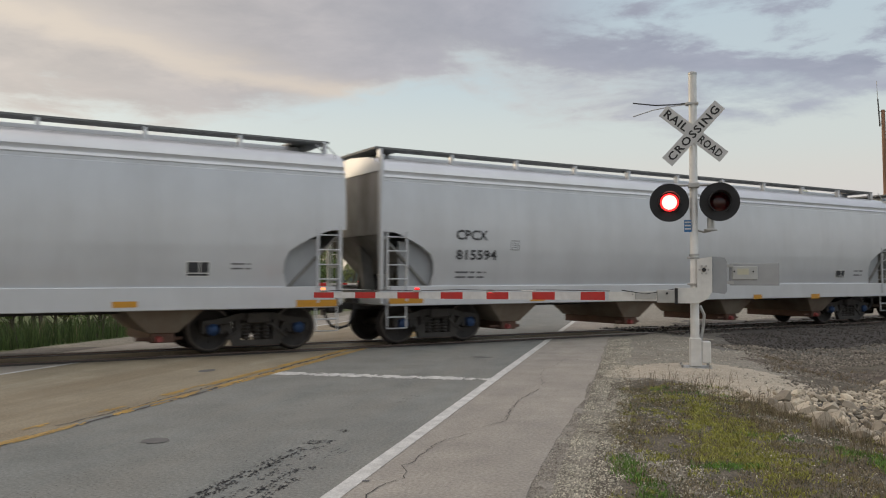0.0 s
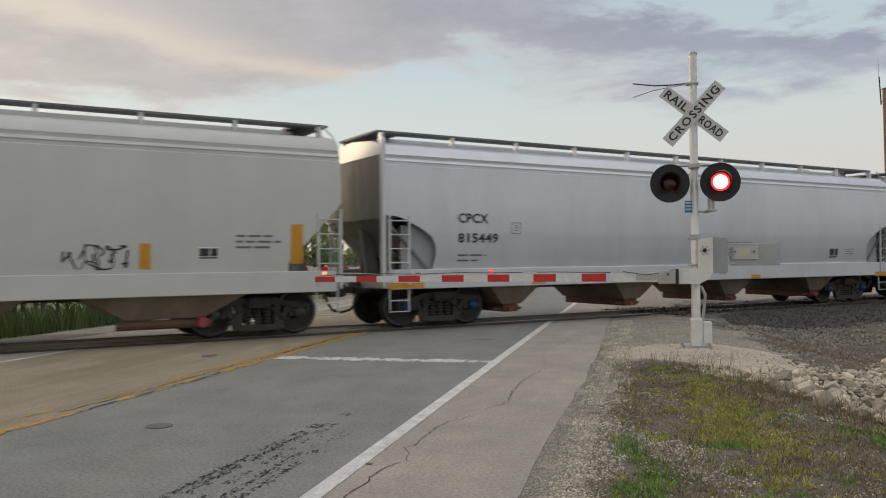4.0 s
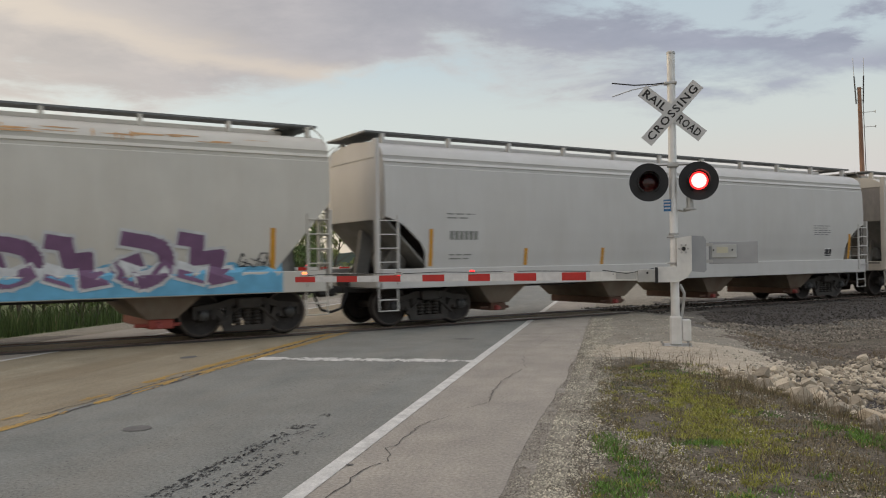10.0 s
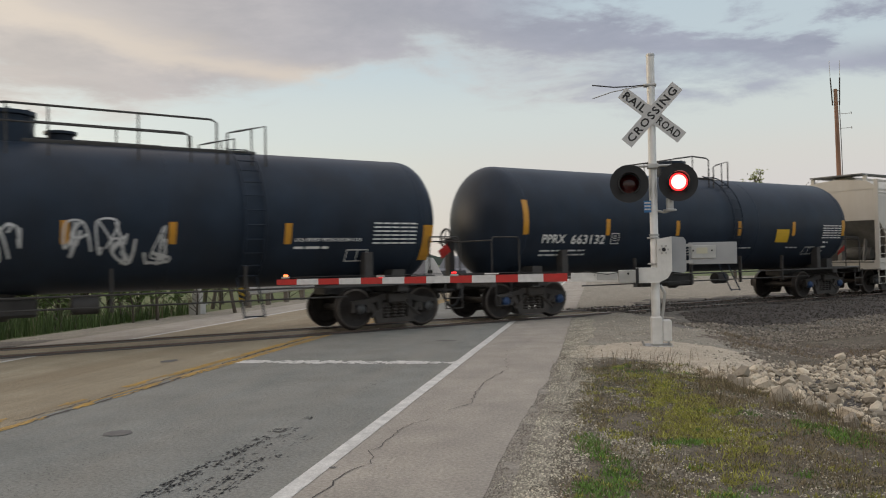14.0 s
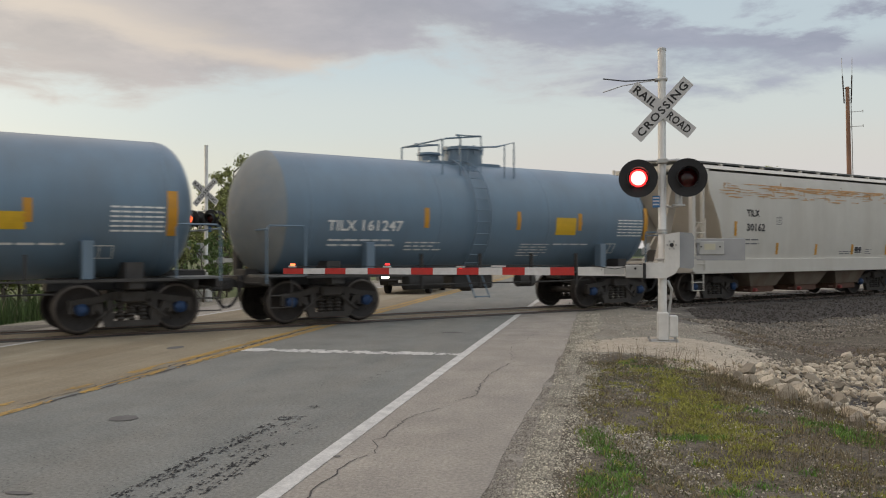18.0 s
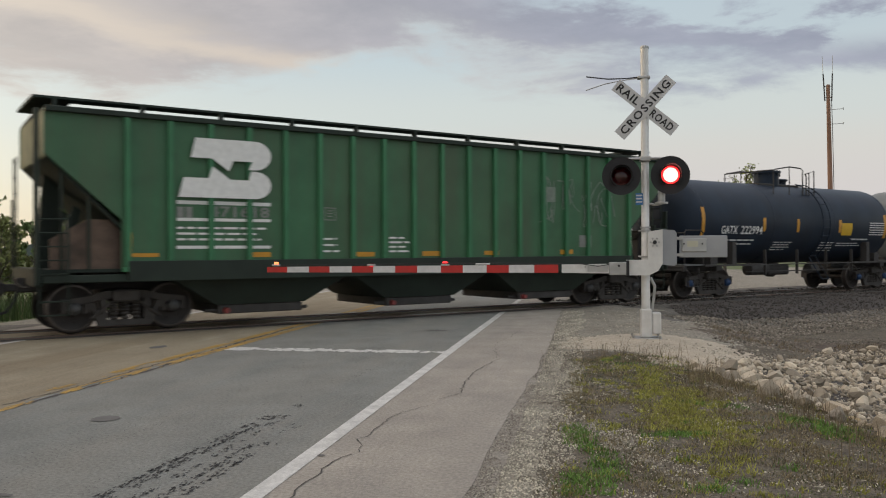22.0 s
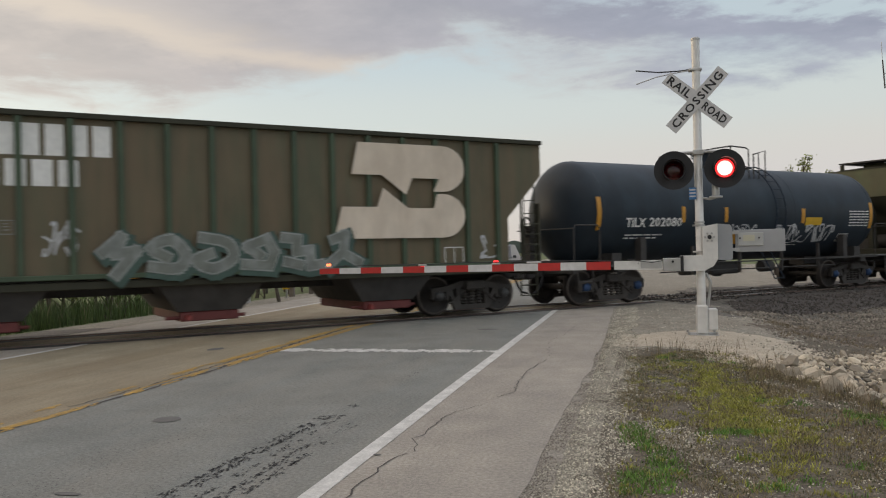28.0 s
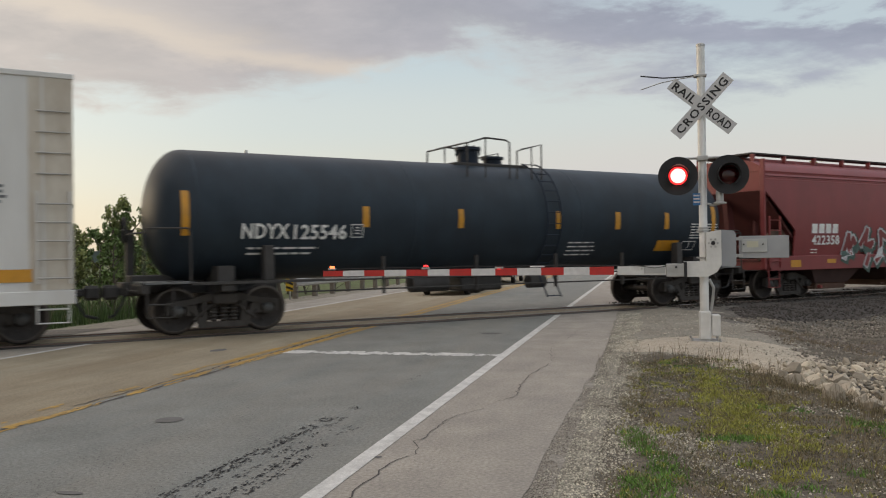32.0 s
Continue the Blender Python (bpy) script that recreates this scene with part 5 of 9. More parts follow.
P_GREENRIB = mat("green_rib_paint", (0.04, 0.170, 0.075), 0.5, var=.2, scale=2)
P_OLIVE = mat("grimy_olive_green_paint", (0.085, 0.090, 0.052), 0.6, var=.25, scale=1.6, dirt=D((.150, .108, .064), .8, 2.2, (1, 1, .14)))
P_OLIVERIB = mat("dark_green_rib_paint", (0.050, 0.078, 0.045), 0.6, var=.25, scale=2)
P_OLIVE2 = mat("grimy_brown_green_paint", (0.090, 0.104, 0.052), 0.6, var=.25, scale=1.4, dirt=((.125, .09, .055), .75, 1.1, (1, 1, .25)))
P_RED = mat("oxide_red_paint", (0.185, 0.034, 0.036), 0.55, var=.2, scale=1.3, dirt=D((.11, .030, .028), .55))
P_REDRIB = mat("dark_red_rib_paint", (0.10, 0.022, 0.023), 0.6, var=.2, scale=2)
P_RED2 = mat("dusty_oxide_red_paint", (0.225, 0.040, 0.042), 0.45, var=.15, scale=1.3, dirt=D((.16, .036, .036), .5))
P_TBLACK2 = mat("worn_grey_black_tank_paint", (0.029, 0.041, 0.054), 0.45, var=.25, scale=1.3, spec=.16, dirt=D((.022, .024, .028), .5))
P_TBLACK = mat("black_tank_paint", (0.021, 0.031, 0.048), 0.42, var=.25, scale=1.3, spec=.14, dirt=D((.026, .025, .026), .4))
P_TBLUE = mat("slate_blue_tank_paint", (0.142, 0.215, 0.290), 0.34, var=.08, scale=1.2, dirt=D((.12, .135, .15), .45))
P_DARKSLOPE = mat("grimy_grey_slope", (0.22, 0.215, 0.20), 0.7, var=.2, scale=2, dirt=((.07, .06, .05), .55, 1.5, (1, 1, 1)))
P_BAY = mat("dusty_grey_bay", (0.185, 0.155, 0.12), 0.75, var=.2, scale=2, dirt=((.11, .065, .04), .7, 2.0, (1, 1, .5)))
P_ENDGRIME = mat("grime_streaked_end_sheet", (0.36, 0.35, 0.33), 0.6, var=.2, scale=1.6, dirt=((.10, .085, .07), .75, 1.3, (1, 1, .25)))
P_ENDTAN2 = mat("stained_cream_end_sheet", (0.46, 0.42, 0.36), 0.6, var=.15, scale=1.6, dirt=((.17, .16, .16), .75, .9, (1, 1, .5)))
# Paler than the sides: the light on the end wall is put into the colour.
P_ENDGREEN = mat("lit_pale_green_end_sheet", (0.27, 0.27, 0.15), 0.7, var=.25, scale=2.5, dirt=((.05, .10, .055), .6, 1.8, (1, 1, .6)))
P_ENDTAN = mat("bleached_tan_end_sheet", (0.42, 0.27, 0.19), 0.7, var=.25, scale=3, dirt=((.10, .035, .03), .6, 1.8, (1, 1, .6)))
P_BOX = mat("white_boxcar_paint", (0.64, 0.635, 0.615), 0.5, var=.04, scale=1.2, dirt=D((.40, .37, .33), .35))

# Slope sheets, and the olive bays, have their shade painted into these colours.
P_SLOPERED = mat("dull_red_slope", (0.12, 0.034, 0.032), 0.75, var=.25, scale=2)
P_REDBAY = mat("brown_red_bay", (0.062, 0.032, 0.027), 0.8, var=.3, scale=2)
P_DARKRED = mat("dark_red_with_slope_shade", (0.036, 0.017, 0.015), 0.8, var=.3, scale=2)
P_SOOTSHADE = mat("sooty_olive_with_slope_shade", (0.035, 0.035, 0.022), 0.8, var=.3, scale=2)

hop = {}
tk = {}
for k, a, b, lab in (("a", 27.9, 46.6, "trailing number"), ("0", 7.95, 26.85, ""), ("1", -11.7, 6.95, ""), ("2", -31.45, -12.75, "")):
    hop[k] = hopper("hopper_car", a, b, "long blue-grey covered hopper car with rounded slope openings", P_SILVER, over=.09, slope=P_DARKSLOPE, bay_mat=P_BAY, bays=4, end_mat=P_ENDGRIME)
hop["3"] = hopper("hopper_car", -51.0, -32.5, "pale grey covered hopper car with yellow side stripes", P_GREY, end_mat=P_ENDGRIME, outlet="tube", cut=(2.72, 1.5, 1.12), slope=P_DARKSLOPE, bay_mat=P_BAY, bays=4, blue=False)
hop["4"] = hopper("hopper_car", -70.7, -51.9, "cream covered hopper car with painted-out blue patches", P_TAN, cut=(2.70, 1.5, 1.12), end_mat=P_ENDTAN2, slope=P_DARKSLOPE, bay_mat=P_BAY, bays=4, blue=False)
hop["5"] = hopper("hopper_car", -90.4, -71.75, "off-white covered hopper car with yellow placard", P_WHITE, cut="ear", over=-.22, slope=P_DARKSLOPE, bay_mat=P_BAY, bays=4, blue=False)
hop["6"] = hopper("hopper_car", -109.0, -91.45, "cream covered hopper car with purple and blue graffiti", P_RUSTY, cut=(2.75, 1.5, 1.06), slope=P_DARKSLOPE, bay_mat=P_BAY, bays=4, blue=False, gatemat=M_REDGATE)
tk["7"] = tank("tank_car", -126.6, -109.5, "black tank car with yellow reflector stripes", P_TBLACK, R=1.47, zc=2.5)
tk["8"] = tank("tank_car", -146.4, -126.6, "long black tank car with white chalk graffiti", P_TBLACK, blue=False, R=1.45, zc=2.48)
hop["9"] = hopper("hopper_car", -158.8, -146.75, "short rust-streaked cream covered hopper car with open ends", P_RUSTY, cut="open", over=-.72, board=4.2, slope=P_TAN, bay_mat=P_BAY, bays=3)
tk["10"] = tank("tank_car", -171.9, -159.2, "slate-blue tank car with a side ladder", P_TBLUE, band=1, R=1.37, zc=2.4, longer=.45)
tk["11"] = tank("tank_car", -184.6, -171.9, "slate-blue tank car with a side ladder", P_TBLUE, band=1, R=1.37, zc=2.4, longer=.45)
tk["12"] = tank("tank_car", -198.1, -184.6, "black tank car with yellow placard", P_TBLACK, R=1.355, zc=2.385)
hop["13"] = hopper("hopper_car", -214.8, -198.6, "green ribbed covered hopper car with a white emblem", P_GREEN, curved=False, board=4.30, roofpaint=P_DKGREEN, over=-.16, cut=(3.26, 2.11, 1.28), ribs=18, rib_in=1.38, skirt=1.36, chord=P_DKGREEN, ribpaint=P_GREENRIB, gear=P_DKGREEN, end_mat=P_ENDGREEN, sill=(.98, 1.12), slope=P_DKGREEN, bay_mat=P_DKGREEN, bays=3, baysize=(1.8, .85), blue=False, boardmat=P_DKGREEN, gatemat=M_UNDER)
hop["14"] = hopper("hopper_car", -231.45, -216.0, "oxide-red ribbed covered hopper car with a round white emblem", P_RED, end_mat=P_ENDTAN, curved=False, board=4.06, over=.02, cut=(3.2, 2.3, 1.02), ribs=16, rib_in=1.28, chord=P_DARKRED, ribpaint=P_REDRIB, gear=P_REDBAY, sill=(.98, 1.12), slope=P_DARKRED, bay_mat=P_REDBAY, bays=3, baysize=(1.5, .8), blue=False, boardmat=M_UNDER, gatemat=M_UNDER)
hop["15"] = hopper("hopper_car", -248.4, -232.65, "grimy brown-green ribbed covered hopper car", P_OLIVE2, curved=False, board=4.30, over=-.01, cut=(3.12, 2.23, 1.24), ribs=18, rib_in=1.3, skirt=1.36, chord=P_SOOTSHADE, ribpaint=P_OLIVERIB, gear=P_SOOTSHADE, roofpaint=P_SOOTSHADE, sill=(.98, 1.12), slope=P_SOOTSHADE, bay_mat=P_SOOTSHADE, bays=3, baysize=(1.8, .85), blue=False, boardmat=M_UNDER, gatemat=M_UNDER)
tk["16"] = tank("tank_car", -263.4, -248.9, "black tank car with painted-over graffiti", P_TBLACK2, R=1.405, zc=2.435)
hop["17"] = hopper("hopper_car", -279.65, -264.1, "grimy olive-green ribbed covered hopper car with a large pale emblem", P_OLIVE, curved=False, board=4.06, over=.06, cut=(3.25, 2.25, .97), ribs=17, rib_in=1.29, chord=P_SOOTSHADE, ribpaint=P_OLIVERIB, gear=P_SOOTSHADE, sill=(.98, 1.12), slope=P_SOOTSHADE, bay_mat=M_UNDER, bays=3, blue=False, boardmat=P_OLIVERIB, gatemat=M_REDGATE2)
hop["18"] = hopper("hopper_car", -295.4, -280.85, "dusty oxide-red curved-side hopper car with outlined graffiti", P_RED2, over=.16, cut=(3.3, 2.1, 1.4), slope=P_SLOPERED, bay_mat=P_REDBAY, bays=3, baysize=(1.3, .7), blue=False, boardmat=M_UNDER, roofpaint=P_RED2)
tk["19"] = tank("tank_car", -313.1, -295.9, "black tank car with a stained middle", P_TBLACK2, blue=False, R=1.35, zc=2.38)
for k in tk:
    car, sf, e, xs, u, R, zc = tk[k]
    CARS.append((car, u))
top = lambda k, x, paint_, railing, **kw: top_fittings(tk[k][0], tk[k][5], tk[k][6], x, paint_, railing, **kw)
top("7", 0.0, P_TBLACK, M_UNDER, small=.86, half=(1.35, 1.95))
top("8", 0.15, P_TBLACK, M_UNDER, small=.95, half=(1.4, 4.96), big=(.46, .55), rail_end=3.83)
top("10", -.1, P_TBLUE, P_TBLUE, small=-.95, half=(1.6, 1.15), big=(.48, .44), high=.60)
top("11", -.2, P_TBLUE, P_TBLUE, small=-.95, half=(1.6, 1.15), big=(.48, .44), high=.60)
top("12", -.2, P_TBLACK, M_UNDER, small=.9, half=(1.3, 1.7))
top("16", -.3, P_TBLACK, M_UNDER, small=.92, half=(1.3, 1.8))
top("19", -.15, P_TBLACK, M_UNDER, small=.8, half=(.8, 1.95), big=(.27, .45))
for k, x in (("7", 1.0), ("8", 4.2), ("10", -.7), ("11", -.75), ("12", .9), ("16", .9), ("19", 1.2)):
    tank_ladder(tk[k][0], x, tk[k][5], tk[k][6], P_TBLUE if k in ("10", "11") else P_TBLACK)

M_DUST = mat("pale_dusty_film", (0.255, 0.265, 0.26), 0.85, var=.15, scale=2, dirt=((0.15, 0.20, 0.25), .6, 1.1, (1, 1, 1)))
for k in ("10", "11"):
    car_, _, e_, xs_, u_, R_, zc_ = tk[k]
    hd_ = R_ * .52
    ring_ = [(-xs_ - .45 - (hd_ + .005) * math.sin(radians(a_)), (R_ + .005) * math.cos(radians(a_))) for a_ in range(88, 3, -7)]
    part("head_dust", Geo().turn(ring_, "x", 48, (0, 0, zc_), cap=False), M_DUST, car_, "pale dusty film on the tank head", True)

# ---- lettering, marks and painted scrawls on the cars ----
M_DECALF = mat("faded_stencil", (0.22, 0.225, 0.21), 0.7, var=.2, scale=9)
M_DECALG2 = mat("pale_scrape", (0.20, 0.24, 0.20), 0.7, var=.3, scale=9)
M_DECALR = mat("dull_red_stencil", (0.30, 0.13, 0.11), 0.7, var=.2, scale=9)
M_DECALP = mat("grimy_cream_emblem", (0.66, 0.575, 0.475), 0.7, var=.12, scale=2, dirt=((.38, .30, .22), .4, 2.0, (1, 1, .3)))
M_PATCH = mat("blue_grey_paint_out", (0.24, 0.265, 0.30), 0.55, var=.06, scale=2)
M_PATCH2 = mat("pale_blue_paint_out", (0.33, 0.38, 0.44), 0.55, var=.06, scale=2)
M_PINK = mat("pink_spray", (0.60, 0.25, 0.30), 0.6, var=.15, scale=8)
M_PURPLE = mat("purple_spray", (0.15, 0.075, 0.15), 0.6, var=.2, scale=4)
M_GBLUE = mat("light_blue_spray", (0.12, 0.36, 0.55), 0.6, var=.2, scale=4)
M_CHALK = mat("white_spray", (0.50, 0.51, 0.52), 0.7, var=.2, scale=6)
M_CHALKT = mat("thin_faded_spray", (0.30, 0.24, 0.24), 0.7, var=.25, scale=6)
M_SILVERS = mat("silver_spray", (0.22, 0.240, 0.230), 0.6, var=.4, scale=4, dirt=((.09, .10, .07), .6, 3.5, (1, 1, .4)))
M_CHALKG = mat("pale_grey_spray", (0.27, 0.29, 0.28), 0.7, var=.25, scale=6)
M_OUTG = mat("dark_green_spray", (0.05, 0.09, 0.075), 0.6, var=.2, scale=5)
M_OUTB = mat("blue_spray", (0.08, 0.13, 0.35), 0.6, var=.2, scale=5)
M_RED_C = P_RED2
SF = {k: v[1] for k, v in {**hop, **tk}.items()}
C = {k: v[0] for k, v in {**hop, **tk}.items()}
SILL = lambda z: -1.586


def ribbon(g, pts, w, surf, lift):
    """A flat painted stroke along (x, z) points, laid on the skin."""
    pts = [Vector(p) for p in pts]
    rows = []
    for i, p in enumerate(pts):
        d = (pts[min(i + 1, len(pts) - 1)] - pts[max(i - 1, 0)]).normalized()
        n = Vector((-d.y, d.x)) * (w / 2)
        rows.append((p + n, p - n))
    o = len(g.v)
    for a, b in rows:
        g.v += [(a.x, surf(a.y) - lift, a.y), (b.x, surf(b.y) - lift, b.y)]
    g.f += [(o + 2 * i, o + 2 * i + 1, o + 2 * i + 3, o + 2 * i + 2) for i in range(len(rows) - 1)]


def curve_through(pts, k=5):
    out = []
    n = len(pts)
    for i in range(n - 1):
        p0, p1, p2, p3 = pts[max(0, i - 1)], pts[i], pts[i + 1], pts[min(n - 1, i + 2)]
        for j in range(k):
            t = j / k
            out.append(tuple(.5 * (2 * b + (c - a) * t + (2 * a - 5 * b + 4 * c - d) * t * t + (3 * b - a - 3 * c + d) * t ** 3) for a, b, c, d in zip(p0, p1, p2, p3)))
    out.append(pts[-1])
    return out


def stroke_shape(g, pts, w, surf, lift, dx=0.0, dz=0.0):
    """A broad painted stroke with square ends and full corners, laid on the skin piece by piece."""
    k = len(g.f)
    for (x0, z0), (x1, z1) in zip(pts, pts[1:]):
        d = Vector((x1 - x0, z1 - z0))
        if d.length < 1e-4:
            continue
        d.normalize()
        n = Vector((-d.y, d.x)) * w / 2
        a, b = Vector((x0, z0)) - d * w * .42, Vector((x1, z1)) + d * w * .42
        m = max(1, int(abs(b.y - a.y) / .15))
        rows = [a.lerp(b, i / m) for i in range(m + 1)]
        o = len(g.v)
        up = lift + .0006 * (k % 9)
        k += 1
        for p in rows:
            for q in (p + n, p - n):
                g.v.append((q.x + dx, surf(q.y + dz) - up, q.y + dz))
        g.f += [(o + 2 * i, o + 2 * i + 1, o + 2 * i + 3, o + 2 * i + 2) for i in range(m)]


# broad spray shapes in a unit box; they are hooks, steps, rings and forks, not letters
SPRAY = ([[(.0, .2), (.35, .92), (.5, .35), (.75, .8), (1., .6)]], [[(.95, .12), (.3, .05), (.05, .5), (.4, .95), (.9, .7), (.55, .4)]], [[(.1, .6), (.55, 1.), (.45, .55), (.95, .62), (.4, .0)]],
         [[(.0, .1), (.5, .42), (1., .02)], [(.5, .42), (.4, 1.), (.85, .85)]], [[(.15, 1.), (.85, .82), (.98, .35), (.45, .05), (.0, .3), (.4, .5)]], [[(.0, .95), (.32, .9), (.35, .5), (.68, .55), (.7, .05), (1., .1)], [(.0, .2), (.35, .1)]])


def graffiti(car, x0, x1, z0, z1, surf, n, style, seed):
    """A row of abstract spray strokes that spell nothing."""
    rnd = random.Random(seed * 7 + 3)
    h = z1 - z0
    if style in ("purple", "silver", "outline", "outline2"):
        fill, edge, shade = {"purple": (M_PURPLE, M_CHALK, None), "silver": (M_SILVERS, M_CHALKG, M_OUTG), "outline": (P_RED2, M_CHALK, M_OUTG), "outline2": (P_RED2, M_CHALK, M_OUTB)}[style]
        side = surf
        surf = lambda z: min(side(z), -1.588 if z < 1.345 else 0)
        w = (x1 - x0) / n
        wide = {"purple": .26, "silver": .16, "outline": .17, "outline2": .13}[style]
        rim = {"purple": .11, "silver": .06, "outline": .11, "outline2": .09}[style]
        layers = [(shade, wide + rim + .12, .008, .05, -.05), (edge, wide + rim, .015, 0, 0), (fill, wide, .022, 0, 0)]
        shapes = []
        last = -1
        for i in range(n):
            k = rnd.randrange(len(SPRAY))
            k = (k + 1) % len(SPRAY) if k == last else k
            last = k
            a = x0 + i * w + wide * .6
            cw = w - wide * 1.15
            lo, hi = z0 + wide * .5 + h * rnd.uniform(0, .08), z1 - wide * .5 - h * rnd.uniform(0, .10)
            flip = rnd.random() < .5 and k != 4
            for st in SPRAY[k]:
                pts = [(a + cw * (1 - u_ if flip else u_) + rnd.gauss(0, .03) * w, lo + (hi - lo) * v_) for u_, v_ in st]
                if k == 4 or (k == 1 and rnd.random() < .6):
                    pts = curve_through(pts, 3)
                shapes.append(pts)
        names = (("graffiti_shade", "spray shade behind the shapes"), ("graffiti_outline", "pale spray outline"), ("graffiti_fill", "sprayed letter shapes"))
        for (material, ww, lift, dx, dz), (nm, lab) in zip(layers, names):
            if material is None:
                continue
            g = Geo()
            for pts in shapes:
                stroke_shape(g, pts, ww, surf, lift, dx, dz)
            tagged(part(nm, g, material, car, lab), kind="stuff")
        return
    mt = {"blackchalk": M_DECALK, "thinchalk": M_CHALKT, "faint": M_DECALG2}.get(style, M_CHALK)
    w = (x1 - x0) / n
    g = Geo()
    for k in range(int(n * 2.2)):
        x, z = x0 + (x1 - x0) * (k + rnd.random()) / int(n * 2.2), z0 + h * rnd.uniform(.2, .8)
        pts = [(x, z)]
        for _ in range(5):
            x = min(x1, max(x0, x + rnd.gauss(0, .4) * w))
            z = min(z1, max(z0, z + rnd.gauss(0, .5) * h))
            pts.append((x, z))
        ribbon(g, curve_through(pts), (.045 if style == "chalk" else .026) * rnd.uniform(.7, 1.2), surf, .014 + .0006 * (k % 4))
    tagged(part("graffiti_scrawl", g, mt, car, "sprayed scrawl"), kind="stuff")


def panel_box(car, x0, x1, z0, z1, surf):
    """A black data panel with a white border."""
    decal(car, "data_panel", [(x0, x1, z0, z1)], surf, M_DECALW, "white-bordered black data panel", .006)
    w, h = x1 - x0, z1 - z0
    decal(car, "panel_field", [(x0 + .02, x0 + w * .55, z0 + h * .25, z1 - .02), (x0 + w * .6, x1 - .02, z0 + h * .25, z1 - .02), (x0 + .02, x1 - .02, z0 + .015, z0 + h * .19)], surf, M_DECALK, "", .009)


def data_frame(x0, x1, z0, z1):
    t = .02
    return [(x0, x1, z0, z0 + t), (x0, x1, z1 - t, z1), (x0, x0 + t, z0 + t, z1 - t), (x1 - t, x1, z0 + t, z1 - t), (x0 + (x1 - x0) * .5, x0 + (x1 - x0) * .5 + t, z0 + t, z1 - t)]


def data_table(x0, x1, z0, z1):
    q = []
    for i in range(6):
        z = z0 + (z1 - z0) * i / 6
        for j in range(5):
            q.append((x0 + (x1 - x0) * j / 5, x0 + (x1 - x0) * (j + .86) / 5, z, z + (z1 - z0) / 6 * .38))
    return q


def flat_shape(car, name, polys, surf, material, label, lift=.010):
    g = Geo()
    for poly in polys:
        g.add([(x, surf(z) - lift, z) for x, z in poly], [tuple(range(len(poly)))])
    return part(name, g, material, car, label)


def emblem(car, x0, x1, z0, z1, surf, material):
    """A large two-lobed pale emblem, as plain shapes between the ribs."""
    X = lambda a: x0 + (x1 - x0) * a
    Z = lambda b: z0 + (z1 - z0) * b
    arc = lambda cx, cz, rx, rz, a0, a1: [(X(cx + rx * math.cos(radians(t))), Z(cz + rz * math.sin(radians(t)))) for t in range(a0, a1 + (1 if a1 > a0 else -1), 15 if a1 > a0 else -15)]
    P = lambda *q: [(X(a), Z(b)) for a, b in q]
    up = P((.175, 1), (.127, .665), (.35, .665), (.53, .46), (.58, .64), (.79, .64), (.745, .50)) + arc(.82, .75, .18, .25, -90, 90)
    dn = P((0, 0), (.055, .33), (.31, .33), (.357, .53), (.545, .32), (.745, .32), (.775, .477)) + arc(.82, .2385, .18, .2385, 90, -90)
    for i, poly in enumerate((up, dn)):
        g = Geo()
        g.add([(x, surf(z) - .093, z) for x, z in poly], [tuple(range(len(poly)))])
        bm = bmesh.new()
        me = g.mesh("emblem", material)
        bm.from_mesh(me)
        bmesh.ops.triangulate(bm, faces=bm.faces)
        bm.to_mesh(me); bm.free()
        part("emblem_upper" if i == 0 else "emblem_lower", me, None, car, "large pale painted emblem shape")


def round_emblem(car, x0, x1, z0, z1, surf, white, ground_paint):
    cx, cz, rx, rz = (x0 + x1) / 2, (z0 + z1) / 2, (x1 - x0) / 2, (z1 - z0) / 2
    ring = lambda k, n=32: [(cx + k * rx * math.cos(2 * math.pi * i / n), cz + k * rz * math.sin(2 * math.pi * i / n)) for i in range(n)]
    fan = lambda k, lift: Geo().add([(cx, surf(cz) - lift, cz)] + [(x, surf(z) - lift, z) for x, z in ring(k)], [(0, i + 1, (i + 1) % 32 + 1) for i in range(32)])
    base = .09 if car in (C["14"],) else .012
    part("round_emblem", fan(1, base), white, car, "round white painted emblem")
    # ring of plain bars for the lettering, and four quadrants
    g = Geo()
    for i in range(40):
        if i % 10 in (0, 9):
            continue
        a = 2 * math.pi * (i + .2) / 40
        b = 2 * math.pi * (i + .75) / 40
        g.add([(cx + k * rx * math.cos(t), surf(cz + k * rz * math.sin(t)) - base - .004, cz + k * rz * math.sin(t)) for k, t in ((.74, a), (.92, a), (.92, b), (.74, b))], [(0, 1, 2, 3)])
    part("emblem_bars", g, ground_paint, car)
    for q in range(4):
        g = Geo()
        a0 = 90 * q
        pts = [(.13 * (1 if q in (0, 3) else -1), .13 * (1 if q < 2 else -1))]
        pts += [(.62 * math.cos(radians(a0 + 14 + 62 * i / 6)), .62 * math.sin(radians(a0 + 14 + 62 * i / 6))) for i in range(7)]
        g.add([(cx + a * rx, surf(cz + b * rz) - base - .004, cz + b * rz) for a, b in pts], [tuple(range(len(pts)))])
        part("emblem_quadrant", g, ground_paint, car)


words(C["0"], "CPCX", -7.65, 2.36, 0.23, 0.85, SF["0"], M_DECALK)
words(C["0"], "815594", -7.65, 1.91, 0.23, 1.10, SF["0"], M_DECALK)
decal(C["0"], "small_print", smallprint(-7.65, 1.61, 0.84, 2, 0.04, 0.11, 2), SF["0"], M_DECALG)
decal(C["0"], "stencil_square", frame_mark(-6.13, 2.15, 0.23), SF["0"], M_DECALG)
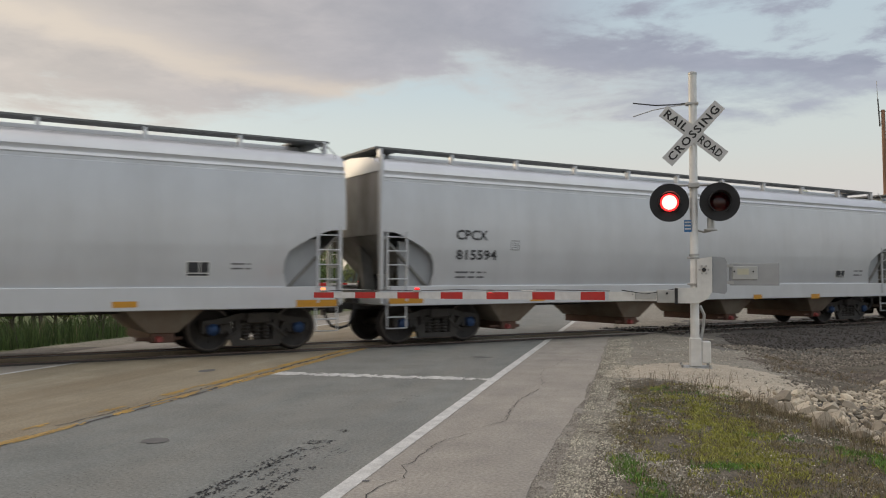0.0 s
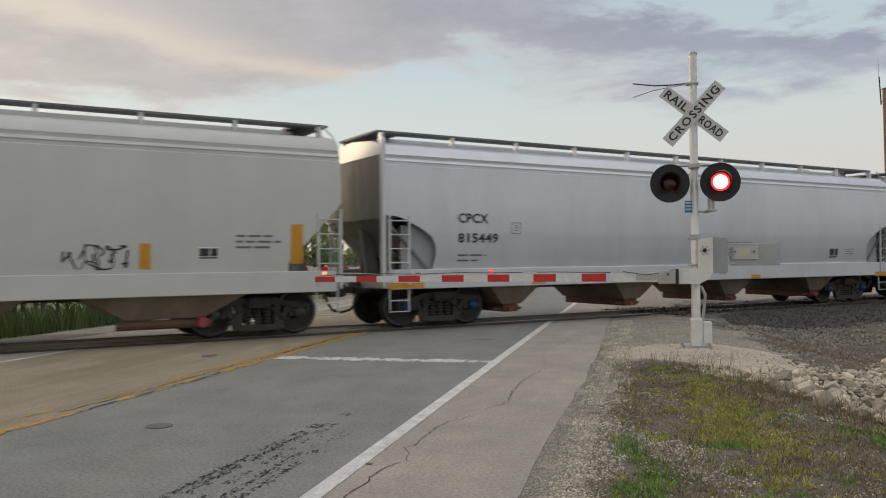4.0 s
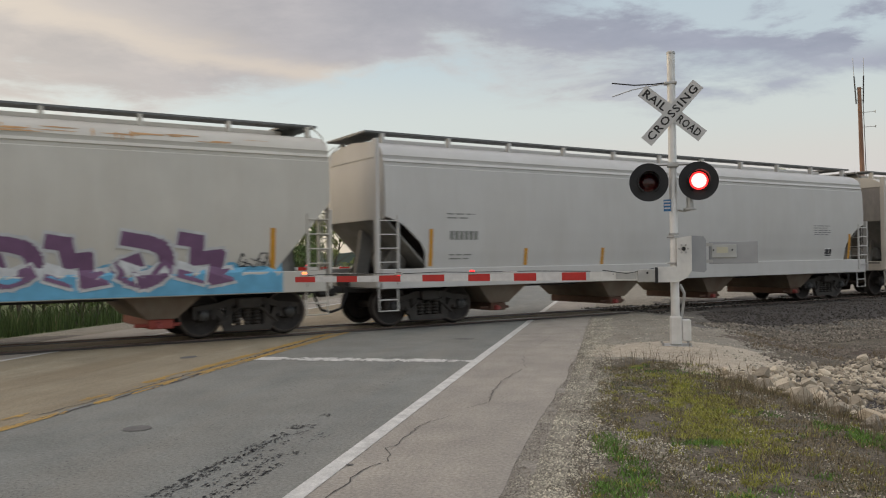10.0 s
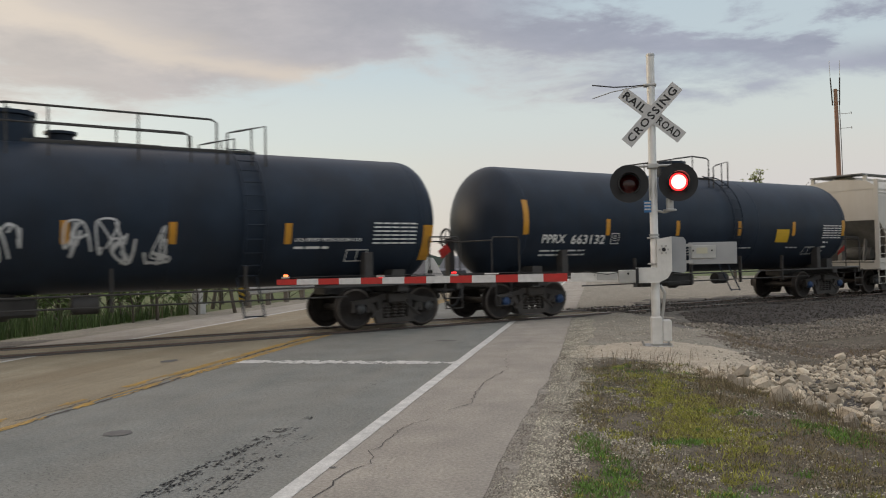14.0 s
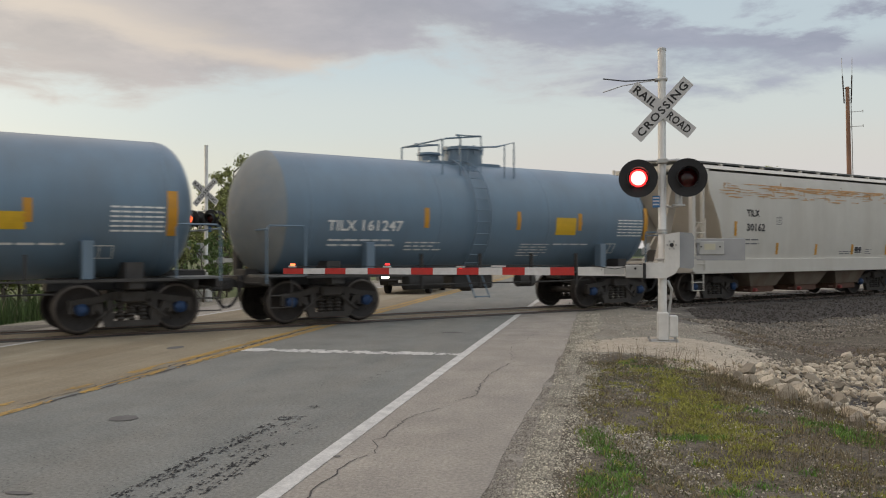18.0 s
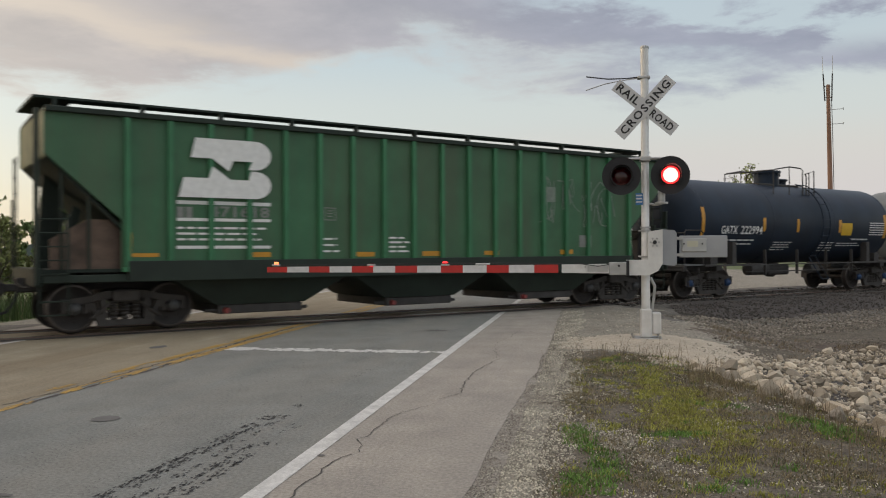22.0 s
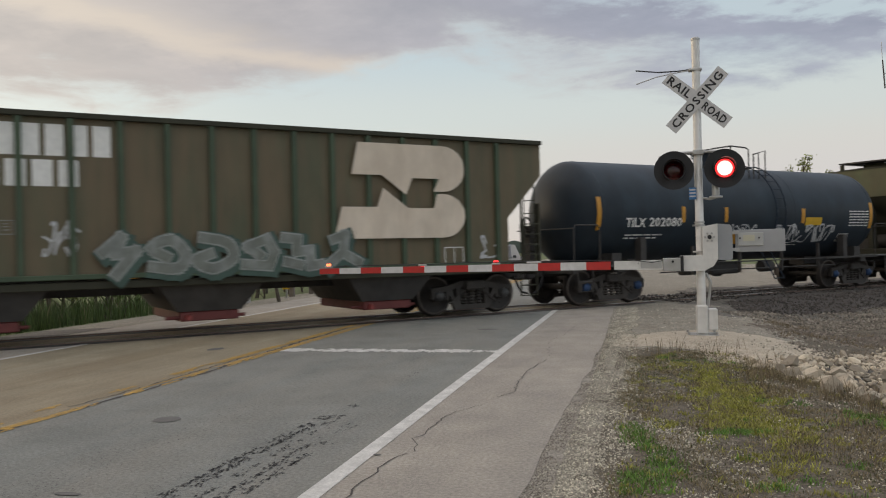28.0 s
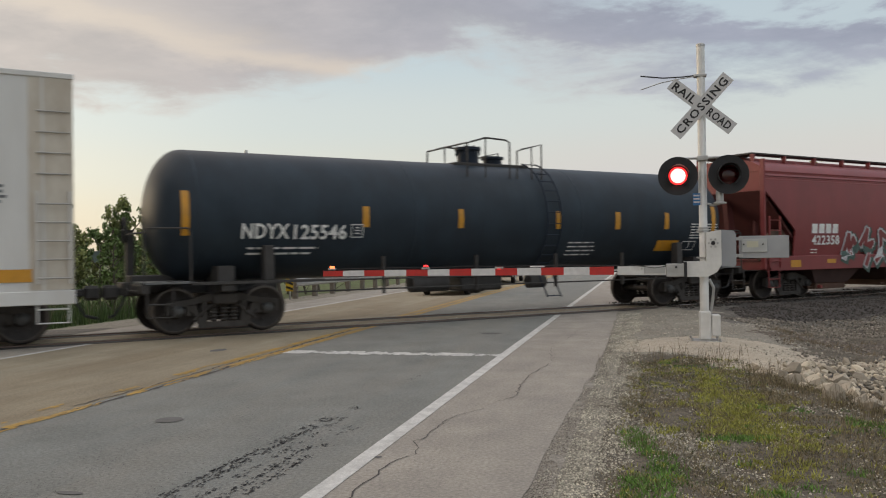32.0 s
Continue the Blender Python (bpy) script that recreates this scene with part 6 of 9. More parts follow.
decal(C["0"], "reflector", [(-9.35, -8.51, 0.95, 1.08)], SILL, M_ORANGE, "amber reflector strip", 0.006)
decal(C["0"], "reflector", [(-5.58, -5.15, 0.95, 1.06)], SILL, M_ORANGE, "amber reflector strip", 0.006)
decal(C["0"], "reflector", [(-2.97, -2.51, 0.94, 1.04)], SILL, M_ORANGE, "amber reflector strip", 0.006)
decal(C["0"], "reflector", [(2.48, 2.85, 0.89, 1.02)], SILL, M_ORANGE, "amber reflector strip", 0.006)
decal(C["0"], "reflector", [(5.15, 5.57, 0.87, 1.01)], SILL, M_ORANGE, "amber reflector strip", 0.006)
panel_box(C["0"], 6.45, 6.93, 1.50, 1.75, SF["0"])
decal(C["0"], "small_print", smallprint(7.41, 1.70, 0.55, 2, 0.04, 0.13, 10), SF["0"], M_DECALG)
words(C["1"], "CPCX", -7.58, 2.36, 0.21, 0.83, SF["1"], M_DECALK)
words(C["1"], "815600", -7.58, 1.91, 0.21, 1.11, SF["1"], M_DECALK)
decal(C["1"], "small_print", smallprint(-7.58, 1.63, 0.83, 2, 0.04, 0.11, 13), SF["1"], M_DECALG)
decal(C["1"], "stencil_square", frame_mark(-6.07, 2.14, 0.25), SF["1"], M_DECALG)
decal(C["1"], "placard", [(0.39, 1.17, 1.48, 1.74)], SF["1"], M_PLACARD, "orange placard", 0.006)
decal(C["1"], "small_print", smallprint(1.37, 1.97, 1.42, 8, 0.02, 0.07, 16), SF["1"], M_DECALG)
panel_box(C["1"], 6.17, 6.61, 1.53, 1.82, SF["1"])
decal(C["1"], "small_print", smallprint(7.02, 1.76, 0.50, 2, 0.03, 0.09, 18), SF["1"], M_DECALG)
decal(C["1"], "reflector", [(-9.32, -8.46, 0.95, 1.06)], SILL, M_ORANGE, "amber reflector strip", 0.006)
decal(C["1"], "reflector", [(-5.55, -5.11, 0.96, 1.06)], SILL, M_ORANGE, "amber reflector strip", 0.006)
decal(C["1"], "reflector", [(-2.98, -2.53, 0.95, 1.06)], SILL, M_ORANGE, "amber reflector strip", 0.006)
decal(C["1"], "reflector", [(0.07, 0.50, 0.95, 1.06)], SILL, M_ORANGE, "amber reflector strip", 0.006)
decal(C["1"], "reflector", [(8.34, 9.22, 0.92, 1.06)], SILL, M_ORANGE, "amber reflector strip", 0.006)
decal(C["1"], "reflector", [(4.87, 5.30, 0.97, 1.08)], SILL, M_ORANGE, "amber reflector strip", 0.006)
words(C["2"], "CPCX", -7.56, 2.36, 0.22, 0.82, SF["2"], M_DECALK)
words(C["2"], "815449", -7.56, 1.91, 0.22, 1.10, SF["2"], M_DECALK)
decal(C["2"], "small_print", smallprint(-7.56, 1.61, 0.87, 2, 0.04, 0.12, 27), SF["2"], M_DECALG)
decal(C["2"], "stencil_square", frame_mark(-6.08, 2.12, 0.27), SF["2"], M_DECALG)
decal(C["2"], "placard", [(0.43, 1.13, 1.46, 1.71)], SF["2"], M_PLACARD, "orange placard", 0.006)
decal(C["2"], "small_print", smallprint(1.32, 1.94, 1.39, 8, 0.02, 0.07, 30), SF["2"], M_DECALG)
decal(C["2"], "reflector", [(-9.35, -8.45, 0.92, 1.04)], SILL, M_ORANGE, "amber reflector strip", 0.006)
decal(C["2"], "reflector", [(-5.51, -5.09, 0.94, 1.03)], SILL, M_ORANGE, "amber reflector strip", 0.006)
decal(C["2"], "reflector", [(-2.95, -2.56, 0.92, 1.02)], SILL, M_ORANGE, "amber reflector strip", 0.006)
decal(C["2"], "reflector", [(0.02, 0.42, 0.92, 1.02)], SILL, M_ORANGE, "amber reflector strip", 0.006)
decal(C["2"], "reflector", [(2.40, 2.79, 0.92, 1.02)], SILL, M_ORANGE, "amber reflector strip", 0.006)
decal(C["2"], "reflector", [(8.53, 9.41, 0.87, 1.01)], SILL, M_ORANGE, "amber reflector strip", 0.006)
panel_box(C["2"], 6.13, 6.59, 1.47, 1.79, SF["2"])
decal(C["2"], "small_print", smallprint(6.98, 1.74, 0.53, 3, 0.02, 0.07, 38), SF["2"], M_DECALG)
words(C["3"], "GACX", -7.45, 2.30, 0.22, 0.79, SF["3"], M_DECALK)
words(C["3"], "1480", -7.47, 1.90, 0.21, 0.73, SF["3"], M_DECALK)
decal(C["3"], "small_print", smallprint(-7.42, 1.68, 1.07, 2, 0.03, 0.10, 41), SF["3"], M_DECALG)
decal(C["3"], "stencil_square", frame_mark(-5.88, 2.16, 0.28), SF["3"], M_DECALG)
decal(C["3"], "reflector", [(-8.07, -7.94, 1.47, 2.32)], SF["3"], M_ORANGE, "amber reflector strip", 0.006)
decal(C["3"], "reflector", [(-5.42, -5.27, 1.49, 1.89)], SF["3"], M_ORANGE, "amber reflector strip", 0.006)
decal(C["3"], "reflector", [(-2.77, -2.63, 1.46, 1.89)], SF["3"], M_ORANGE, "amber reflector strip", 0.006)
decal(C["3"], "reflector", [(5.25, 5.45, 1.41, 1.88)], SF["3"], M_ORANGE, "amber reflector strip", 0.006)
decal(C["3"], "reflector", [(8.14, 8.40, 1.48, 2.27)], SF["3"], M_ORANGE, "amber reflector strip", 0.006)
graffiti(C["3"], 3.97, 5.05, 1.42, 1.83, SF["3"], 4, "blackchalk", 48)
panel_box(C["3"], 6.31, 6.70, 1.58, 1.81, SF["3"])
decal(C["3"], "small_print", smallprint(7.03, 2.01, 0.92, 3, 0.04, 0.11, 50), SF["3"], M_DECALG)
words(C["4"], "EQUX", -7.51, 2.47, 0.24, 0.80, SF["4"], M_DECALK)
words(C["4"], "13937", -7.52, 2.04, 0.23, 0.84, SF["4"], M_DECALK)
decal(C["4"], "small_print", smallprint(-7.53, 1.79, 0.92, 2, 0.04, 0.12, 53), SF["4"], M_DECALG)
decal(C["4"], "stencil_square", frame_mark(-6.04, 2.33, 0.27), SF["4"], M_DECALG)
decal(C["4"], "paint_patch", [(3.13, 5.30, 1.48, 2.30)], SF["4"], M_PATCH, "blue-grey paint-out patch", 0.006)
decal(C["4"], "paint_patch", [(6.07, 7.09, 1.51, 1.89)], SF["4"], M_PATCH, "blue-grey paint-out patch", 0.006)
decal(C["4"], "paint_patch", [(7.09, 8.05, 1.50, 2.22)], SF["4"], M_PATCH, "blue-grey paint-out patch", 0.006)
decal(C["4"], "paint_patch", [(-2.11, 0.51, 1.46, 2.24)], SF["4"], M_PATCH, "blue-grey paint-out patch", 0.006)
decal(C["4"], "paint_patch", [(3.85, 5.65, 1.08, 1.44)], SILL, M_PATCH2, "pale blue paint-out on the sill", 0.006)
panel_box(C["4"], 5.35, 5.74, 1.61, 1.89, SF["4"])
decal(C["4"], "small_print", smallprint(5.93, 2.88, 0.62, 3, 0.02, 0.06, 61), SF["4"], M_DECALG)
decal(C["4"], "small_print", smallprint(5.96, 2.43, 1.19, 5, 0.04, 0.11, 62), SF["4"], M_DECALG)
decal(C["4"], "small_print", smallprint(0.74, 1.63, 1.90, 2, 0.03, 0.09, 63), SF["4"], M_DECALR)
decal(C["4"], "reflector", [(-8.72, -7.82, 1.06, 1.20)], SILL, M_ORANGE, "amber reflector strip", 0.006)
decal(C["4"], "reflector", [(7.62, 8.49, 1.04, 1.23)], SILL, M_ORANGE, "amber reflector strip", 0.006)
decal(C["4"], "reflector", [(4.72, 5.15, 1.07, 1.19)], SILL, M_ORANGE, "amber reflector strip", 0.006)
decal(C["4"], "yellow_mark", [(5.91, 6.04, 1.48, 1.61)], SF["4"], M_PLACARD, "", 0.006)
decal(C["5"], "lettering_bar", blocks(-7.44, 1.97, 0.20, 0.80, 6), SF["5"], M_DECALF)
decal(C["5"], "small_print", smallprint(-7.45, 1.61, 0.68, 2, 0.03, 0.09, 69), SF["5"], M_DECALF)
decal(C["5"], "small_print", smallprint(-7.52, 2.54, 0.79, 2, 0.03, 0.09, 70), SF["5"], M_DECALF)
decal(C["5"], "reflector", [(-7.99, -7.89, 1.37, 2.21)], SF["5"], M_ORANGE, "amber reflector strip", 0.006)
decal(C["5"], "reflector", [(-5.29, -5.19, 1.36, 1.77)], SF["5"], M_ORANGE, "amber reflector strip", 0.006)
decal(C["5"], "reflector", [(-2.78, -2.68, 1.34, 1.77)], SF["5"], M_ORANGE, "amber reflector strip", 0.006)
decal(C["5"], "reflector", [(-0.03, 0.08, 1.37, 1.76)], SF["5"], M_ORANGE, "amber reflector strip", 0.006)
decal(C["5"], "reflector", [(2.82, 2.93, 1.36, 1.75)], SF["5"], M_ORANGE, "amber reflector strip", 0.006)
decal(C["5"], "reflector", [(8.23, 8.36, 1.36, 2.17)], SF["5"], M_ORANGE, "amber reflector strip", 0.006)
decal(C["5"], "placard", [(0.11, 0.81, 1.42, 1.69)], SF["5"], M_PLACARD, "yellow placard", 0.006)
decal(C["5"], "small_print", smallprint(6.33, 2.41, 0.95, 5, 0.02, 0.07, 78), SF["5"], M_DECALG)
panel_box(C["5"], 6.94, 7.33, 1.44, 1.70, SF["5"])
decal(C["5"], "paint_patch", [(-5.13, -4.73, 1.04, 1.15)], SILL, M_PINK, "pink paint mark", 0.006)
decal(C["5"], "small_print", smallprint(-4.24, 1.06, 1.04, 1, 0.05, 0.14, 81), SF["5"], M_DECALG)
decal(C["5"], "yellow_mark", [(-5.78, -5.62, 1.08, 1.16)], SILL, M_PLACARD, "", 0.006)
words(C["6"], "PSPX", -7.42, 2.12, 0.22, 0.81, SF["6"], M_DECALK)
words(C["6"], "2671", -7.42, 1.73, 0.21, 0.65, SF["6"], M_DECALK)
decal(C["6"], "small_print", smallprint(-7.48, 1.47, 1.43, 2, 0.03, 0.09, 85), SF["6"], M_DECALG)
decal(C["6"], "stencil_square", frame_mark(-6.07, 1.88, 0.26), SF["6"], M_DECALG)
def spray_band(car, x0, x1, z0, z1, surf, material, seed):
    """A loose sprayed band with a wavy upper edge."""
    g = Geo()
    n = max(4, int((x1 - x0) / .12))
    tops = [z1 - (z1 - z0) * (.25 + .45 * abs(noise.noise((i * .37, seed, 0))) + .3 * abs(noise.noise((i * .11, seed, 5)))) for i in range(n + 1)]
    for i in range(n):
        a, b = x0 + (x1 - x0) * i / n, x0 + (x1 - x0) * (i + 1) / n
        for k in range(6):
            p, q = [z0 + (t - z0) * k / 6 for t in (tops[i], tops[i + 1])], [z0 + (t - z0) * (k + 1) / 6 for t in (tops[i], tops[i + 1])]
            g.add([(a, surf(p[0]) - .006, p[0]), (b, surf(p[1]) - .006, p[1]), (b, surf(q[1]) - .006, q[1]), (a, surf(q[0]) - .006, q[0])], [(0, 1, 2, 3)])
    tagged(part("spray_band", g, material, car, "light blue sprayed band"), kind="stuff")


ON6 = lambda z: min(SF["6"](z), -1.588 if z < 1.345 else 0)
spray_band(C["6"], -5.9, 1.2, .92, 2.0, ON6, M_GBLUE, 3)
spray_band(C["6"], 1.2, 7.7, .92, 1.75, ON6, M_GBLUE, 8)
graffiti(C["6"], -4.95, -0.45, .93, 2.10, SF["6"], 5, "purple", 91)
graffiti(C["6"], 1.05, 6.70, 1.02, 2.16, SF["6"], 5, "purple", 92)
graffiti(C["6"], -6.05, -5.56, 1.39, 1.72, SF["6"], 3, "blackchalk", 93)
graffiti(C["6"], 6.82, 7.45, 1.44, 1.70, SF["6"], 3, "blackchalk", 94)
decal(C["6"], "reflector", [(-7.57, -7.46, 1.36, 2.23)], SF["6"], M_ORANGE, "amber reflector strip", 0.006)
decal(C["6"], "reflector", [(-5.45, -5.35, 1.39, 1.78)], SF["6"], M_ORANGE, "amber reflector strip", 0.006)
decal(C["6"], "reflector", [(-0.00, 0.11, 1.37, 1.77)], SF["6"], M_ORANGE, "amber reflector strip", 0.006)
decal(C["6"], "reflector", [(7.45, 7.56, 1.25, 2.20)], SF["6"], M_ORANGE, "amber reflector strip", 0.006)
decal(C["6"], "reflector", [(-0.05, 0.03, 1.40, 1.78)], SF["6"], M_ORANGE, "amber reflector strip", 0.006)
decal(C["6"], "reflector", [(1.73, 1.82, 1.37, 1.77)], SF["6"], M_ORANGE, "amber reflector strip", 0.006)
decal(C["6"], "reflector", [(3.63, 3.72, 1.35, 1.76)], SF["6"], M_ORANGE, "amber reflector strip", 0.006)
panel_box(C["6"], 5.80, 6.24, 1.36, 1.68, SF["6"])
decal(C["6"], "small_print", smallprint(0.05, 1.61, 0.66, 3, 0.03, 0.09, 103), SF["6"], M_DECALG)
words(C["7"], "PPRX", -6.47, 1.92, 0.22, 0.78, SF["7"], M_DECALW)
words(C["7"], "663132", -5.49, 1.89, 0.25, 1.21, SF["7"], M_DECALW)
decal(C["7"], "small_print", smallprint(-6.43, 1.71, 1.68, 2, 0.04, 0.11, 106), SF["7"], M_DECALW)
decal(C["7"], "stencil_square", frame_mark(-4.03, 1.89, 0.29), SF["7"], M_DECALW)
decal(C["7"], "reflector", [(-7.11, -6.94, 2.14, 3.01)], SF["7"], M_ORANGE, "amber reflector strip", 0.006)
decal(C["7"], "reflector", [(-4.26, -4.12, 2.12, 2.56)], SF["7"], M_ORANGE, "amber reflector strip", 0.006)
decal(C["7"], "reflector", [(-1.48, -1.34, 2.12, 2.54)], SF["7"], M_ORANGE, "amber reflector strip", 0.006)
decal(C["7"], "reflector", [(1.32, 1.47, 2.12, 2.56)], SF["7"], M_ORANGE, "amber reflector strip", 0.006)
decal(C["7"], "reflector", [(4.11, 4.27, 2.12, 2.57)], SF["7"], M_ORANGE, "amber reflector strip", 0.006)
decal(C["7"], "reflector", [(6.95, 7.13, 2.12, 2.65)], SF["7"], M_ORANGE, "amber reflector strip", 0.006)
decal(C["7"], "placard", [(3.28, 3.95, 1.91, 2.32)], SF["7"], M_PLACARD, "yellow placard", 0.006)
decal(C["7"], "small_print", smallprint(-1.39, 1.71, 1.07, 3, 0.03, 0.08, 115), SF["7"], M_DECALW)
decal(C["7"], "small_print", smallprint(1.38, 1.73, 0.86, 1, 0.03, 0.10, 116), SF["7"], M_DECALW)
decal(C["7"], "small_print", smallprint(3.98, 1.73, 0.79, 1, 0.03, 0.10, 117), SF["7"], M_DECALW)
decal(C["7"], "data_table", data_table(5.84, 6.96, 2.04, 2.52), SF["7"], M_DECALW)
decal(C["7"], "small_print", smallprint(5.96, 1.88, 0.30, 3, 0.05, 0.15, 119), SF["7"], M_DECALW)
decal(C["7"], "data_frame", data_frame(5.04, 5.62, 1.51, 1.76), SF["7"], M_DECALW)
decal(C["8"], "lettering_bar", blocks(-7.44, 2.37, 0.49, 3.54, 6), SF["8"], M_DECALW)
decal(C["8"], "reflector", [(-4.92, -4.80, 1.95, 2.38)], SF["8"], M_ORANGE, "amber reflector strip", 0.006)
decal(C["8"], "reflector", [(-1.70, -1.57, 1.94, 2.37)], SF["8"], M_ORANGE, "amber reflector strip", 0.006)
decal(C["8"], "reflector", [(0.85, 0.99, 1.95, 2.37)], SF["8"], M_ORANGE, "amber reflector strip", 0.006)
decal(C["8"], "reflector", [(2.73, 2.87, 1.94, 2.36)], SF["8"], M_ORANGE, "amber reflector strip", 0.006)
decal(C["8"], "reflector", [(5.07, 5.22, 1.93, 2.36)], SF["8"], M_ORANGE, "amber reflector strip", 0.006)
decal(C["8"], "reflector", [(8.43, 8.68, 1.55, 2.35)], SF["8"], M_ORANGE, "amber reflector strip", 0.006)
decal(C["8"], "stencil_square", frame_mark(-4.73, 1.94, 0.32), SF["8"], M_DECALW)
graffiti(C["8"], -4.20, -2.30, 1.80, 2.26, SF["8"], 7, "chalk", 129)
graffiti(C["8"], -1.52, 0.21, 1.64, 2.28, SF["8"], 5, "chalk", 130)
graffiti(C["8"], 0.91, 2.77, 1.60, 2.35, SF["8"], 5, "chalk", 131)
words(C["8"], "LIQUEFIED PETROLEUM GAS", 5.30, 1.97, .085, 1.55, SF["8"], M_DECALW)
decal(C["8"], "small_print", smallprint(5.30, 1.83, 0.95, 1, 0.05, 0.15, 132), SF["8"], M_DECALW)
decal(C["8"], "data_table", data_table(7.15, 8.28, 1.93, 2.45), SF["8"], M_DECALW)
decal(C["8"], "data_frame", data_frame(6.54, 7.06, 1.55, 1.81), SF["8"], M_DECALW)
words(C["9"], "TILX", -3.57, 2.60, 0.21, 0.61, SF["9"], M_DECALK)
words(C["9"], "30162", -3.57, 2.16, 0.23, 0.88, SF["9"], M_DECALK)
decal(C["9"], "small_print", smallprint(-3.60, 1.88, 0.86, 2, 0.04, 0.12, 137), SF["9"], M_DECALG)
decal(C["9"], "stencil_square", frame_mark(-2.09, 2.38, 0.24), SF["9"], M_DECALG)
decal(C["9"], "reflector", [(-4.15, -4.04, 2.01, 2.44)], SF["9"], M_ORANGE, "amber reflector strip", 0.006)
decal(C["9"], "reflector", [(-4.16, -4.05, 1.45, 1.81)], SF["9"], M_ORANGE, "amber reflector strip", 0.006)
decal(C["9"], "reflector", [(-2.08, -1.97, 1.45, 1.81)], SF["9"], M_ORANGE, "amber reflector strip", 0.006)
decal(C["9"], "reflector", [(-0.01, 0.11, 1.43, 1.78)], SF["9"], M_ORANGE, "amber reflector strip", 0.006)
decal(C["9"], "reflector", [(2.09, 2.23, 1.44, 1.78)], SF["9"], M_ORANGE, "amber reflector strip", 0.006)
decal(C["9"], "reflector", [(4.38, 4.50, 2.00, 2.46)], SF["9"], M_ORANGE, "amber reflector strip", 0.006)
decal(C["9"], "reflector", [(4.24, 4.37, 1.42, 1.78)], SF["9"], M_ORANGE, "amber reflector strip", 0.006)
panel_box(C["9"], 2.28, 2.72, 1.47, 1.72, SF["9"])
decal(C["9"], "small_print", smallprint(1.41, 1.52, 0.79, 2, 0.03, 0.07, 147), SF["9"], M_DECALG)
decal(C["9"], "small_print", smallprint(2.95, 1.60, 0.49, 3, 0.02, 0.07, 148), SF["9"], M_DECALG)
words(C["10"], "TILX", -4.50, 2.00, 0.22, 0.68, SF["10"], M_DECALW)
words(C["10"], "161247", -3.67, 2.00, 0.24, 1.01, SF["10"], M_DECALW)
decal(C["10"], "small_print", smallprint(-4.44, 1.78, 1.69, 2, 0.04, 0.11, 151), SF["10"], M_DECALW)
decal(C["10"], "reflector", [(-2.09, -1.96, 2.09, 2.55)], SF["10"], M_ORANGE, "amber reflector strip", 0.006)
decal(C["10"], "reflector", [(0.59, 0.71, 2.08, 2.53)], SF["10"], M_ORANGE, "amber reflector strip", 0.006)
decal(C["10"], "reflector", [(2.60, 2.73, 2.09, 2.53)], SF["10"], M_ORANGE, "amber reflector strip", 0.006)
decal(C["10"], "reflector", [(5.03, 5.18, 1.85, 2.74)], SF["10"], M_ORANGE, "amber reflector strip", 0.006)
decal(C["10"], "placard", [(1.86, 2.54, 1.97, 2.41)], SF["10"], M_PLACARD, "yellow placard", 0.006)
decal(C["10"], "small_print", smallprint(-2.51, 1.74, 1.04, 3, 0.03, 0.08, 157), SF["10"], M_DECALW)
decal(C["10"], "small_print", smallprint(0.82, 1.72, 1.04, 5, 0.02, 0.07, 158), SF["10"], M_DECALW)
decal(C["10"], "small_print", smallprint(1.89, 1.72, 1.49, 1, 0.03, 0.09, 159), SF["10"], M_DECALW)
decal(C["10"], "data_table", data_table(4.04, 4.99, 1.96, 2.45), SF["10"], M_DECALW)
decal(C["10"], "data_frame", data_frame(3.69, 4.10, 1.50, 1.76), SF["10"], M_DECALW)
words(C["11"], "HOKX", -4.63, 1.96, 0.26, 0.89, SF["11"], M_DECALW)
words(C["11"], "286286", -3.58, 1.95, 0.29, 1.20, SF["11"], M_DECALW)
decal(C["11"], "small_print", smallprint(-4.47, 1.76, 1.68, 2, 0.04, 0.12, 164), SF["11"], M_DECALW)
decal(C["11"], "reflector", [(-5.56, -5.40, 1.89, 2.77)], SF["11"], M_ORANGE, "amber reflector strip", 0.006)
decal(C["11"], "reflector", [(-2.35, -2.20, 2.07, 2.51)], SF["11"], M_ORANGE, "amber reflector strip", 0.006)
decal(C["11"], "reflector", [(0.25, 0.40, 2.05, 2.52)], SF["11"], M_ORANGE, "amber reflector strip", 0.006)
decal(C["11"], "reflector", [(2.43, 2.58, 2.07, 2.49)], SF["11"], M_ORANGE, "amber reflector strip", 0.006)
decal(C["11"], "reflector", [(4.88, 5.07, 1.85, 2.70)], SF["11"], M_ORANGE, "amber reflector strip", 0.006)
decal(C["11"], "placard", [(1.71, 2.47, 1.94, 2.25)], SF["11"], M_PLACARD, "yellow placard", 0.006)
decal(C["11"], "small_print", smallprint(-2.62, 1.71, 1.03, 3, 0.03, 0.08, 171), SF["11"], M_DECALW)
decal(C["11"], "small_print", smallprint(0.71, 1.70, 1.35, 4, 0.03, 0.08, 172), SF["11"], M_DECALW)
decal(C["11"], "small_print", smallprint(2.02, 1.67, 1.36, 1, 0.04, 0.11, 173), SF["11"], M_DECALW)
decal(C["11"], "data_table", data_table(3.87, 4.85, 1.92, 2.45), SF["11"], M_DECALW)
decal(C["11"], "data_frame", data_frame(3.45, 3.96, 1.42, 1.67), SF["11"], M_DECALW)
words(C["12"], "GATX", -4.48, 1.99, 0.25, 0.80, SF["12"], M_DECALW)
words(C["12"], "222994", -3.51, 1.98, 0.27, 1.11, SF["12"], M_DECALW)
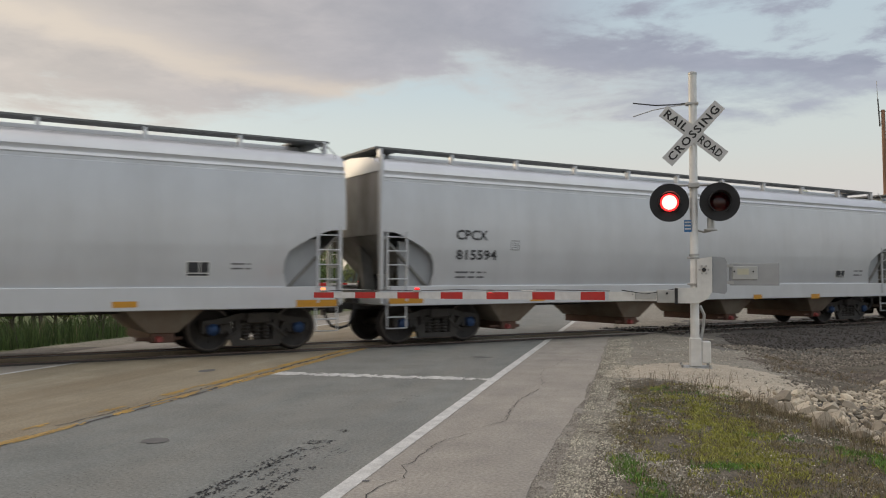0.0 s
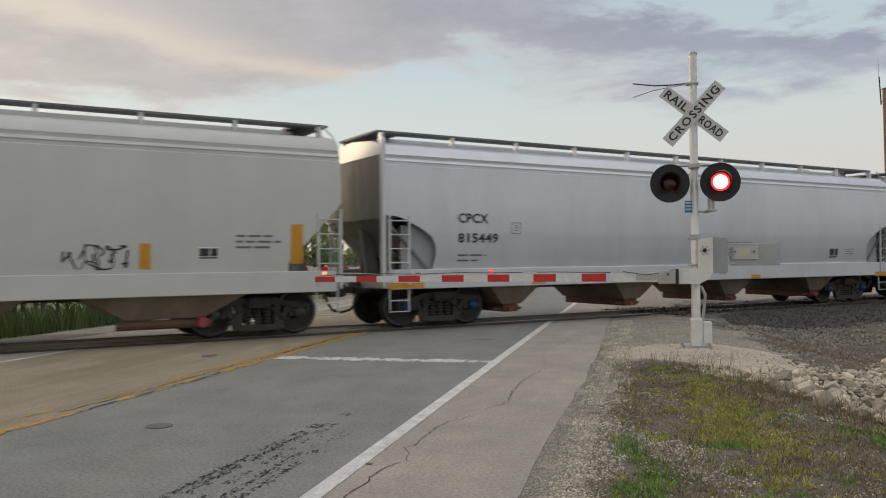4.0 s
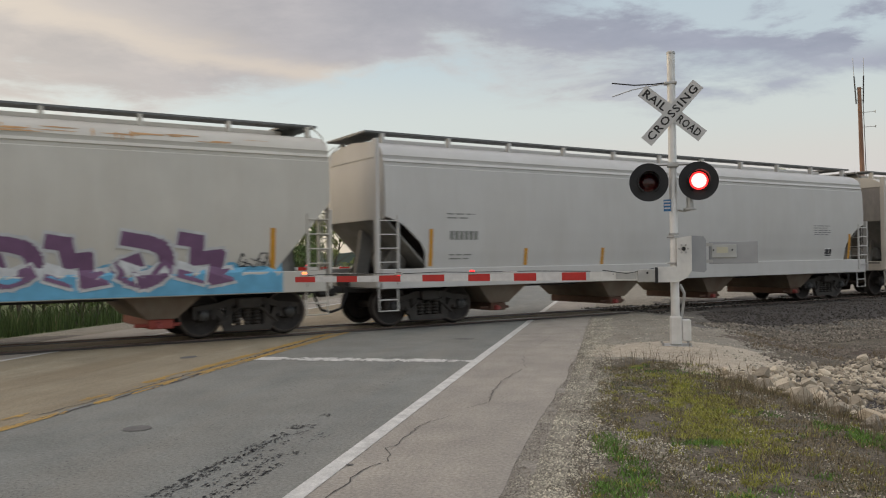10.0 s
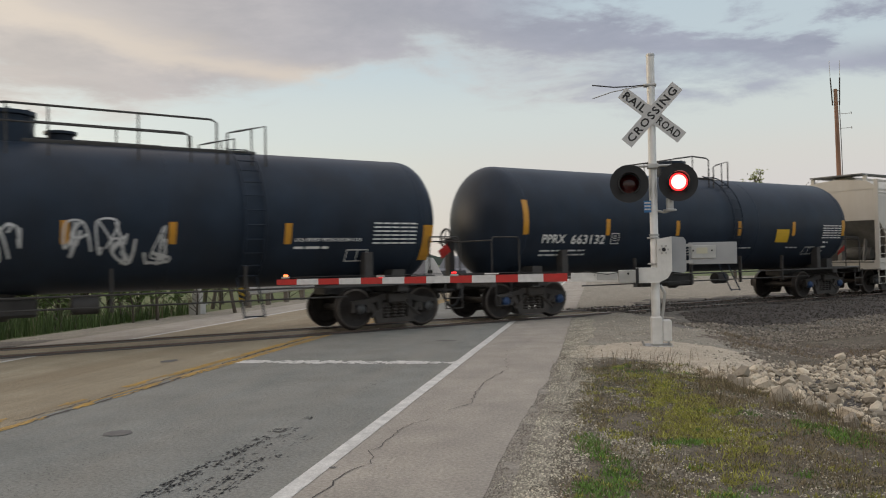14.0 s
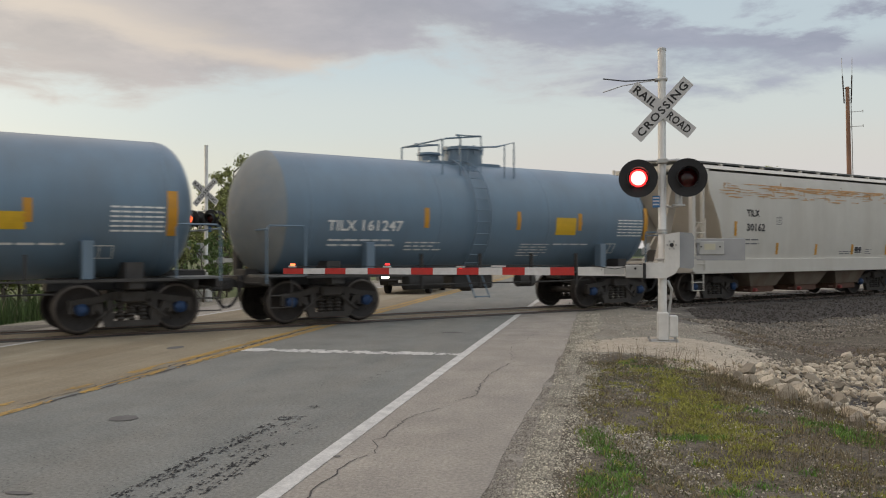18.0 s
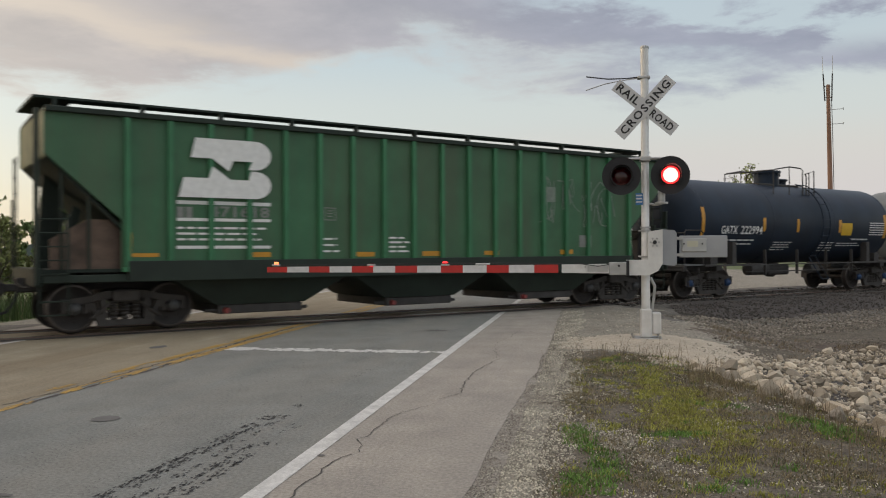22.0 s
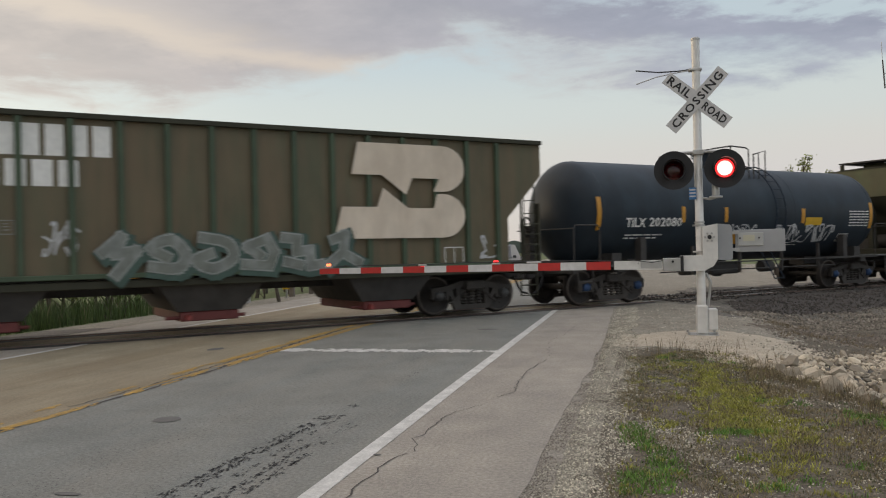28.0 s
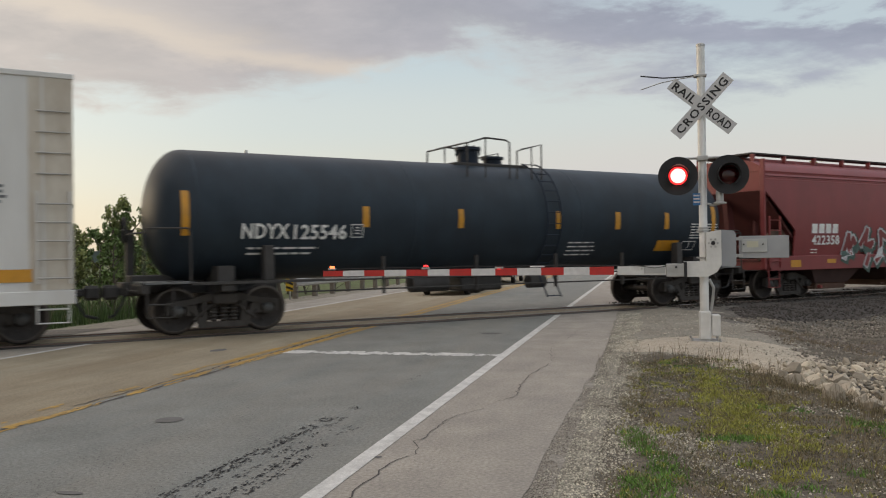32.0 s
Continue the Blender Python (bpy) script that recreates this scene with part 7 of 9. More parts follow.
decal(C["12"], "small_print", smallprint(-4.32, 1.78, 1.67, 2, 0.04, 0.12, 178), SF["12"], M_DECALW)
decal(C["12"], "reflector", [(-5.40, -5.25, 1.92, 2.79)], SF["12"], M_ORANGE, "amber reflector strip", 0.006)
decal(C["12"], "reflector", [(-2.36, -2.21, 2.08, 2.52)], SF["12"], M_ORANGE, "amber reflector strip", 0.006)
decal(C["12"], "reflector", [(-0.49, -0.34, 2.07, 2.51)], SF["12"], M_ORANGE, "amber reflector strip", 0.006)
decal(C["12"], "reflector", [(2.03, 2.20, 2.08, 2.52)], SF["12"], M_ORANGE, "amber reflector strip", 0.006)
decal(C["12"], "reflector", [(5.06, 5.25, 1.89, 2.76)], SF["12"], M_ORANGE, "amber reflector strip", 0.006)
decal(C["12"], "placard", [(2.22, 2.90, 1.98, 2.41)], SF["12"], M_PLACARD, "yellow placard", 0.006)
decal(C["12"], "small_print", smallprint(-1.57, 1.72, 1.03, 4, 0.03, 0.08, 185), SF["12"], M_DECALW)
decal(C["12"], "small_print", smallprint(1.17, 1.71, 1.03, 4, 0.03, 0.09, 186), SF["12"], M_DECALW)
decal(C["12"], "small_print", smallprint(2.17, 1.69, 1.71, 2, 0.03, 0.08, 187), SF["12"], M_DECALW)
decal(C["12"], "small_print", smallprint(2.97, 1.82, 1.16, 1, 0.05, 0.14, 188), SF["12"], M_DECALW)
decal(C["12"], "data_table", data_table(4.05, 5.08, 2.00, 2.51), SF["12"], M_DECALW)
decal(C["13"], "white_line", [(-5.66, -3.79, 2.43, 2.50)], SF["13"], M_DECALW, "", 0.006)
decal(C["13"], "lettering_bar", blocks(-5.66, 2.17, 0.21, 0.32, 2), SF["13"], M_DECALF)
words(C["13"], "471618", -5.05, 2.19, 0.22, 1.23, SF["13"], M_DECALF)
decal(C["13"], "white_line", [(-5.66, -3.79, 2.11, 2.17)], SF["13"], M_DECALW, "", 0.006)
decal(C["13"], "small_print", smallprint(-5.66, 1.96, 1.87, 3, 0.04, 0.11, 194), SF["13"], M_DECALW)
decal(C["13"], "white_line", [(-5.67, -3.79, 1.58, 1.64)], SF["13"], M_DECALW, "", 0.006)
emblem(C["13"], -5.66, -3.81, 2.56, 3.70, SF["13"], M_DECALW)
decal(C["13"], "reflector", [(-6.57, -6.48, 1.45, 1.88)], SF["13"], M_ORANGE, "amber reflector strip", 0.006)
decal(C["13"], "reflector", [(-6.48, -6.00, 1.43, 1.50)], SF["13"], M_ORANGE, "amber reflector strip", 0.006)
decal(C["13"], "reflector", [(-4.20, -3.79, 1.41, 1.51)], SF["13"], M_ORANGE, "amber reflector strip", 0.006)
decal(C["13"], "reflector", [(-1.83, -1.39, 1.40, 1.50)], SF["13"], M_ORANGE, "amber reflector strip", 0.006)
decal(C["13"], "reflector", [(-0.14, 0.32, 1.40, 1.51)], SF["13"], M_ORANGE, "amber reflector strip", 0.006)
decal(C["13"], "reflector", [(1.62, 2.05, 1.41, 1.51)], SF["13"], M_ORANGE, "amber reflector strip", 0.006)
decal(C["13"], "reflector", [(4.05, 4.51, 1.41, 1.53)], SF["13"], M_ORANGE, "amber reflector strip", 0.006)
decal(C["13"], "stencil_square", frame_mark(-2.60, 2.17, 0.27), SF["13"], M_DECALF)
decal(C["13"], "small_print", smallprint(-2.68, 1.76, 0.45, 3, 0.04, 0.13, 205), SF["13"], M_DECALW)
decal(C["13"], "small_print", smallprint(-1.01, 1.79, 0.55, 4, 0.04, 0.10, 206), SF["13"], M_DECALW)
decal(C["13"], "pale_mark", [(4.73, 5.16, 1.59, 1.90)], SF["13"], M_DECALF, "", 0.006)
decal(C["13"], "scrape", [(3.49, 3.90, 2.74, 3.12)], SF["13"], M_DECALG2, "", 0.006)
graffiti(C["13"], 3.35, 6.03, 2.22, 3.30, SF["13"], 5, "faint", 209)
round_emblem(C["14"], 4.94, 5.66, 3.01, 3.67, SF["14"], M_DECALW, M_RED_C)
decal(C["14"], "reflector", [(-1.24, -1.13, 0.99, 1.40)], SF["14"], M_ORANGE, "amber reflector strip", 0.006)
decal(C["14"], "reflector", [(1.35, 1.47, 0.97, 1.41)], SF["14"], M_ORANGE, "amber reflector strip", 0.006)
decal(C["14"], "reflector", [(4.00, 4.09, 1.22, 1.42)], SF["14"], M_ORANGE, "amber reflector strip", 0.006)
decal(C["14"], "reflector", [(6.63, 6.75, 1.28, 1.85)], SF["14"], M_ORANGE, "amber reflector strip", 0.006)
panel_box(C["14"], 5.08, 5.56, 1.27, 1.60, SF["14"])
decal(C["14"], "lettering_bar", blocks(-5.36, 1.78, 0.22, 1.32, 4), SF["14"], M_DECALW)
words(C["14"], "432870", -5.43, 1.44, 0.21, 1.53, SF["14"], M_DECALW)
decal(C["14"], "stencil_square", frame_mark(-3.51, 1.55, 0.25), SF["14"], M_DECALW)
decal(C["14"], "reflector", [(-6.45, -6.32, 1.35, 1.84)], SF["14"], M_ORANGE, "amber reflector strip", 0.006)
graffiti(C["14"], -1.10, 0.85, 1.01, 1.96, SF["14"], 5, "thinchalk", 220)
graffiti(C["14"], 1.50, 2.06, 1.31, 1.82, SF["14"], 3, "chalk", 221)
graffiti(C["14"], 2.39, 3.03, 1.29, 1.72, SF["14"], 3, "chalk", 222)
graffiti(C["14"], 4.25, 5.04, 1.24, 1.84, SF["14"], 3, "thinchalk", 223)
graffiti(C["14"], -6.28, -5.68, 1.37, 1.86, SF["14"], 4, "chalk", 224)
graffiti(C["14"], -2.70, -0.00, 1.29, 1.93, SF["14"], 6, "thinchalk", 225)
graffiti(C["14"], 5.66, 6.45, 1.22, 1.91, SF["14"], 3, "thinchalk", 226)
emblem(C["15"], -5.46, -3.76, 2.55, 3.66, SF["15"], M_DECALW)
decal(C["15"], "white_line", [(-5.49, -3.73, 2.36, 2.43)], SF["15"], M_DECALW, "", 0.006)
decal(C["15"], "white_line", [(-5.49, -3.74, 2.05, 2.12)], SF["15"], M_DECALW, "", 0.006)
decal(C["15"], "small_print", smallprint(-5.50, 1.88, 1.76, 2, 0.05, 0.15, 230), SF["15"], M_DECALW)
decal(C["15"], "white_line", [(-5.51, -3.75, 1.54, 1.61)], SF["15"], M_DECALW, "", 0.006)
panel_box(C["15"], 4.62, 5.06, 1.60, 1.90, SF["15"])
decal(C["15"], "reflector", [(1.36, 1.78, 1.42, 1.54)], SF["15"], M_ORANGE, "amber reflector strip", 0.006)
decal(C["15"], "reflector", [(3.81, 4.26, 1.41, 1.53)], SF["15"], M_ORANGE, "amber reflector strip", 0.006)
decal(C["15"], "pale_mark", [(0.70, 0.96, 1.42, 1.55)], SF["15"], M_DECALF, "", 0.006)
decal(C["15"], "pale_mark", [(3.18, 3.42, 1.42, 1.54)], SF["15"], M_DECALF, "", 0.006)
graffiti(C["15"], -2.53, -1.63, 1.40, 2.39, SF["15"], 2, "chalk", 237)
decal(C["15"], "small_print", smallprint(2.90, 1.71, 0.45, 3, 0.03, 0.09, 238), SF["15"], M_DECALF)
decal(C["15"], "small_print", smallprint(5.91, 1.71, 0.57, 4, 0.02, 0.06, 239), SF["15"], M_DECALF)
words(C["16"], "TILX", -5.00, 2.02, 0.24, 0.70, SF["16"], M_DECALW)
words(C["16"], "202080", -4.17, 2.03, 0.24, 1.21, SF["16"], M_DECALW)
decal(C["16"], "small_print", smallprint(-4.95, 1.80, 1.67, 2, 0.03, 0.08, 242), SF["16"], M_DECALW)
decal(C["16"], "reflector", [(-5.98, -5.84, 1.95, 2.80)], SF["16"], M_ORANGE, "amber reflector strip", 0.006)
decal(C["16"], "reflector", [(-2.95, -2.81, 2.14, 2.57)], SF["16"], M_ORANGE, "amber reflector strip", 0.006)
decal(C["16"], "reflector", [(-1.23, -1.10, 2.14, 2.56)], SF["16"], M_ORANGE, "amber reflector strip", 0.006)
decal(C["16"], "reflector", [(2.20, 2.36, 2.10, 2.55)], SF["16"], M_ORANGE, "amber reflector strip", 0.006)
decal(C["16"], "reflector", [(5.69, 5.86, 1.93, 2.77)], SF["16"], M_ORANGE, "amber reflector strip", 0.006)
decal(C["16"], "placard", [(2.41, 3.20, 2.04, 2.28)], SF["16"], M_PLACARD, "yellow placard", 0.006)
decal(C["16"], "placard", [(-0.79, -0.07, 1.52, 1.82)], SF["16"], M_ORANGE, "orange placard", 0.006)
graffiti(C["16"], -0.91, 0.26, 1.76, 2.06, SF["16"], 4, "chalk", 250)
graffiti(C["16"], 1.08, 3.91, 1.56, 2.03, SF["16"], 9, "chalk", 251)
decal(C["16"], "data_table", data_table(4.61, 5.65, 2.01, 2.55), SF["16"], M_DECALW)
decal(C["16"], "data_frame", data_frame(4.24, 4.76, 1.53, 1.77), SF["16"], M_DECALW)
decal(C["16"], "small_print", smallprint(-2.08, 1.76, 1.02, 3, 0.02, 0.07, 254), SF["16"], M_DECALW)
decal(C["16"], "small_print", smallprint(1.37, 1.52, 1.00, 2, 0.02, 0.07, 255), SF["16"], M_DECALW)
decal(C["17"], "lettering_bar", blocks(-5.54, 3.32, 0.55, 3.83, 10), SF["17"], M_DECALW)
decal(C["17"], "lettering_bar", blocks(-5.55, 2.79, 0.46, 3.31, 8), SF["17"], M_DECALW)
emblem(C["17"], 2.45, 5.63, 1.81, 3.83, SF["17"], M_DECALP)
graffiti(C["17"], -2.15, 3.05, 1.14, 2.02, lambda z: -1.645, 6, "silver", 259)
graffiti(C["17"], -2.92, -2.33, 1.60, 2.17, SF["17"], 3, "chalk", 260)
decal(C["17"], "reflector", [(-6.40, -5.93, 1.23, 1.35)], SF["17"], M_ORANGE, "amber reflector strip", 0.006)
decal(C["17"], "reflector", [(-6.40, -5.93, 1.03, 1.14)], SF["17"], M_ORANGE, "amber reflector strip", 0.006)
decal(C["17"], "stencil_square", frame_mark(-3.60, 1.96, 0.25), SF["17"], M_DECALF)
decal(C["17"], "small_print", smallprint(-5.48, 1.59, 1.46, 3, 0.05, 0.14, 264), SF["17"], M_DECALF)
words(C["17"], "403", -4.62, 1.80, 0.28, 0.57, SF["17"], M_DECALF)
graffiti(C["17"], 6.06, 6.60, 1.35, 1.84, SF["17"], 2, "chalk", 266)
decal(C["17"], "data_frame", data_frame(5.12, 5.62, 1.22, 1.60), SF["17"], M_DECALW)
decal(C["17"], "reflector", [(0.77, 1.23, 1.12, 1.26)], SF["17"], M_ORANGE, "amber reflector strip", 0.006)
decal(C["17"], "reflector", [(-1.81, -1.38, 1.14, 1.25)], SF["17"], M_ORANGE, "amber reflector strip", 0.006)
decal(C["18"], "lettering_bar", blocks(-5.25, 2.00, 0.29, 1.34, 4), SF["18"], M_DECALW)
words(C["18"], "422358", -5.25, 1.65, 0.29, 1.36, SF["18"], M_DECALW)
round_emblem(C["18"], 3.73, 5.20, 1.77, 3.19, SF["18"], M_DECALW, M_RED_C)
graffiti(C["18"], -3.79, 0.41, 0.92, 2.22, SF["18"], 5, "outline", 273)
graffiti(C["18"], 0.80, 4.35, 1.06, 2.15, SF["18"], 6, "outline2", 274)
decal(C["18"], "reflector", [(-6.27, -5.80, 0.99, 1.20)], SILL, M_ORANGE, "amber reflector strip", 0.006)
decal(C["18"], "reflector", [(-4.54, -4.11, 1.09, 1.21)], SILL, M_ORANGE, "amber reflector strip", 0.006)
decal(C["18"], "reflector", [(6.43, 6.83, 0.90, 1.04)], SILL, M_ORANGE, "amber reflector strip", 0.006)
panel_box(C["18"], 4.83, 5.29, 1.45, 1.72, SF["18"])
decal(C["18"], "small_print", smallprint(-5.26, 1.49, 0.39, 2, 0.03, 0.09, 279), SF["18"], M_DECALW)
decal(C["18"], "small_print", smallprint(5.54, 1.71, 0.48, 3, 0.02, 0.07, 280), SF["18"], M_DECALW)
words(C["19"], "NDYX", -6.27, 1.88, 0.30, 0.98, SF["19"], M_DECALW)
words(C["19"], "125546", -5.19, 1.86, 0.31, 1.16, SF["19"], M_DECALW)
decal(C["19"], "small_print", smallprint(-6.12, 1.67, 1.63, 2, 0.04, 0.11, 283), SF["19"], M_DECALW)
decal(C["19"], "stencil_square", frame_mark(-3.92, 1.90, 0.28), SF["19"], M_DECALW)
decal(C["19"], "reflector", [(-7.43, -7.28, 1.94, 2.80)], SF["19"], M_ORANGE, "amber reflector strip", 0.006)
decal(C["19"], "reflector", [(-3.66, -3.51, 2.12, 2.56)], SF["19"], M_ORANGE, "amber reflector strip", 0.006)
decal(C["19"], "reflector", [(-1.27, -1.13, 2.11, 2.54)], SF["19"], M_ORANGE, "amber reflector strip", 0.006)
decal(C["19"], "reflector", [(1.54, 1.68, 2.10, 2.54)], SF["19"], M_ORANGE, "amber reflector strip", 0.006)
decal(C["19"], "reflector", [(3.47, 3.63, 2.10, 2.54)], SF["19"], M_ORANGE, "amber reflector strip", 0.006)
decal(C["19"], "reflector", [(5.22, 5.37, 2.11, 2.55)], SF["19"], M_ORANGE, "amber reflector strip", 0.006)
decal(C["19"], "reflector", [(7.02, 7.17, 1.95, 2.75)], SF["19"], M_ORANGE, "amber reflector strip", 0.012)
decal(C["19"], "placard", [(5.06, 5.85, 1.53, 1.81)], SF["19"], M_ORANGE, "orange placard", 0.006)
decal(C["19"], "data_frame", data_frame(6.02, 6.53, 1.54, 1.79), SF["19"], M_DECALW)
decal(C["19"], "small_print", smallprint(2.03, 1.75, 0.97, 4, 0.03, 0.10, 293), SF["19"], M_DECALW)
decal(C["19"], "data_table", data_table(6.23, 7.28, 1.86, 2.31), SF["19"], M_DECALW)

M_RUST = mat("orange_rust_stain", (0.52, 0.31, 0.15), 0.85, var=.3, scale=3)


def rust_stains(car, surf, x0, x1, z0, z1, n, seed):
    """Blotches of rust that run along under the roof edge."""
    rnd = random.Random(seed)
    g = Geo()
    for _ in range(n):
        x, z = rnd.uniform(x0, x1), z1 - (z1 - z0) * rnd.random() ** 1.8
        a, b = rnd.uniform(.05, .5), rnd.uniform(.006, .03)
        if rnd.random() < .25:
            a, b = rnd.uniform(.01, .03), rnd.uniform(.04, .14)
        pts = [(x + a * math.cos(t) * rnd.uniform(.6, 1), z + b * math.sin(t) * rnd.uniform(.5, 1)) for t in [2 * math.pi * i / 10 for i in range(10)]]
        g.add([(px_, surf(pz_) - .007 - .0004 * (_ % 9), pz_) for px_, pz_ in pts], [tuple(range(10))])
    tagged(part("rust_stain", g, M_RUST, car, "orange rust stains under the roof edge"), kind="stuff")


rust_stains(C["9"], SF["9"], -4.6, 4.8, 3.15, 3.57, 150, 4)
rust_stains(C["9"], SF["9"], -2.6, 3.6, 3.30, 3.57, 90, 5)
rust_stains(C["6"], SF["6"], -7.8, 7.8, 3.82, 3.95, 60, 6)

# placards low on the tanks
for k, x, zz in (("7", 7.35, 1.62), ("8", 9.1, 1.75), ("10", 5.35, 1.62)):
    flat_shape(C[k], "hazard_placard", [[(x - .18, zz), (x, zz - .18), (x + .18, zz), (x, zz + .18)]], SF[k], M_DECALW if k == "10" else M_RED, "diamond placard", .02)
# the white car at the end of the train
u0, u1 = -332.0, -313.8
bx = thing("boxcar", "tall white insulated boxcar with amber reflectors", "boxcar", "cars of the freight train")
e = (u1 - u0) / 2
part("car_body", Geo().box(-e + .05, e - .05, -1.56, 1.56, .95, 4.72, .03), P_BOX, bx, "smooth white boxcar body")
for i in range(15):
    x = -e + .5 + (2 * e - 1.0) * i / 14
    part("panel_seam", Geo().box(x - .02, x + .02, -1.575, -1.562, 1.0, 4.68), P_BOX, bx)
part("side_sill", Geo().box(-e, e, -1.59, -1.45, .74, .98, .012), P_BOX, bx)
part("roof_edge", Geo().box(-e, e, -1.59, -1.5, 4.66, 4.76, .012), P_BOX, bx)
lad = part("ladder_rail", Geo().box(e - .62, e - .58, -1.66, -1.57, 1.1, 2.7).box(e - .10, e - .06, -1.66, -1.57, 1.1, 2.7), P_BOX, bx, "side ladder")
for i in range(5):
    part("rung", Geo().tube([(e - .6, -1.66, 1.2 + i * .32), (e - .08, -1.66, 1.2 + i * .32)], .016, 6), M_GALV, lad)
part("corner_panel", Geo().box(e - .72, e - .02, -1.572, -1.563, 1.0, 4.66), mat("stained_cream_panel", (0.56, 0.52, 0.45), .6, var=.12, scale=2, dirt=((.30, .22, .14), .55, 1.6, (1, 1, .4))), bx, "stained corner panel")
for i in range(4):
    part("grab_iron", Geo().tube([(e - .6, -1.60, 3.0 + i * .36), (e - .08, -1.60, 3.0 + i * .36)], .014, 6), M_GALV, bx)
decal(bx, "reflector", [(e - 1.25, e - .68, 1.14, 1.36)], lambda z: -1.575, M_ORANGE, "amber reflector strip")
decal(bx, "small_print", smallprint(e - 1.9, 2.75, .9, 4, .05, .09, 5), lambda z: -1.563, M_DECALG)
stirrup(bx, e - .6, .5, P_BOX)
part("underframe", Geo().box(-e + .3, e - .3, -.4, .4, .7, .95), M_UNDER, bx)
bogie(bx, e - 1.7, (u0 + u1) / 2, False)
bogie(bx, -(e - 1.7), (u0 + u1) / 2, False)
coupler(bx, e, 1, .52)
coupler(bx, -e, -1, .52)
CARS.append((bx, (u0 + u1) / 2))

# ---- foreground: stones, pebbles and grass beside the road ----
M_DRY = mat("dry_grass", (0.25, 0.205, 0.115), 0.9, var=.35, scale=6)
M_STALK = mat("dead_weed_stalks", (0.20, 0.16, 0.105), 0.9, var=.35, scale=6)
M_GREENG = mat("spring_grass", (0.14, 0.265, 0.048), 0.8, var=.4, scale=5)
M_LIME = mat("yellow_green_weeds", (0.36, 0.36, 0.075), 0.8, var=.35, scale=5)
M_PEBBLE = mat("mixed_pebbles", (0.49, 0.455, 0.37), 0.9, var=.4, scale=3)
M_BSTONE = mat("ballast_stones", (0.22, 0.195, 0.16), 0.9, var=.4, scale=2.5)
# Dark ballast, with the shadow under the train put into its colour.
M_DSTONE = mat("shaded_dark_ballast_stones", (0.075, 0.066, 0.058), 0.9, var=.4, scale=2.5)
M_CRACK = mat("crack_filler", (0.075, 0.068, 0.062), 0.9, var=.2)
M_FLECK = mat("dark_tar_flecks", (0.045, 0.045, 0.047), 0.85, var=.3, scale=5)


def stone_mesh(seed, material, sub=2):
    rnd = random.Random(seed)
    bm = bmesh.new()
    bmesh.ops.create_icosphere(bm, subdivisions=sub, radius=1)
    off = Vector((rnd.random() * 50, rnd.random() * 50, rnd.random() * 50))
    planes = [Vector((rnd.gauss(0, 1), rnd.gauss(0, 1), rnd.gauss(0, 1))).normalized() for _ in range(9)]
    cutat = [rnd.uniform(.36, .64) for _ in planes]
    for v in bm.verts:
        for p, c in zip(planes, cutat):
            d = v.co.dot(p)
            if d > c:
                v.co -= p * (d - c) * .97
        v.co *= 1 + .06 * noise.noise(v.co * 1.3 + off)
    k = Vector((rnd.uniform(1.1, 1.6), rnd.uniform(.9, 1.25), rnd.uniform(.75, 1.1)))
    for v in bm.verts:
        v.co = Vector((v.co.x * k.x, v.co.y * k.y, v.co.z * k.z))
    me = bpy.data.meshes.new("rock")
    bm.to_mesh(me); bm.free()
    me.materials.append(material)
    return me


rnd = random.Random(11)
M_STONE2 = mat("grey_limestone", (0.41, 0.365, 0.30), 0.9, var=0.3, scale=5, bump=0.8, bscale=14, dirt=((0.17, 0.16, 0.15), 0.5, 2.0, (1, 1, 1)))
M_STONE3 = mat("buff_limestone", (0.68, 0.54, 0.33), 0.9, var=0.25, scale=5, bump=0.8, bscale=14, dirt=((0.24, 0.20, 0.165), 0.45, 2.0, (1, 1, 1)))
kinds = [stone_mesh(i, (M_STONE, M_STONE2, M_STONE3)[i % 3]) for i in range(12)]
low_kinds = [stone_mesh(40 + i, M_STONE, 1) for i in range(9)]
M_RUBBLE = mat("mixed_limestone_rubble", (0.46, 0.40, 0.31), 0.9, var=0.25, scale=5, bump=0.6, bscale=14)
riprap = thing("riprap_bank", "bank of broken buff and grey limestone rocks in the ditch", "rocks")
placed = []
for i in range(34):        # large boulders along the edge
    t = i / 33
    x, y = 1.55 + 1.15 * t + rnd.gauss(0, .10), 11.3 - 3.9 * t + rnd.gauss(0, .15)
    r = rnd.uniform(.06, .11) + (.05 if rnd.random() < .25 else 0)
    if not any((x - a) ** 2 + (y - b) ** 2 < (.8 * (r + c)) ** 2 for a, b, c in placed):
        placed.append((x, y, r))
cells = {}
for q in placed:
    cells.setdefault((int(q[0] * 2), int(q[1] * 2)), []).append(q)
tries = 0
while len(placed) < 4200 and tries < 90000:
    tries += 1
    x, y = rnd.uniform(1.1, 9.0), rnd.uniform(5.6, 17.2)
    if not inside(x, y, ROCKS):
        continue
    r = rnd.uniform(.025, .06) + (.09 * rnd.random() if rnd.random() < .16 else 0)
    cell = (int(x * 2), int(y * 2))
    near_ = [q for i in (-1, 0, 1) for j in (-1, 0, 1) for q in cells.get((cell[0] + i, cell[1] + j), ())]
    if any((x - a) ** 2 + (y - b) ** 2 < (.66 * (r + c)) ** 2 for a, b, c in near_):
        continue
    placed.append((x, y, r))
    cells.setdefault(cell, []).append((x, y, r))
placed.sort(key=lambda p: p[0] ** 2 + p[1] ** 2)
rest = Geo()
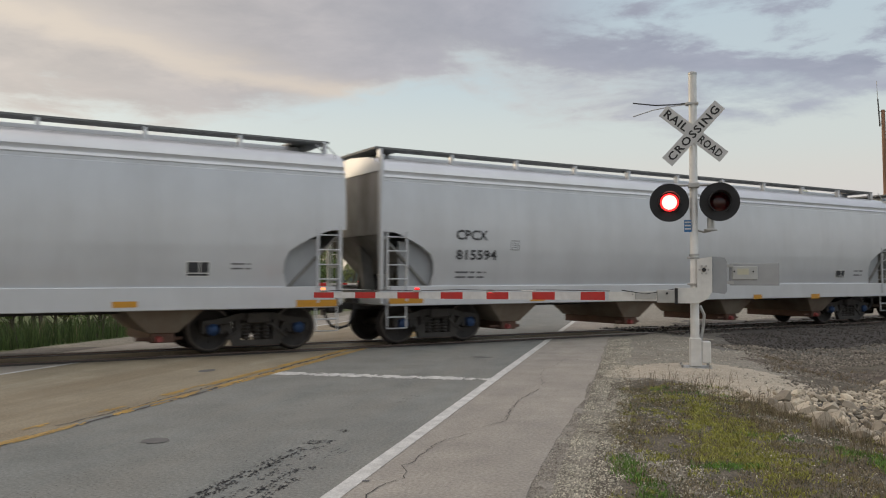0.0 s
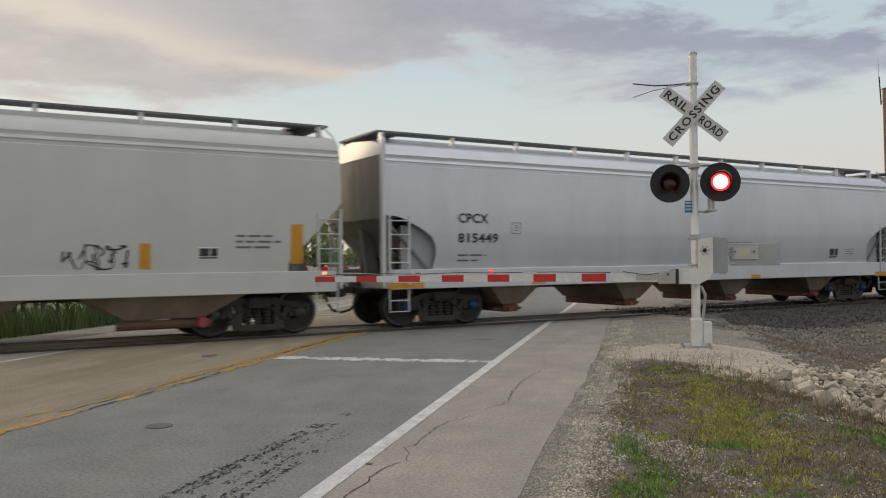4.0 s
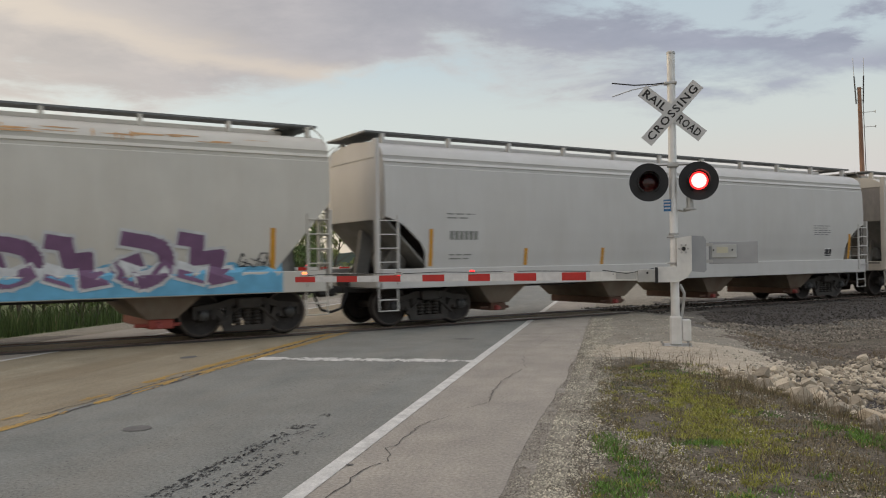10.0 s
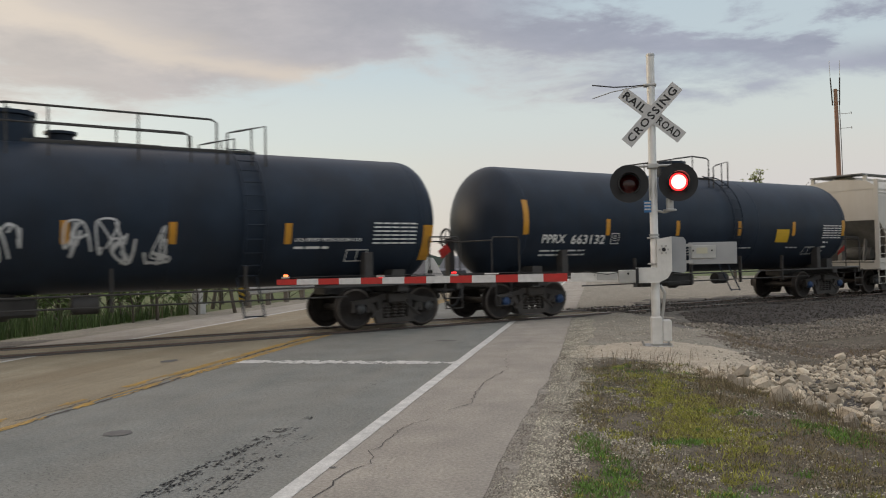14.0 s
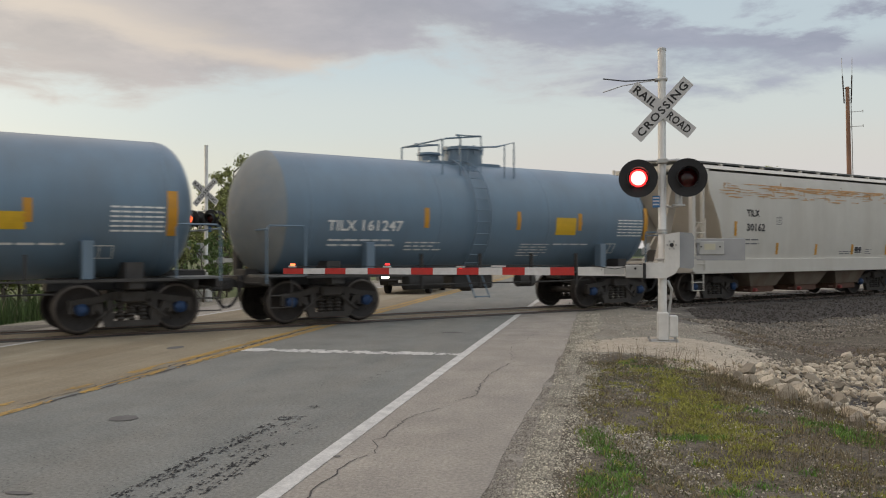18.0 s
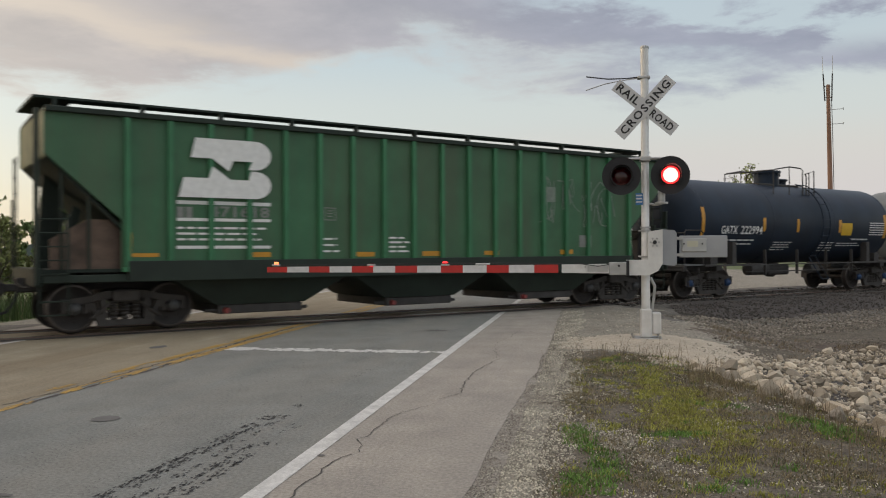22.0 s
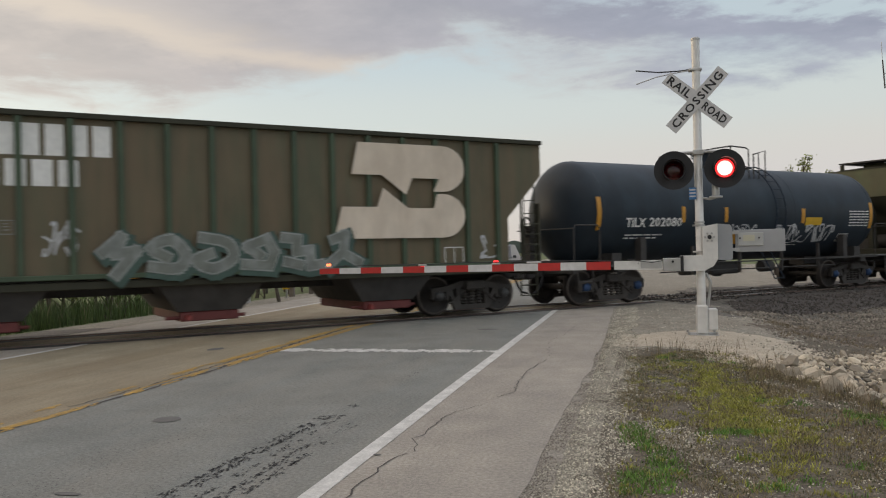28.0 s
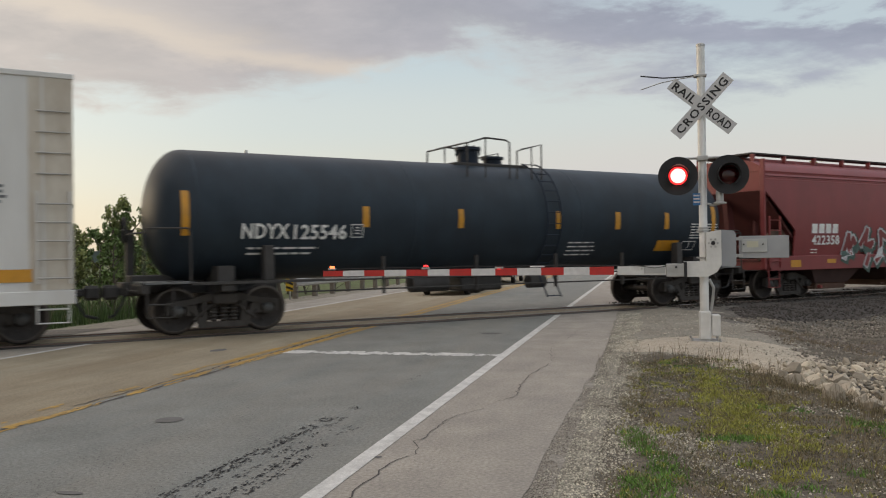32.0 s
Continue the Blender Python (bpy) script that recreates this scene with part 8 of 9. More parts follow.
for i, (x, y, r) in enumerate(placed):
    m = pose(x, y, ground_z(x, y) + r * .42, rnd.uniform(-30, 30), rnd.uniform(-30, 30), rnd.uniform(0, 360)) @ Matrix.Scale(r, 4)
    if i < 290:
        part("rock", kinds[i % 12], None, riprap, at=m)
    else:
        k = low_kinds[i % 9]
        rest.add([m @ v.co for v in k.vertices], [tuple(p.vertices) for p in k.polygons])
tagged(part("rubble", rest, M_RUBBLE, riprap), kind="stuff")


def scatter_stones(name, n, place, size, material, label, category, seed, sink=.3):
    rnd = random.Random(seed)
    g = Geo()
    made = 0
    while made < n:
        q = place(rnd)
        if q is None:
            continue
        x, y = q
        r = size(rnd, x, y)
        z = ground_z(x, y) + r * (.5 - sink)
        a = rnd.uniform(0, 6.28)
        c, s = math.cos(a) * r, math.sin(a) * r
        k, j = rnd.uniform(.6, 1), rnd.uniform(.5, .9)
        g.add([(x + c, y + s, z), (x - s * k, y + c * k, z + r * .1), (x - c, y - s, z - r * .1), (x + s * k, y - c * k, z), (x + c * .2, y + s * .2, z + r * j), (x - s * .2, y, z - r * .6)],
              [(0, 1, 4), (1, 2, 4), (2, 3, 4), (3, 0, 4), (1, 0, 5), (2, 1, 5), (3, 2, 5), (0, 3, 5)])
        made += 1
    me = g.mesh(name, material)
    tagged(new(name, me), label, category, kind="stuff")


def island_tint(m, spread_):
    """Each joined piece gets its own tone."""
    n, l = m.node_tree.nodes, m.node_tree.links
    b = n["Principled BSDF"]
    src = b.inputs["Base Color"].links[0].from_socket
    geo = n.new("ShaderNodeNewGeometry")
    r = ramp(n, [(0, [1 - spread_] * 3), (1, [1 + spread_ * .6] * 3)], "LINEAR")
    l.new(geo.outputs["Random Per Island"], r.inputs[0])
    mx = n.new("ShaderNodeMixRGB"); mx.blend_type = "MULTIPLY"; mx.inputs[0].default_value = 1
    l.new(src, mx.inputs[1]); l.new(r.outputs[0], mx.inputs[2]); l.new(mx.outputs[0], b.inputs["Base Color"])


for m_, s_ in ((M_PEBBLE, .7), (M_RUBBLE, .6), (M_BSTONE, .6), (M_DSTONE, .6), (M_DRY, .75), (M_GREENG, .5), (M_LIME, .4)):
    island_tint(m_, s_)


def verge(rnd):
    y = 4.2 + 17 * rnd.random() ** 1.6
    x = rnd.uniform(-.86, -.10) + .16 * noise.noise((3.0, y * .8, 0))
    keep = .75 if x > -.60 else .16
    return (x, y) if rnd.random() < keep + .8 * noise.noise((x * 3, y * 2.2, 4)) else None


scatter_stones("gravel", 18000, verge, lambda r, x, y: r.uniform(.004, .012) * (1 if x > -.6 else .7), M_PEBBLE, "loose pale gravel along the road edge", "gravel", 3)


def patchy(rnd):
    x, y = rnd.uniform(-.2, 3.4), rnd.uniform(4.6, 13.4)
    bare = .95 * math.exp(-((x - .15 - .28 * (7.2 - y)) / .24) ** 2 - ((y - 6.8) / 1.1) ** 2) + .8 * math.exp(-((x - .05) / .3) ** 2 - ((y - 11.1) / .35) ** 2) + .6 * math.exp(-((x - 1.45) / .3) ** 2 - ((y - 9.7) / .9) ** 2)
    return (x, y) if bare + .55 * noise.noise((x * 2.2, y * 1.8, 7)) + .4 * noise.noise((x * 7, y * 6, 7)) > .30 - .35 * (rnd.random() < .3) else None


scatter_stones("grit", 12000, patchy, lambda r, x, y: r.uniform(.004, .012), M_PEBBLE, "grit showing between the grass", "gravel", 4)


def bank(rnd):
    s, n = 15 + 34 * rnd.random() ** 1.4, -12.9 + 2.6 * rnd.random()
    p = TD * s + TN * n
    return (p.x, p.y) if p.x > 1.6 and p.y > 11.8 else None


def track_shoulder(rnd):
    s, n = 15.5 + 34 * rnd.random() ** 1.4, -15.1 + 2.3 * rnd.random()
    p = TD * s + TN * n
    return (p.x, p.y) if p.x > 2.2 else None


scatter_stones("dark_ballast", 6000, track_shoulder, lambda r, x, y: r.uniform(.018, .042), M_DSTONE, "dark ballast along the track, toned for train shadow", "ballast", 55, .2)
scatter_stones("ballast", 13000, bank, lambda r, x, y: r.uniform(.014, .038) * (1.5 if r.random() < .12 else 1), M_BSTONE, "grey ballast beside the track", "ballast", 5, .2)


def track_bed(rnd):
    s, n = 16.8 + 40 * rnd.random() ** 1.5, CENTRE + rnd.uniform(-1.6, 1.5)
    p = TD * s + TN * n
    return p.x, p.y


scatter_stones("track_ballast", 3000, track_bed, lambda r, x, y: r.uniform(.03, .055), M_DSTONE, "dark ballast between the ties", "ballast", 6, .2)


def pad_grit(rnd):
    a, r = rnd.uniform(0, 6.28), rnd.random() ** .5
    return 1.2 + 2.3 * r * math.cos(a), 16.2 + 4.6 * r * math.sin(a)


scatter_stones("fines", 900, pad_grit, lambda r, x, y: r.uniform(.008, .022), M_PEBBLE, "scattered stone round the signal base", "gravel", 8, .25)


def blades(name, n, place, height, material, label, seed, width=.006, lean=.5):
    rnd = random.Random(seed)
    g = Geo()
    made = 0
    while made < n:
        q = place(rnd)
        if q is None:
            continue
        cx, cy = q
        for _ in range(rnd.randrange(4, 9)):
            x, y = cx + rnd.gauss(0, .035), cy + rnd.gauss(0, .035)
            h = height(rnd, x, y)
            a = rnd.uniform(0, 6.28)
            b = rnd.uniform(0, 6.28)
            d = rnd.uniform(.1, lean) * h
            z = ground_z(x, y) - .01
            wx, wy = math.cos(a) * width * rnd.uniform(.6, 1.4), math.sin(a) * width
            mx, my = x + math.cos(b) * d * .35, y + math.sin(b) * d * .35
            g.add([(x - wx, y - wy, z), (x + wx, y + wy, z), (mx + wx * .7, my + wy * .7, z + h * .6), (mx - wx * .7, my - wy * .7, z + h * .6), (x + math.cos(b) * d, y + math.sin(b) * d, z + h)],
                  [(0, 1, 2, 3), (3, 2, 4)])
            made += 1
    me = bpy.data.meshes.new(name)
    me.from_pydata(g.v, [], g.f)
    me.materials.append(material)
    tagged(new(name, me), label, "grass", kind="stuff")


def verge_area(rnd):
    x, y = rnd.uniform(-.25, 3.6), rnd.uniform(4.4, 13.0)
    lim = 12.2 - .35 * abs(x - .9)
    if y > lim or x > 1.55 + .36 * (11.2 - y) or x < -.2 + .2 * noise.noise((1, y, 3)):
        return None
    return x, y


def dry_spot(rnd):
    q = verge_area(rnd)
    if q and noise.noise((q[0] * 2.2, q[1] * 1.7, 2)) + .7 * noise.noise((q[0] * 7, q[1] * 6, 2)) > -.05:
        return q


def spots(x, y, rows):
    """The sum of soft round patches: (x, y, half width, half depth, strength)."""
    return sum(k * math.exp(-((x - a) / c) ** 2 - ((y - b) / d) ** 2) for a, b, c, d, k in rows)


LIME = ((.80, 10.2, .22, .6, .8), (.78, 9.1, .26, .7, .9), (.90, 8.4, .30, .6, 1.0), (.86, 7.65, .30, .45, 1.0), (1.10, 7.5, .22, .35, .8), (1.15, 8.9, .18, .4, .5),
        (1.18, 6.9, .26, .35, .9), (.92, 6.2, .24, .4, .8), (.20, 7.45, .10, .25, .8), (.45, 10.9, .4, .3, .5), (.55, 7.6, .15, .5, .5), (.35, 9.8, .4, .4, .3))
LUSH = ((-.10, 7.1, .10, .28, 1.2), (.0, 6.7, .11, .3, 1.3), (.12, 6.2, .13, .28, 1.3), (.19, 5.85, .12, .25, 1.1), (-.10, 5.65, .16, .22, 1.2), (-.02, 5.3, .2, .2, .9), (.62, 7.0, .20, .14, .9),
        (.84, 7.03, .20, .14, .9), (1.4, 8.4, .25, .3, .6), (1.92, 7.85, .20, .28, 1.1), (2.12, 7.45, .22, .25, 1.3), (.86, 5.7, .22, .3, .7), (1.36, 6.1, .15, .2, .5), (.5, 11.4, .35, .25, .45), (1.0, 8.62, .05, .10, 1.0))


def lime_spot(rnd):
    q = verge_area(rnd)
    return q if q and spots(*q, LIME) * .75 + .7 * noise.noise((q[0] * 5, q[1] * 4, 5)) + 1.0 * noise.noise((q[0] * 13, q[1] * 10, 6)) > .54 else None


def green_spot(rnd):
    q = verge_area(rnd)
    return q if q and spots(*q, LUSH) * .8 + .45 * noise.noise((q[0] * 5, q[1] * 4, 8)) + .8 * noise.noise((q[0] * 12, q[1] * 9, 8)) > .60 else None


blades("dry_grass", 46000, dry_spot, lambda r, x, y: r.uniform(.012, .05) * (1.7 if x > 1.2 and y > 8.5 else 1), M_DRY, "short dry brown grass on the verge", 21, .0026, 1.6)
blades("weed_clumps", 18000, lime_spot, lambda r, x, y: r.uniform(.012, .05), M_LIME, "yellow-green weeds on the verge", 22, .0048, 1.1)
blades("green_grass", 6000, green_spot, lambda r, x, y: r.uniform(.012, .055), M_GREENG, "fresh green grass tufts on the verge", 23, .0045, 1.0)


def stalk_spot(rnd):
    t = rnd.random()
    x, y = 1.05 + 1.3 * t + rnd.gauss(0, .2), 11.2 - 4.0 * t + rnd.gauss(0, .3)
    if rnd.random() < .12:
        x, y = 1.9 + rnd.gauss(0, .3), 6.2 + rnd.gauss(0, .5)
    elif rnd.random() < .2:
        x, y = .5 + rnd.gauss(0, .5), 12.0 + rnd.gauss(0, .25)
    return x, y


blades("dry_stalks", 800, stalk_spot, lambda r, x, y: r.uniform(.07, .30), M_STALK, "tall dead weed stalks along the rocks", 24, .0026, .6)


def edge_crumbs(rnd):
    y = 4.2 + 12 * rnd.random() ** 1.5
    x = float(np.interp(y, [4, 13, 20], [-.80, -.62, -.67])) + rnd.gauss(.05, .11)
    return (x, y) if noise.noise((x * 3, y * 1.7, 21)) > -.25 else None


scatter_stones("edge_crumbs", 9000, edge_crumbs, lambda r, x, y: r.uniform(.003, .008), M_BSTONE, "dark crumbled asphalt and dirt along the shoulder edge", "gravel", 35, .3)


# ---- wear of the road ----
def crack(pts, w=.018, seed=1):
    g = Geo()
    rnd = random.Random(seed)
    fine_ = []
    for (a, b), (c, d) in zip(pts, pts[1:]):
        n = max(2, int(math.hypot(c - a, d - b) / .09))
        for i in range(n):
            t = i / n
            fine_.append((a + (c - a) * t + rnd.gauss(0, .016), b + (d - b) * t + rnd.gauss(0, .016)))
    o = []
    for i, (x, y) in enumerate(fine_):
        k = w * rnd.uniform(.3, 1)
        o.append([(x - k / 2, y, .0045), (x + k / 2, y + k * .3, .0045)])
    for a, b in zip(o, o[1:]):
        g.add([a[0], a[1], b[1], b[0]], [(0, 1, 2, 3)])
    return g


cracks = thing("pavement_cracks", "thin dark branching cracks in the shoulder asphalt", "cracks")
tagged(cracks, kind="structure")
for i, pts in enumerate(([(-1.28, 16.4), (-1.37, 14.5), (-1.51, 13.9), (-1.43, 12.6), (-1.26, 11.6)],
                         [(-1.26, 11.6), (-1.43, 10.48), (-1.44, 9.55), (-1.37, 8.79), (-1.46, 8.50), (-1.58, 8.31)],
                         [(-1.61, 8.02), (-1.75, 7.65), (-1.82, 7.34), (-1.81, 6.79), (-1.83, 6.43), (-1.74, 6.12), (-1.78, 6.01)],
                         [(-1.78, 6.01), (-1.89, 5.68), (-1.86, 5.48), (-1.87, 5.26), (-1.84, 4.95), (-1.90, 4.6)],
                         [(-1.82, 6.86), (-1.67, 6.84), (-1.38, 6.89), (-1.14, 6.90)], [(-1.74, 5.89), (-1.68, 5.97), (-1.54, 5.95), (-1.26, 5.93)])):
    part("crack", crack(pts, (.008, .014, .011, .014, .006, .006)[i], i), M_CRACK, cracks)
for i, (sx_, sy_, a_, b_) in enumerate(((-4.43, 6.95, .13, .13), (-6.9, 12.3, .12, .2), (-3.72, 4.66, .10, .035), (-2.9, 15.6, .22, .10), (-2.0, 5.95, .03, .025))):
    ring_ = [(sx_ + a_ * math.cos(k * .3142) * (1 + .25 * noise.noise((k * .9, i * 3.0, 0))), sy_ + b_ * math.sin(k * .3142) * (1 + .25 * noise.noise((k * .9, i * 5.0, 2))), .0058) for k in range(20)]
    part("oil_stain", Geo().add(ring_, [tuple(range(20))]), mat("oil_stained_asphalt", (.12, .115, .11), .85, var=.25, scale=9, dirt=((.18, .175, .17), .5, 6, (1, 1, 1))), cracks)
# the open seam along the centre line
part("crack", crack([(-5.76, 3.0), (-5.73, 5.0), (-5.71, 6.9), (-5.69, 8.2), (-5.66, 9.9), (-5.77, 11.8), (-5.86, 13.0), (-5.9, 16.0)], .075, 9), M_CRACK, cracks)
part("crack", crack([(-5.86, 7.4), (-5.84, 9.0), (-5.87, 10.6), (-5.84, 12.4)], .03, 12), M_CRACK, cracks)


def flecks(name, n, place, seed, label, size=1.0):
    rnd = random.Random(seed)
    g = Geo()
    made = 0
    while made < n:
        q = place(rnd)
        if q is None:
            continue
        x, y = q
        a, b = rnd.uniform(.004, .012) * size, rnd.uniform(.006, .018) * size
        g.add([(x - a, y - b, .0046), (x + a * .4, y - b * 1.2, .0046), (x + a, y + b * .3, .0046), (x - a * .2, y + b, .0046)], [(0, 1, 2, 3)])
        made += 1
    tagged(new(name, g.mesh(name, M_FLECK)), label, "pavement wear", kind="stuff")


def wheel_track(rnd):
    row = rnd.choice((0, 0, 1, 1, 2, 3, 4))
    y = 4.4 + (2.95 if row < 3 else 1.9) * rnd.random()
    if noise.noise((row * 5.1, y * 3.2, 3)) < -.22:
        return None
    x = (-2.99, -2.91, -2.81, -2.67, -2.55)[row] - .03 * (7.2 - y) * (row < 2) + rnd.gauss(0, .022)
    return x, y


flecks("tar_flecks", 900, wheel_track, 31, "rows of dark tar flecks in the wheel track")


def lane_specks(rnd):
    x, y = rnd.uniform(-5.4, -2.3), 4.4 + 8 * rnd.random() ** 1.5
    track = math.exp(-((x + 4.05 - .03 * (y - 6)) / .35) ** 2) + .6 * math.exp(-((x + 3.1) / .3) ** 2)
    return (x, y) if track * rnd.random() + .5 * noise.noise((x * 3, y * .9, 1)) > .42 else None


flecks("lane_specks", 1100, lane_specks, 32, "scattered dark specks in the lane", .5)


def dash_specks(rnd):
    t = rnd.random()
    if rnd.random() < .5:
        return -2.86 + .10 * t + rnd.gauss(0, .03), 9.5 + 1.1 * round(t * 4) / 4 + rnd.gauss(0, .04)
    return (-2.60 + rnd.gauss(0, .06), 6.85 + rnd.gauss(0, .13)) if rnd.random() < .5 else (-2.88 + rnd.gauss(0, .03), 7.85 + rnd.gauss(0, .05))


flecks("chip_marks", 70, dash_specks, 34, "short chipped marks in the lane")


def pothole_specks(rnd):
    if rnd.random() < .25:
        return -4.95 + rnd.gauss(0, .16), 14.9 + rnd.gauss(0, .12)
    return -2.92 + rnd.gauss(0, .22), 15.6 + rnd.gauss(0, .14)


flecks("patch_specks", 90, pothole_specks, 33, "worn dark patch before the crossing")

# thin litter of twigs and dead leaves in the verge
def litter_spot(rnd):
    q = verge_area(rnd)
    return q if q and noise.noise((q[0] * 2.1, q[1] * 1.7, 12)) > -.1 else None


def weedy_spot(rnd):
    q = verge_area(rnd)
    return q if q and .6 * noise.noise((q[0] * 1.5, q[1] * 1.2, 31)) + .8 * noise.noise((q[0] * 6, q[1] * 5, 32)) + .5 * (q[1] > 9.5) > .12 else None


M_LITTER = mat("grey_dead_litter", (0.20, 0.165, 0.12), 0.95, var=.4, scale=5)
island_tint(M_LITTER, .6)
blades("dead_litter", 24000, litter_spot, lambda r, x, y: r.uniform(.006, .022), M_LITTER, "flattened grey grass litter on the verge", 27, .008, 3.5)
blades("dark_weeds", 17000, weedy_spot, lambda r, x, y: r.uniform(.008, .035), mat("dull_green_weeds", (0.085, 0.10, 0.035), .85, var=.4, scale=5), "dull green weeds on the verge", 28, .0038, 1.2)


def right_weeds(rnd):
    x, y = rnd.uniform(2.4, 8), rnd.uniform(13.2, 18)
    return (x, y) if noise.noise((x * .9, y * .9, 14)) > .05 and x * TN.x + y * TN.y > -14.6 else None


blades("bank_weeds", 4200, right_weeds, lambda r, x, y: r.uniform(.02, .11), M_STALK, "dead brown weeds below the track bank", 29, .005, 1.8)


def low_bank(rnd):
    x, y = rnd.uniform(2.2, 10), rnd.uniform(12.8, 18.5)
    return (x, y) if x * TN.x + y * TN.y > -14.8 and noise.noise((x * .8, y * .8, 15)) > -.2 else None


scatter_stones("bank_rubble", 5500, low_bank, lambda r, x, y: r.uniform(.010, .034), M_BSTONE, "broken stone strewn below the track bank", "gravel", 17, .3)

# ---- beyond the track ----
M_TRUNK = mat("sapling_bark", (0.10, 0.085, 0.065), 0.9, var=.3, scale=12, bump=.4)
M_LEAF = mat("young_leaves", (0.225, 0.25, 0.08), 0.7, var=.35, scale=3)
M_LEAF2 = mat("bush_leaves", (0.12, 0.18, 0.05), 0.7, var=.35, scale=3)
M_REED = mat("tall_marsh_grass", (0.085, 0.135, 0.042), 0.85, var=.4, scale=2)
M_REEDRY = mat("dead_reeds", (0.22, 0.19, 0.12), 0.9, var=.3, scale=2)
for m_ in (M_LEAF, M_LEAF2, M_REED, M_REEDRY):
    island_tint(m_, .5)


def tree(name, x, y, h, spread_, leaves, seed, leaf_mat, label, first=.15, leaf=.05):
    rnd = random.Random(seed)
    t = thing(name, label, "tree" if name != "bush" else "bush", m=pose(x, y, ground_z(x, y) - .03))
    trunk, tips = Geo(), []
    top = Vector((rnd.uniform(-.1, .1) * h, rnd.uniform(-.1, .1) * h, h * .8))
    stem = [Vector((0, 0, 0)), top * .35 + Vector((rnd.uniform(-.05, .05), 0, 0)) * h, top * .7, top]
    trunk.tube(stem, [h * .017, h * .013, h * .008, h * .003], 7)
    for i in range(16):
        k = first + (1 - first) * (i + rnd.random()) / 16
        p = stem[0].lerp(stem[3], k)
        a = rnd.uniform(0, 6.28)
        L = spread_ * (1.1 - .6 * k) * rnd.uniform(.6, 1.1)
        d = Vector((math.cos(a), math.sin(a), rnd.uniform(.5, 1.3))).normalized()
        q = p + d * L * .55
        r = q + (d + Vector((0, 0, .5))).normalized() * L * .5
        trunk.tube([p, q, r], [h * .006, h * .004, h * .0015], 5)
        tips += [(q, r)]
        for _ in range(4):
            s = q.lerp(r, rnd.uniform(0, .8))
            e2 = s + Vector((rnd.gauss(0, 1), rnd.gauss(0, 1), abs(rnd.gauss(.5, .6)))).normalized() * L * rnd.uniform(.25, .5)
            trunk.tube([s, e2], [h * .002, h * .001], 4)
            tips.append((s, e2))
    part("trunk", trunk, M_TRUNK, t)
    g = Geo()
    for _ in range(leaves):
        a, b = tips[rnd.randrange(len(tips))]
        p = a.lerp(b, rnd.uniform(.1, 1.05)) + Vector((rnd.gauss(0, .04), rnd.gauss(0, .04), rnd.gauss(0, .04))) * h * .3
        u_ = Vector((rnd.gauss(0, 1), rnd.gauss(0, 1), rnd.gauss(0, 1))).normalized()
        v_ = u_.orthogonal().normalized()
        s = leaf * rnd.uniform(.6, 1.4)
        g.add([p - u_ * s, p + v_ * s * .5, p + u_ * s, p - v_ * s * .5], [(0, 1, 2, 3)])
    tagged(part("crown", g, leaf_mat, t, "sparse leafy crown"), kind="stuff")
    return t


def at_bearing(deg, dist):
    a = radians(deg)
    return -math.sin(a) * dist, math.cos(a) * dist


for i, (b, d, h, sp, nl, kind_) in enumerate(((39.3, 26, 3.9, 1.2, 900, 0), (43, 27, 3.4, 1.1, 700, 0), (36, 25, 2.7, 1.1, 1500, 1), (33, 28, 3.4, 1.1, 1100, 0), (30, 26, 3.2, 1.2, 1500, 0), (27.5, 28, 2.2, 1.1, 1500, 1),
                                             (25, 27.5, 3.9, 1.2, 1700, 0), (46, 30, 3.6, 1.3, 900, 0), (26.5, 36, 5.2, 1.7, 2600, 0), (28.6, 37, 4.6, 1.6, 2400, 0), (24.3, 38, 5.0, 1.7, 2600, 0), (30.2, 35, 4.2, 1.5, 2000, 0), (26.0, 33, 2.4, 1.6, 2200, 1), (28.6, 33, 2.2, 1.5, 2200, 1), (41, 24, 1.9, 1.1, 1500, 1), (40.8, 24.5, 4.3, 1.3, 2600, 0), (42.2, 26, 4.6, 1.4, 2600, 0), (25.9, 40, 7.2, 2.3, 5000, 0), (27.0, 42, 5.8, 2.0, 3600, 0), (22.5, 44, 5.6, 2.0, 4200, 0), (20.6, 50, 6.0, 2.2, 4200, 0), (24.6, 41, 4.4, 1.9, 3600, 1), (21.4, 47, 4.6, 2.2, 3800, 1), (21.6, 40, 2.6, 1.7, 2600, 1), (19.4, 58, 5.6, 2.2, 3000, 0), (23.4, 40, 3.0, 1.6, 2400, 1), (35, 27, 2.3, 1.2, 1400, 1), (31.5, 25.5, 1.9, 1.1, 1400, 1))):
    x, y = at_bearing(b, d)
    tree("bush" if kind_ else "sapling", x, y, h, sp, nl, 60 + i, M_LEAF2 if kind_ else M_LEAF,
         "low dense green bush beyond the track" if kind_ else "thin young tree with sparse spring leaves beyond the track", .02 if kind_ else .2, .055)
trnd = random.Random(77)
for i in range(16):
    x, y = at_bearing(31.0 + i * .98 + trnd.uniform(-.3, .3), trnd.uniform(27, 35))
    tree("sapling", x, y, trnd.uniform(2.9, 4.6), 1.4, 2300, 120 + i, M_LEAF if i % 3 else M_LEAF2, "thin young tree in the thicket beyond the track", .08, .06)
for i, (b, d, h) in enumerate(((-10.7, 58, 8.3), (-12.0, 61, 7.4), (-9.0, 60, 7.2))):
    x, y = at_bearing(b, d)
    tree("tree", x, y, h, 2.3, 650, 90 + i, M_LEAF, "young tree with thin spring foliage behind the track", .3, .10)


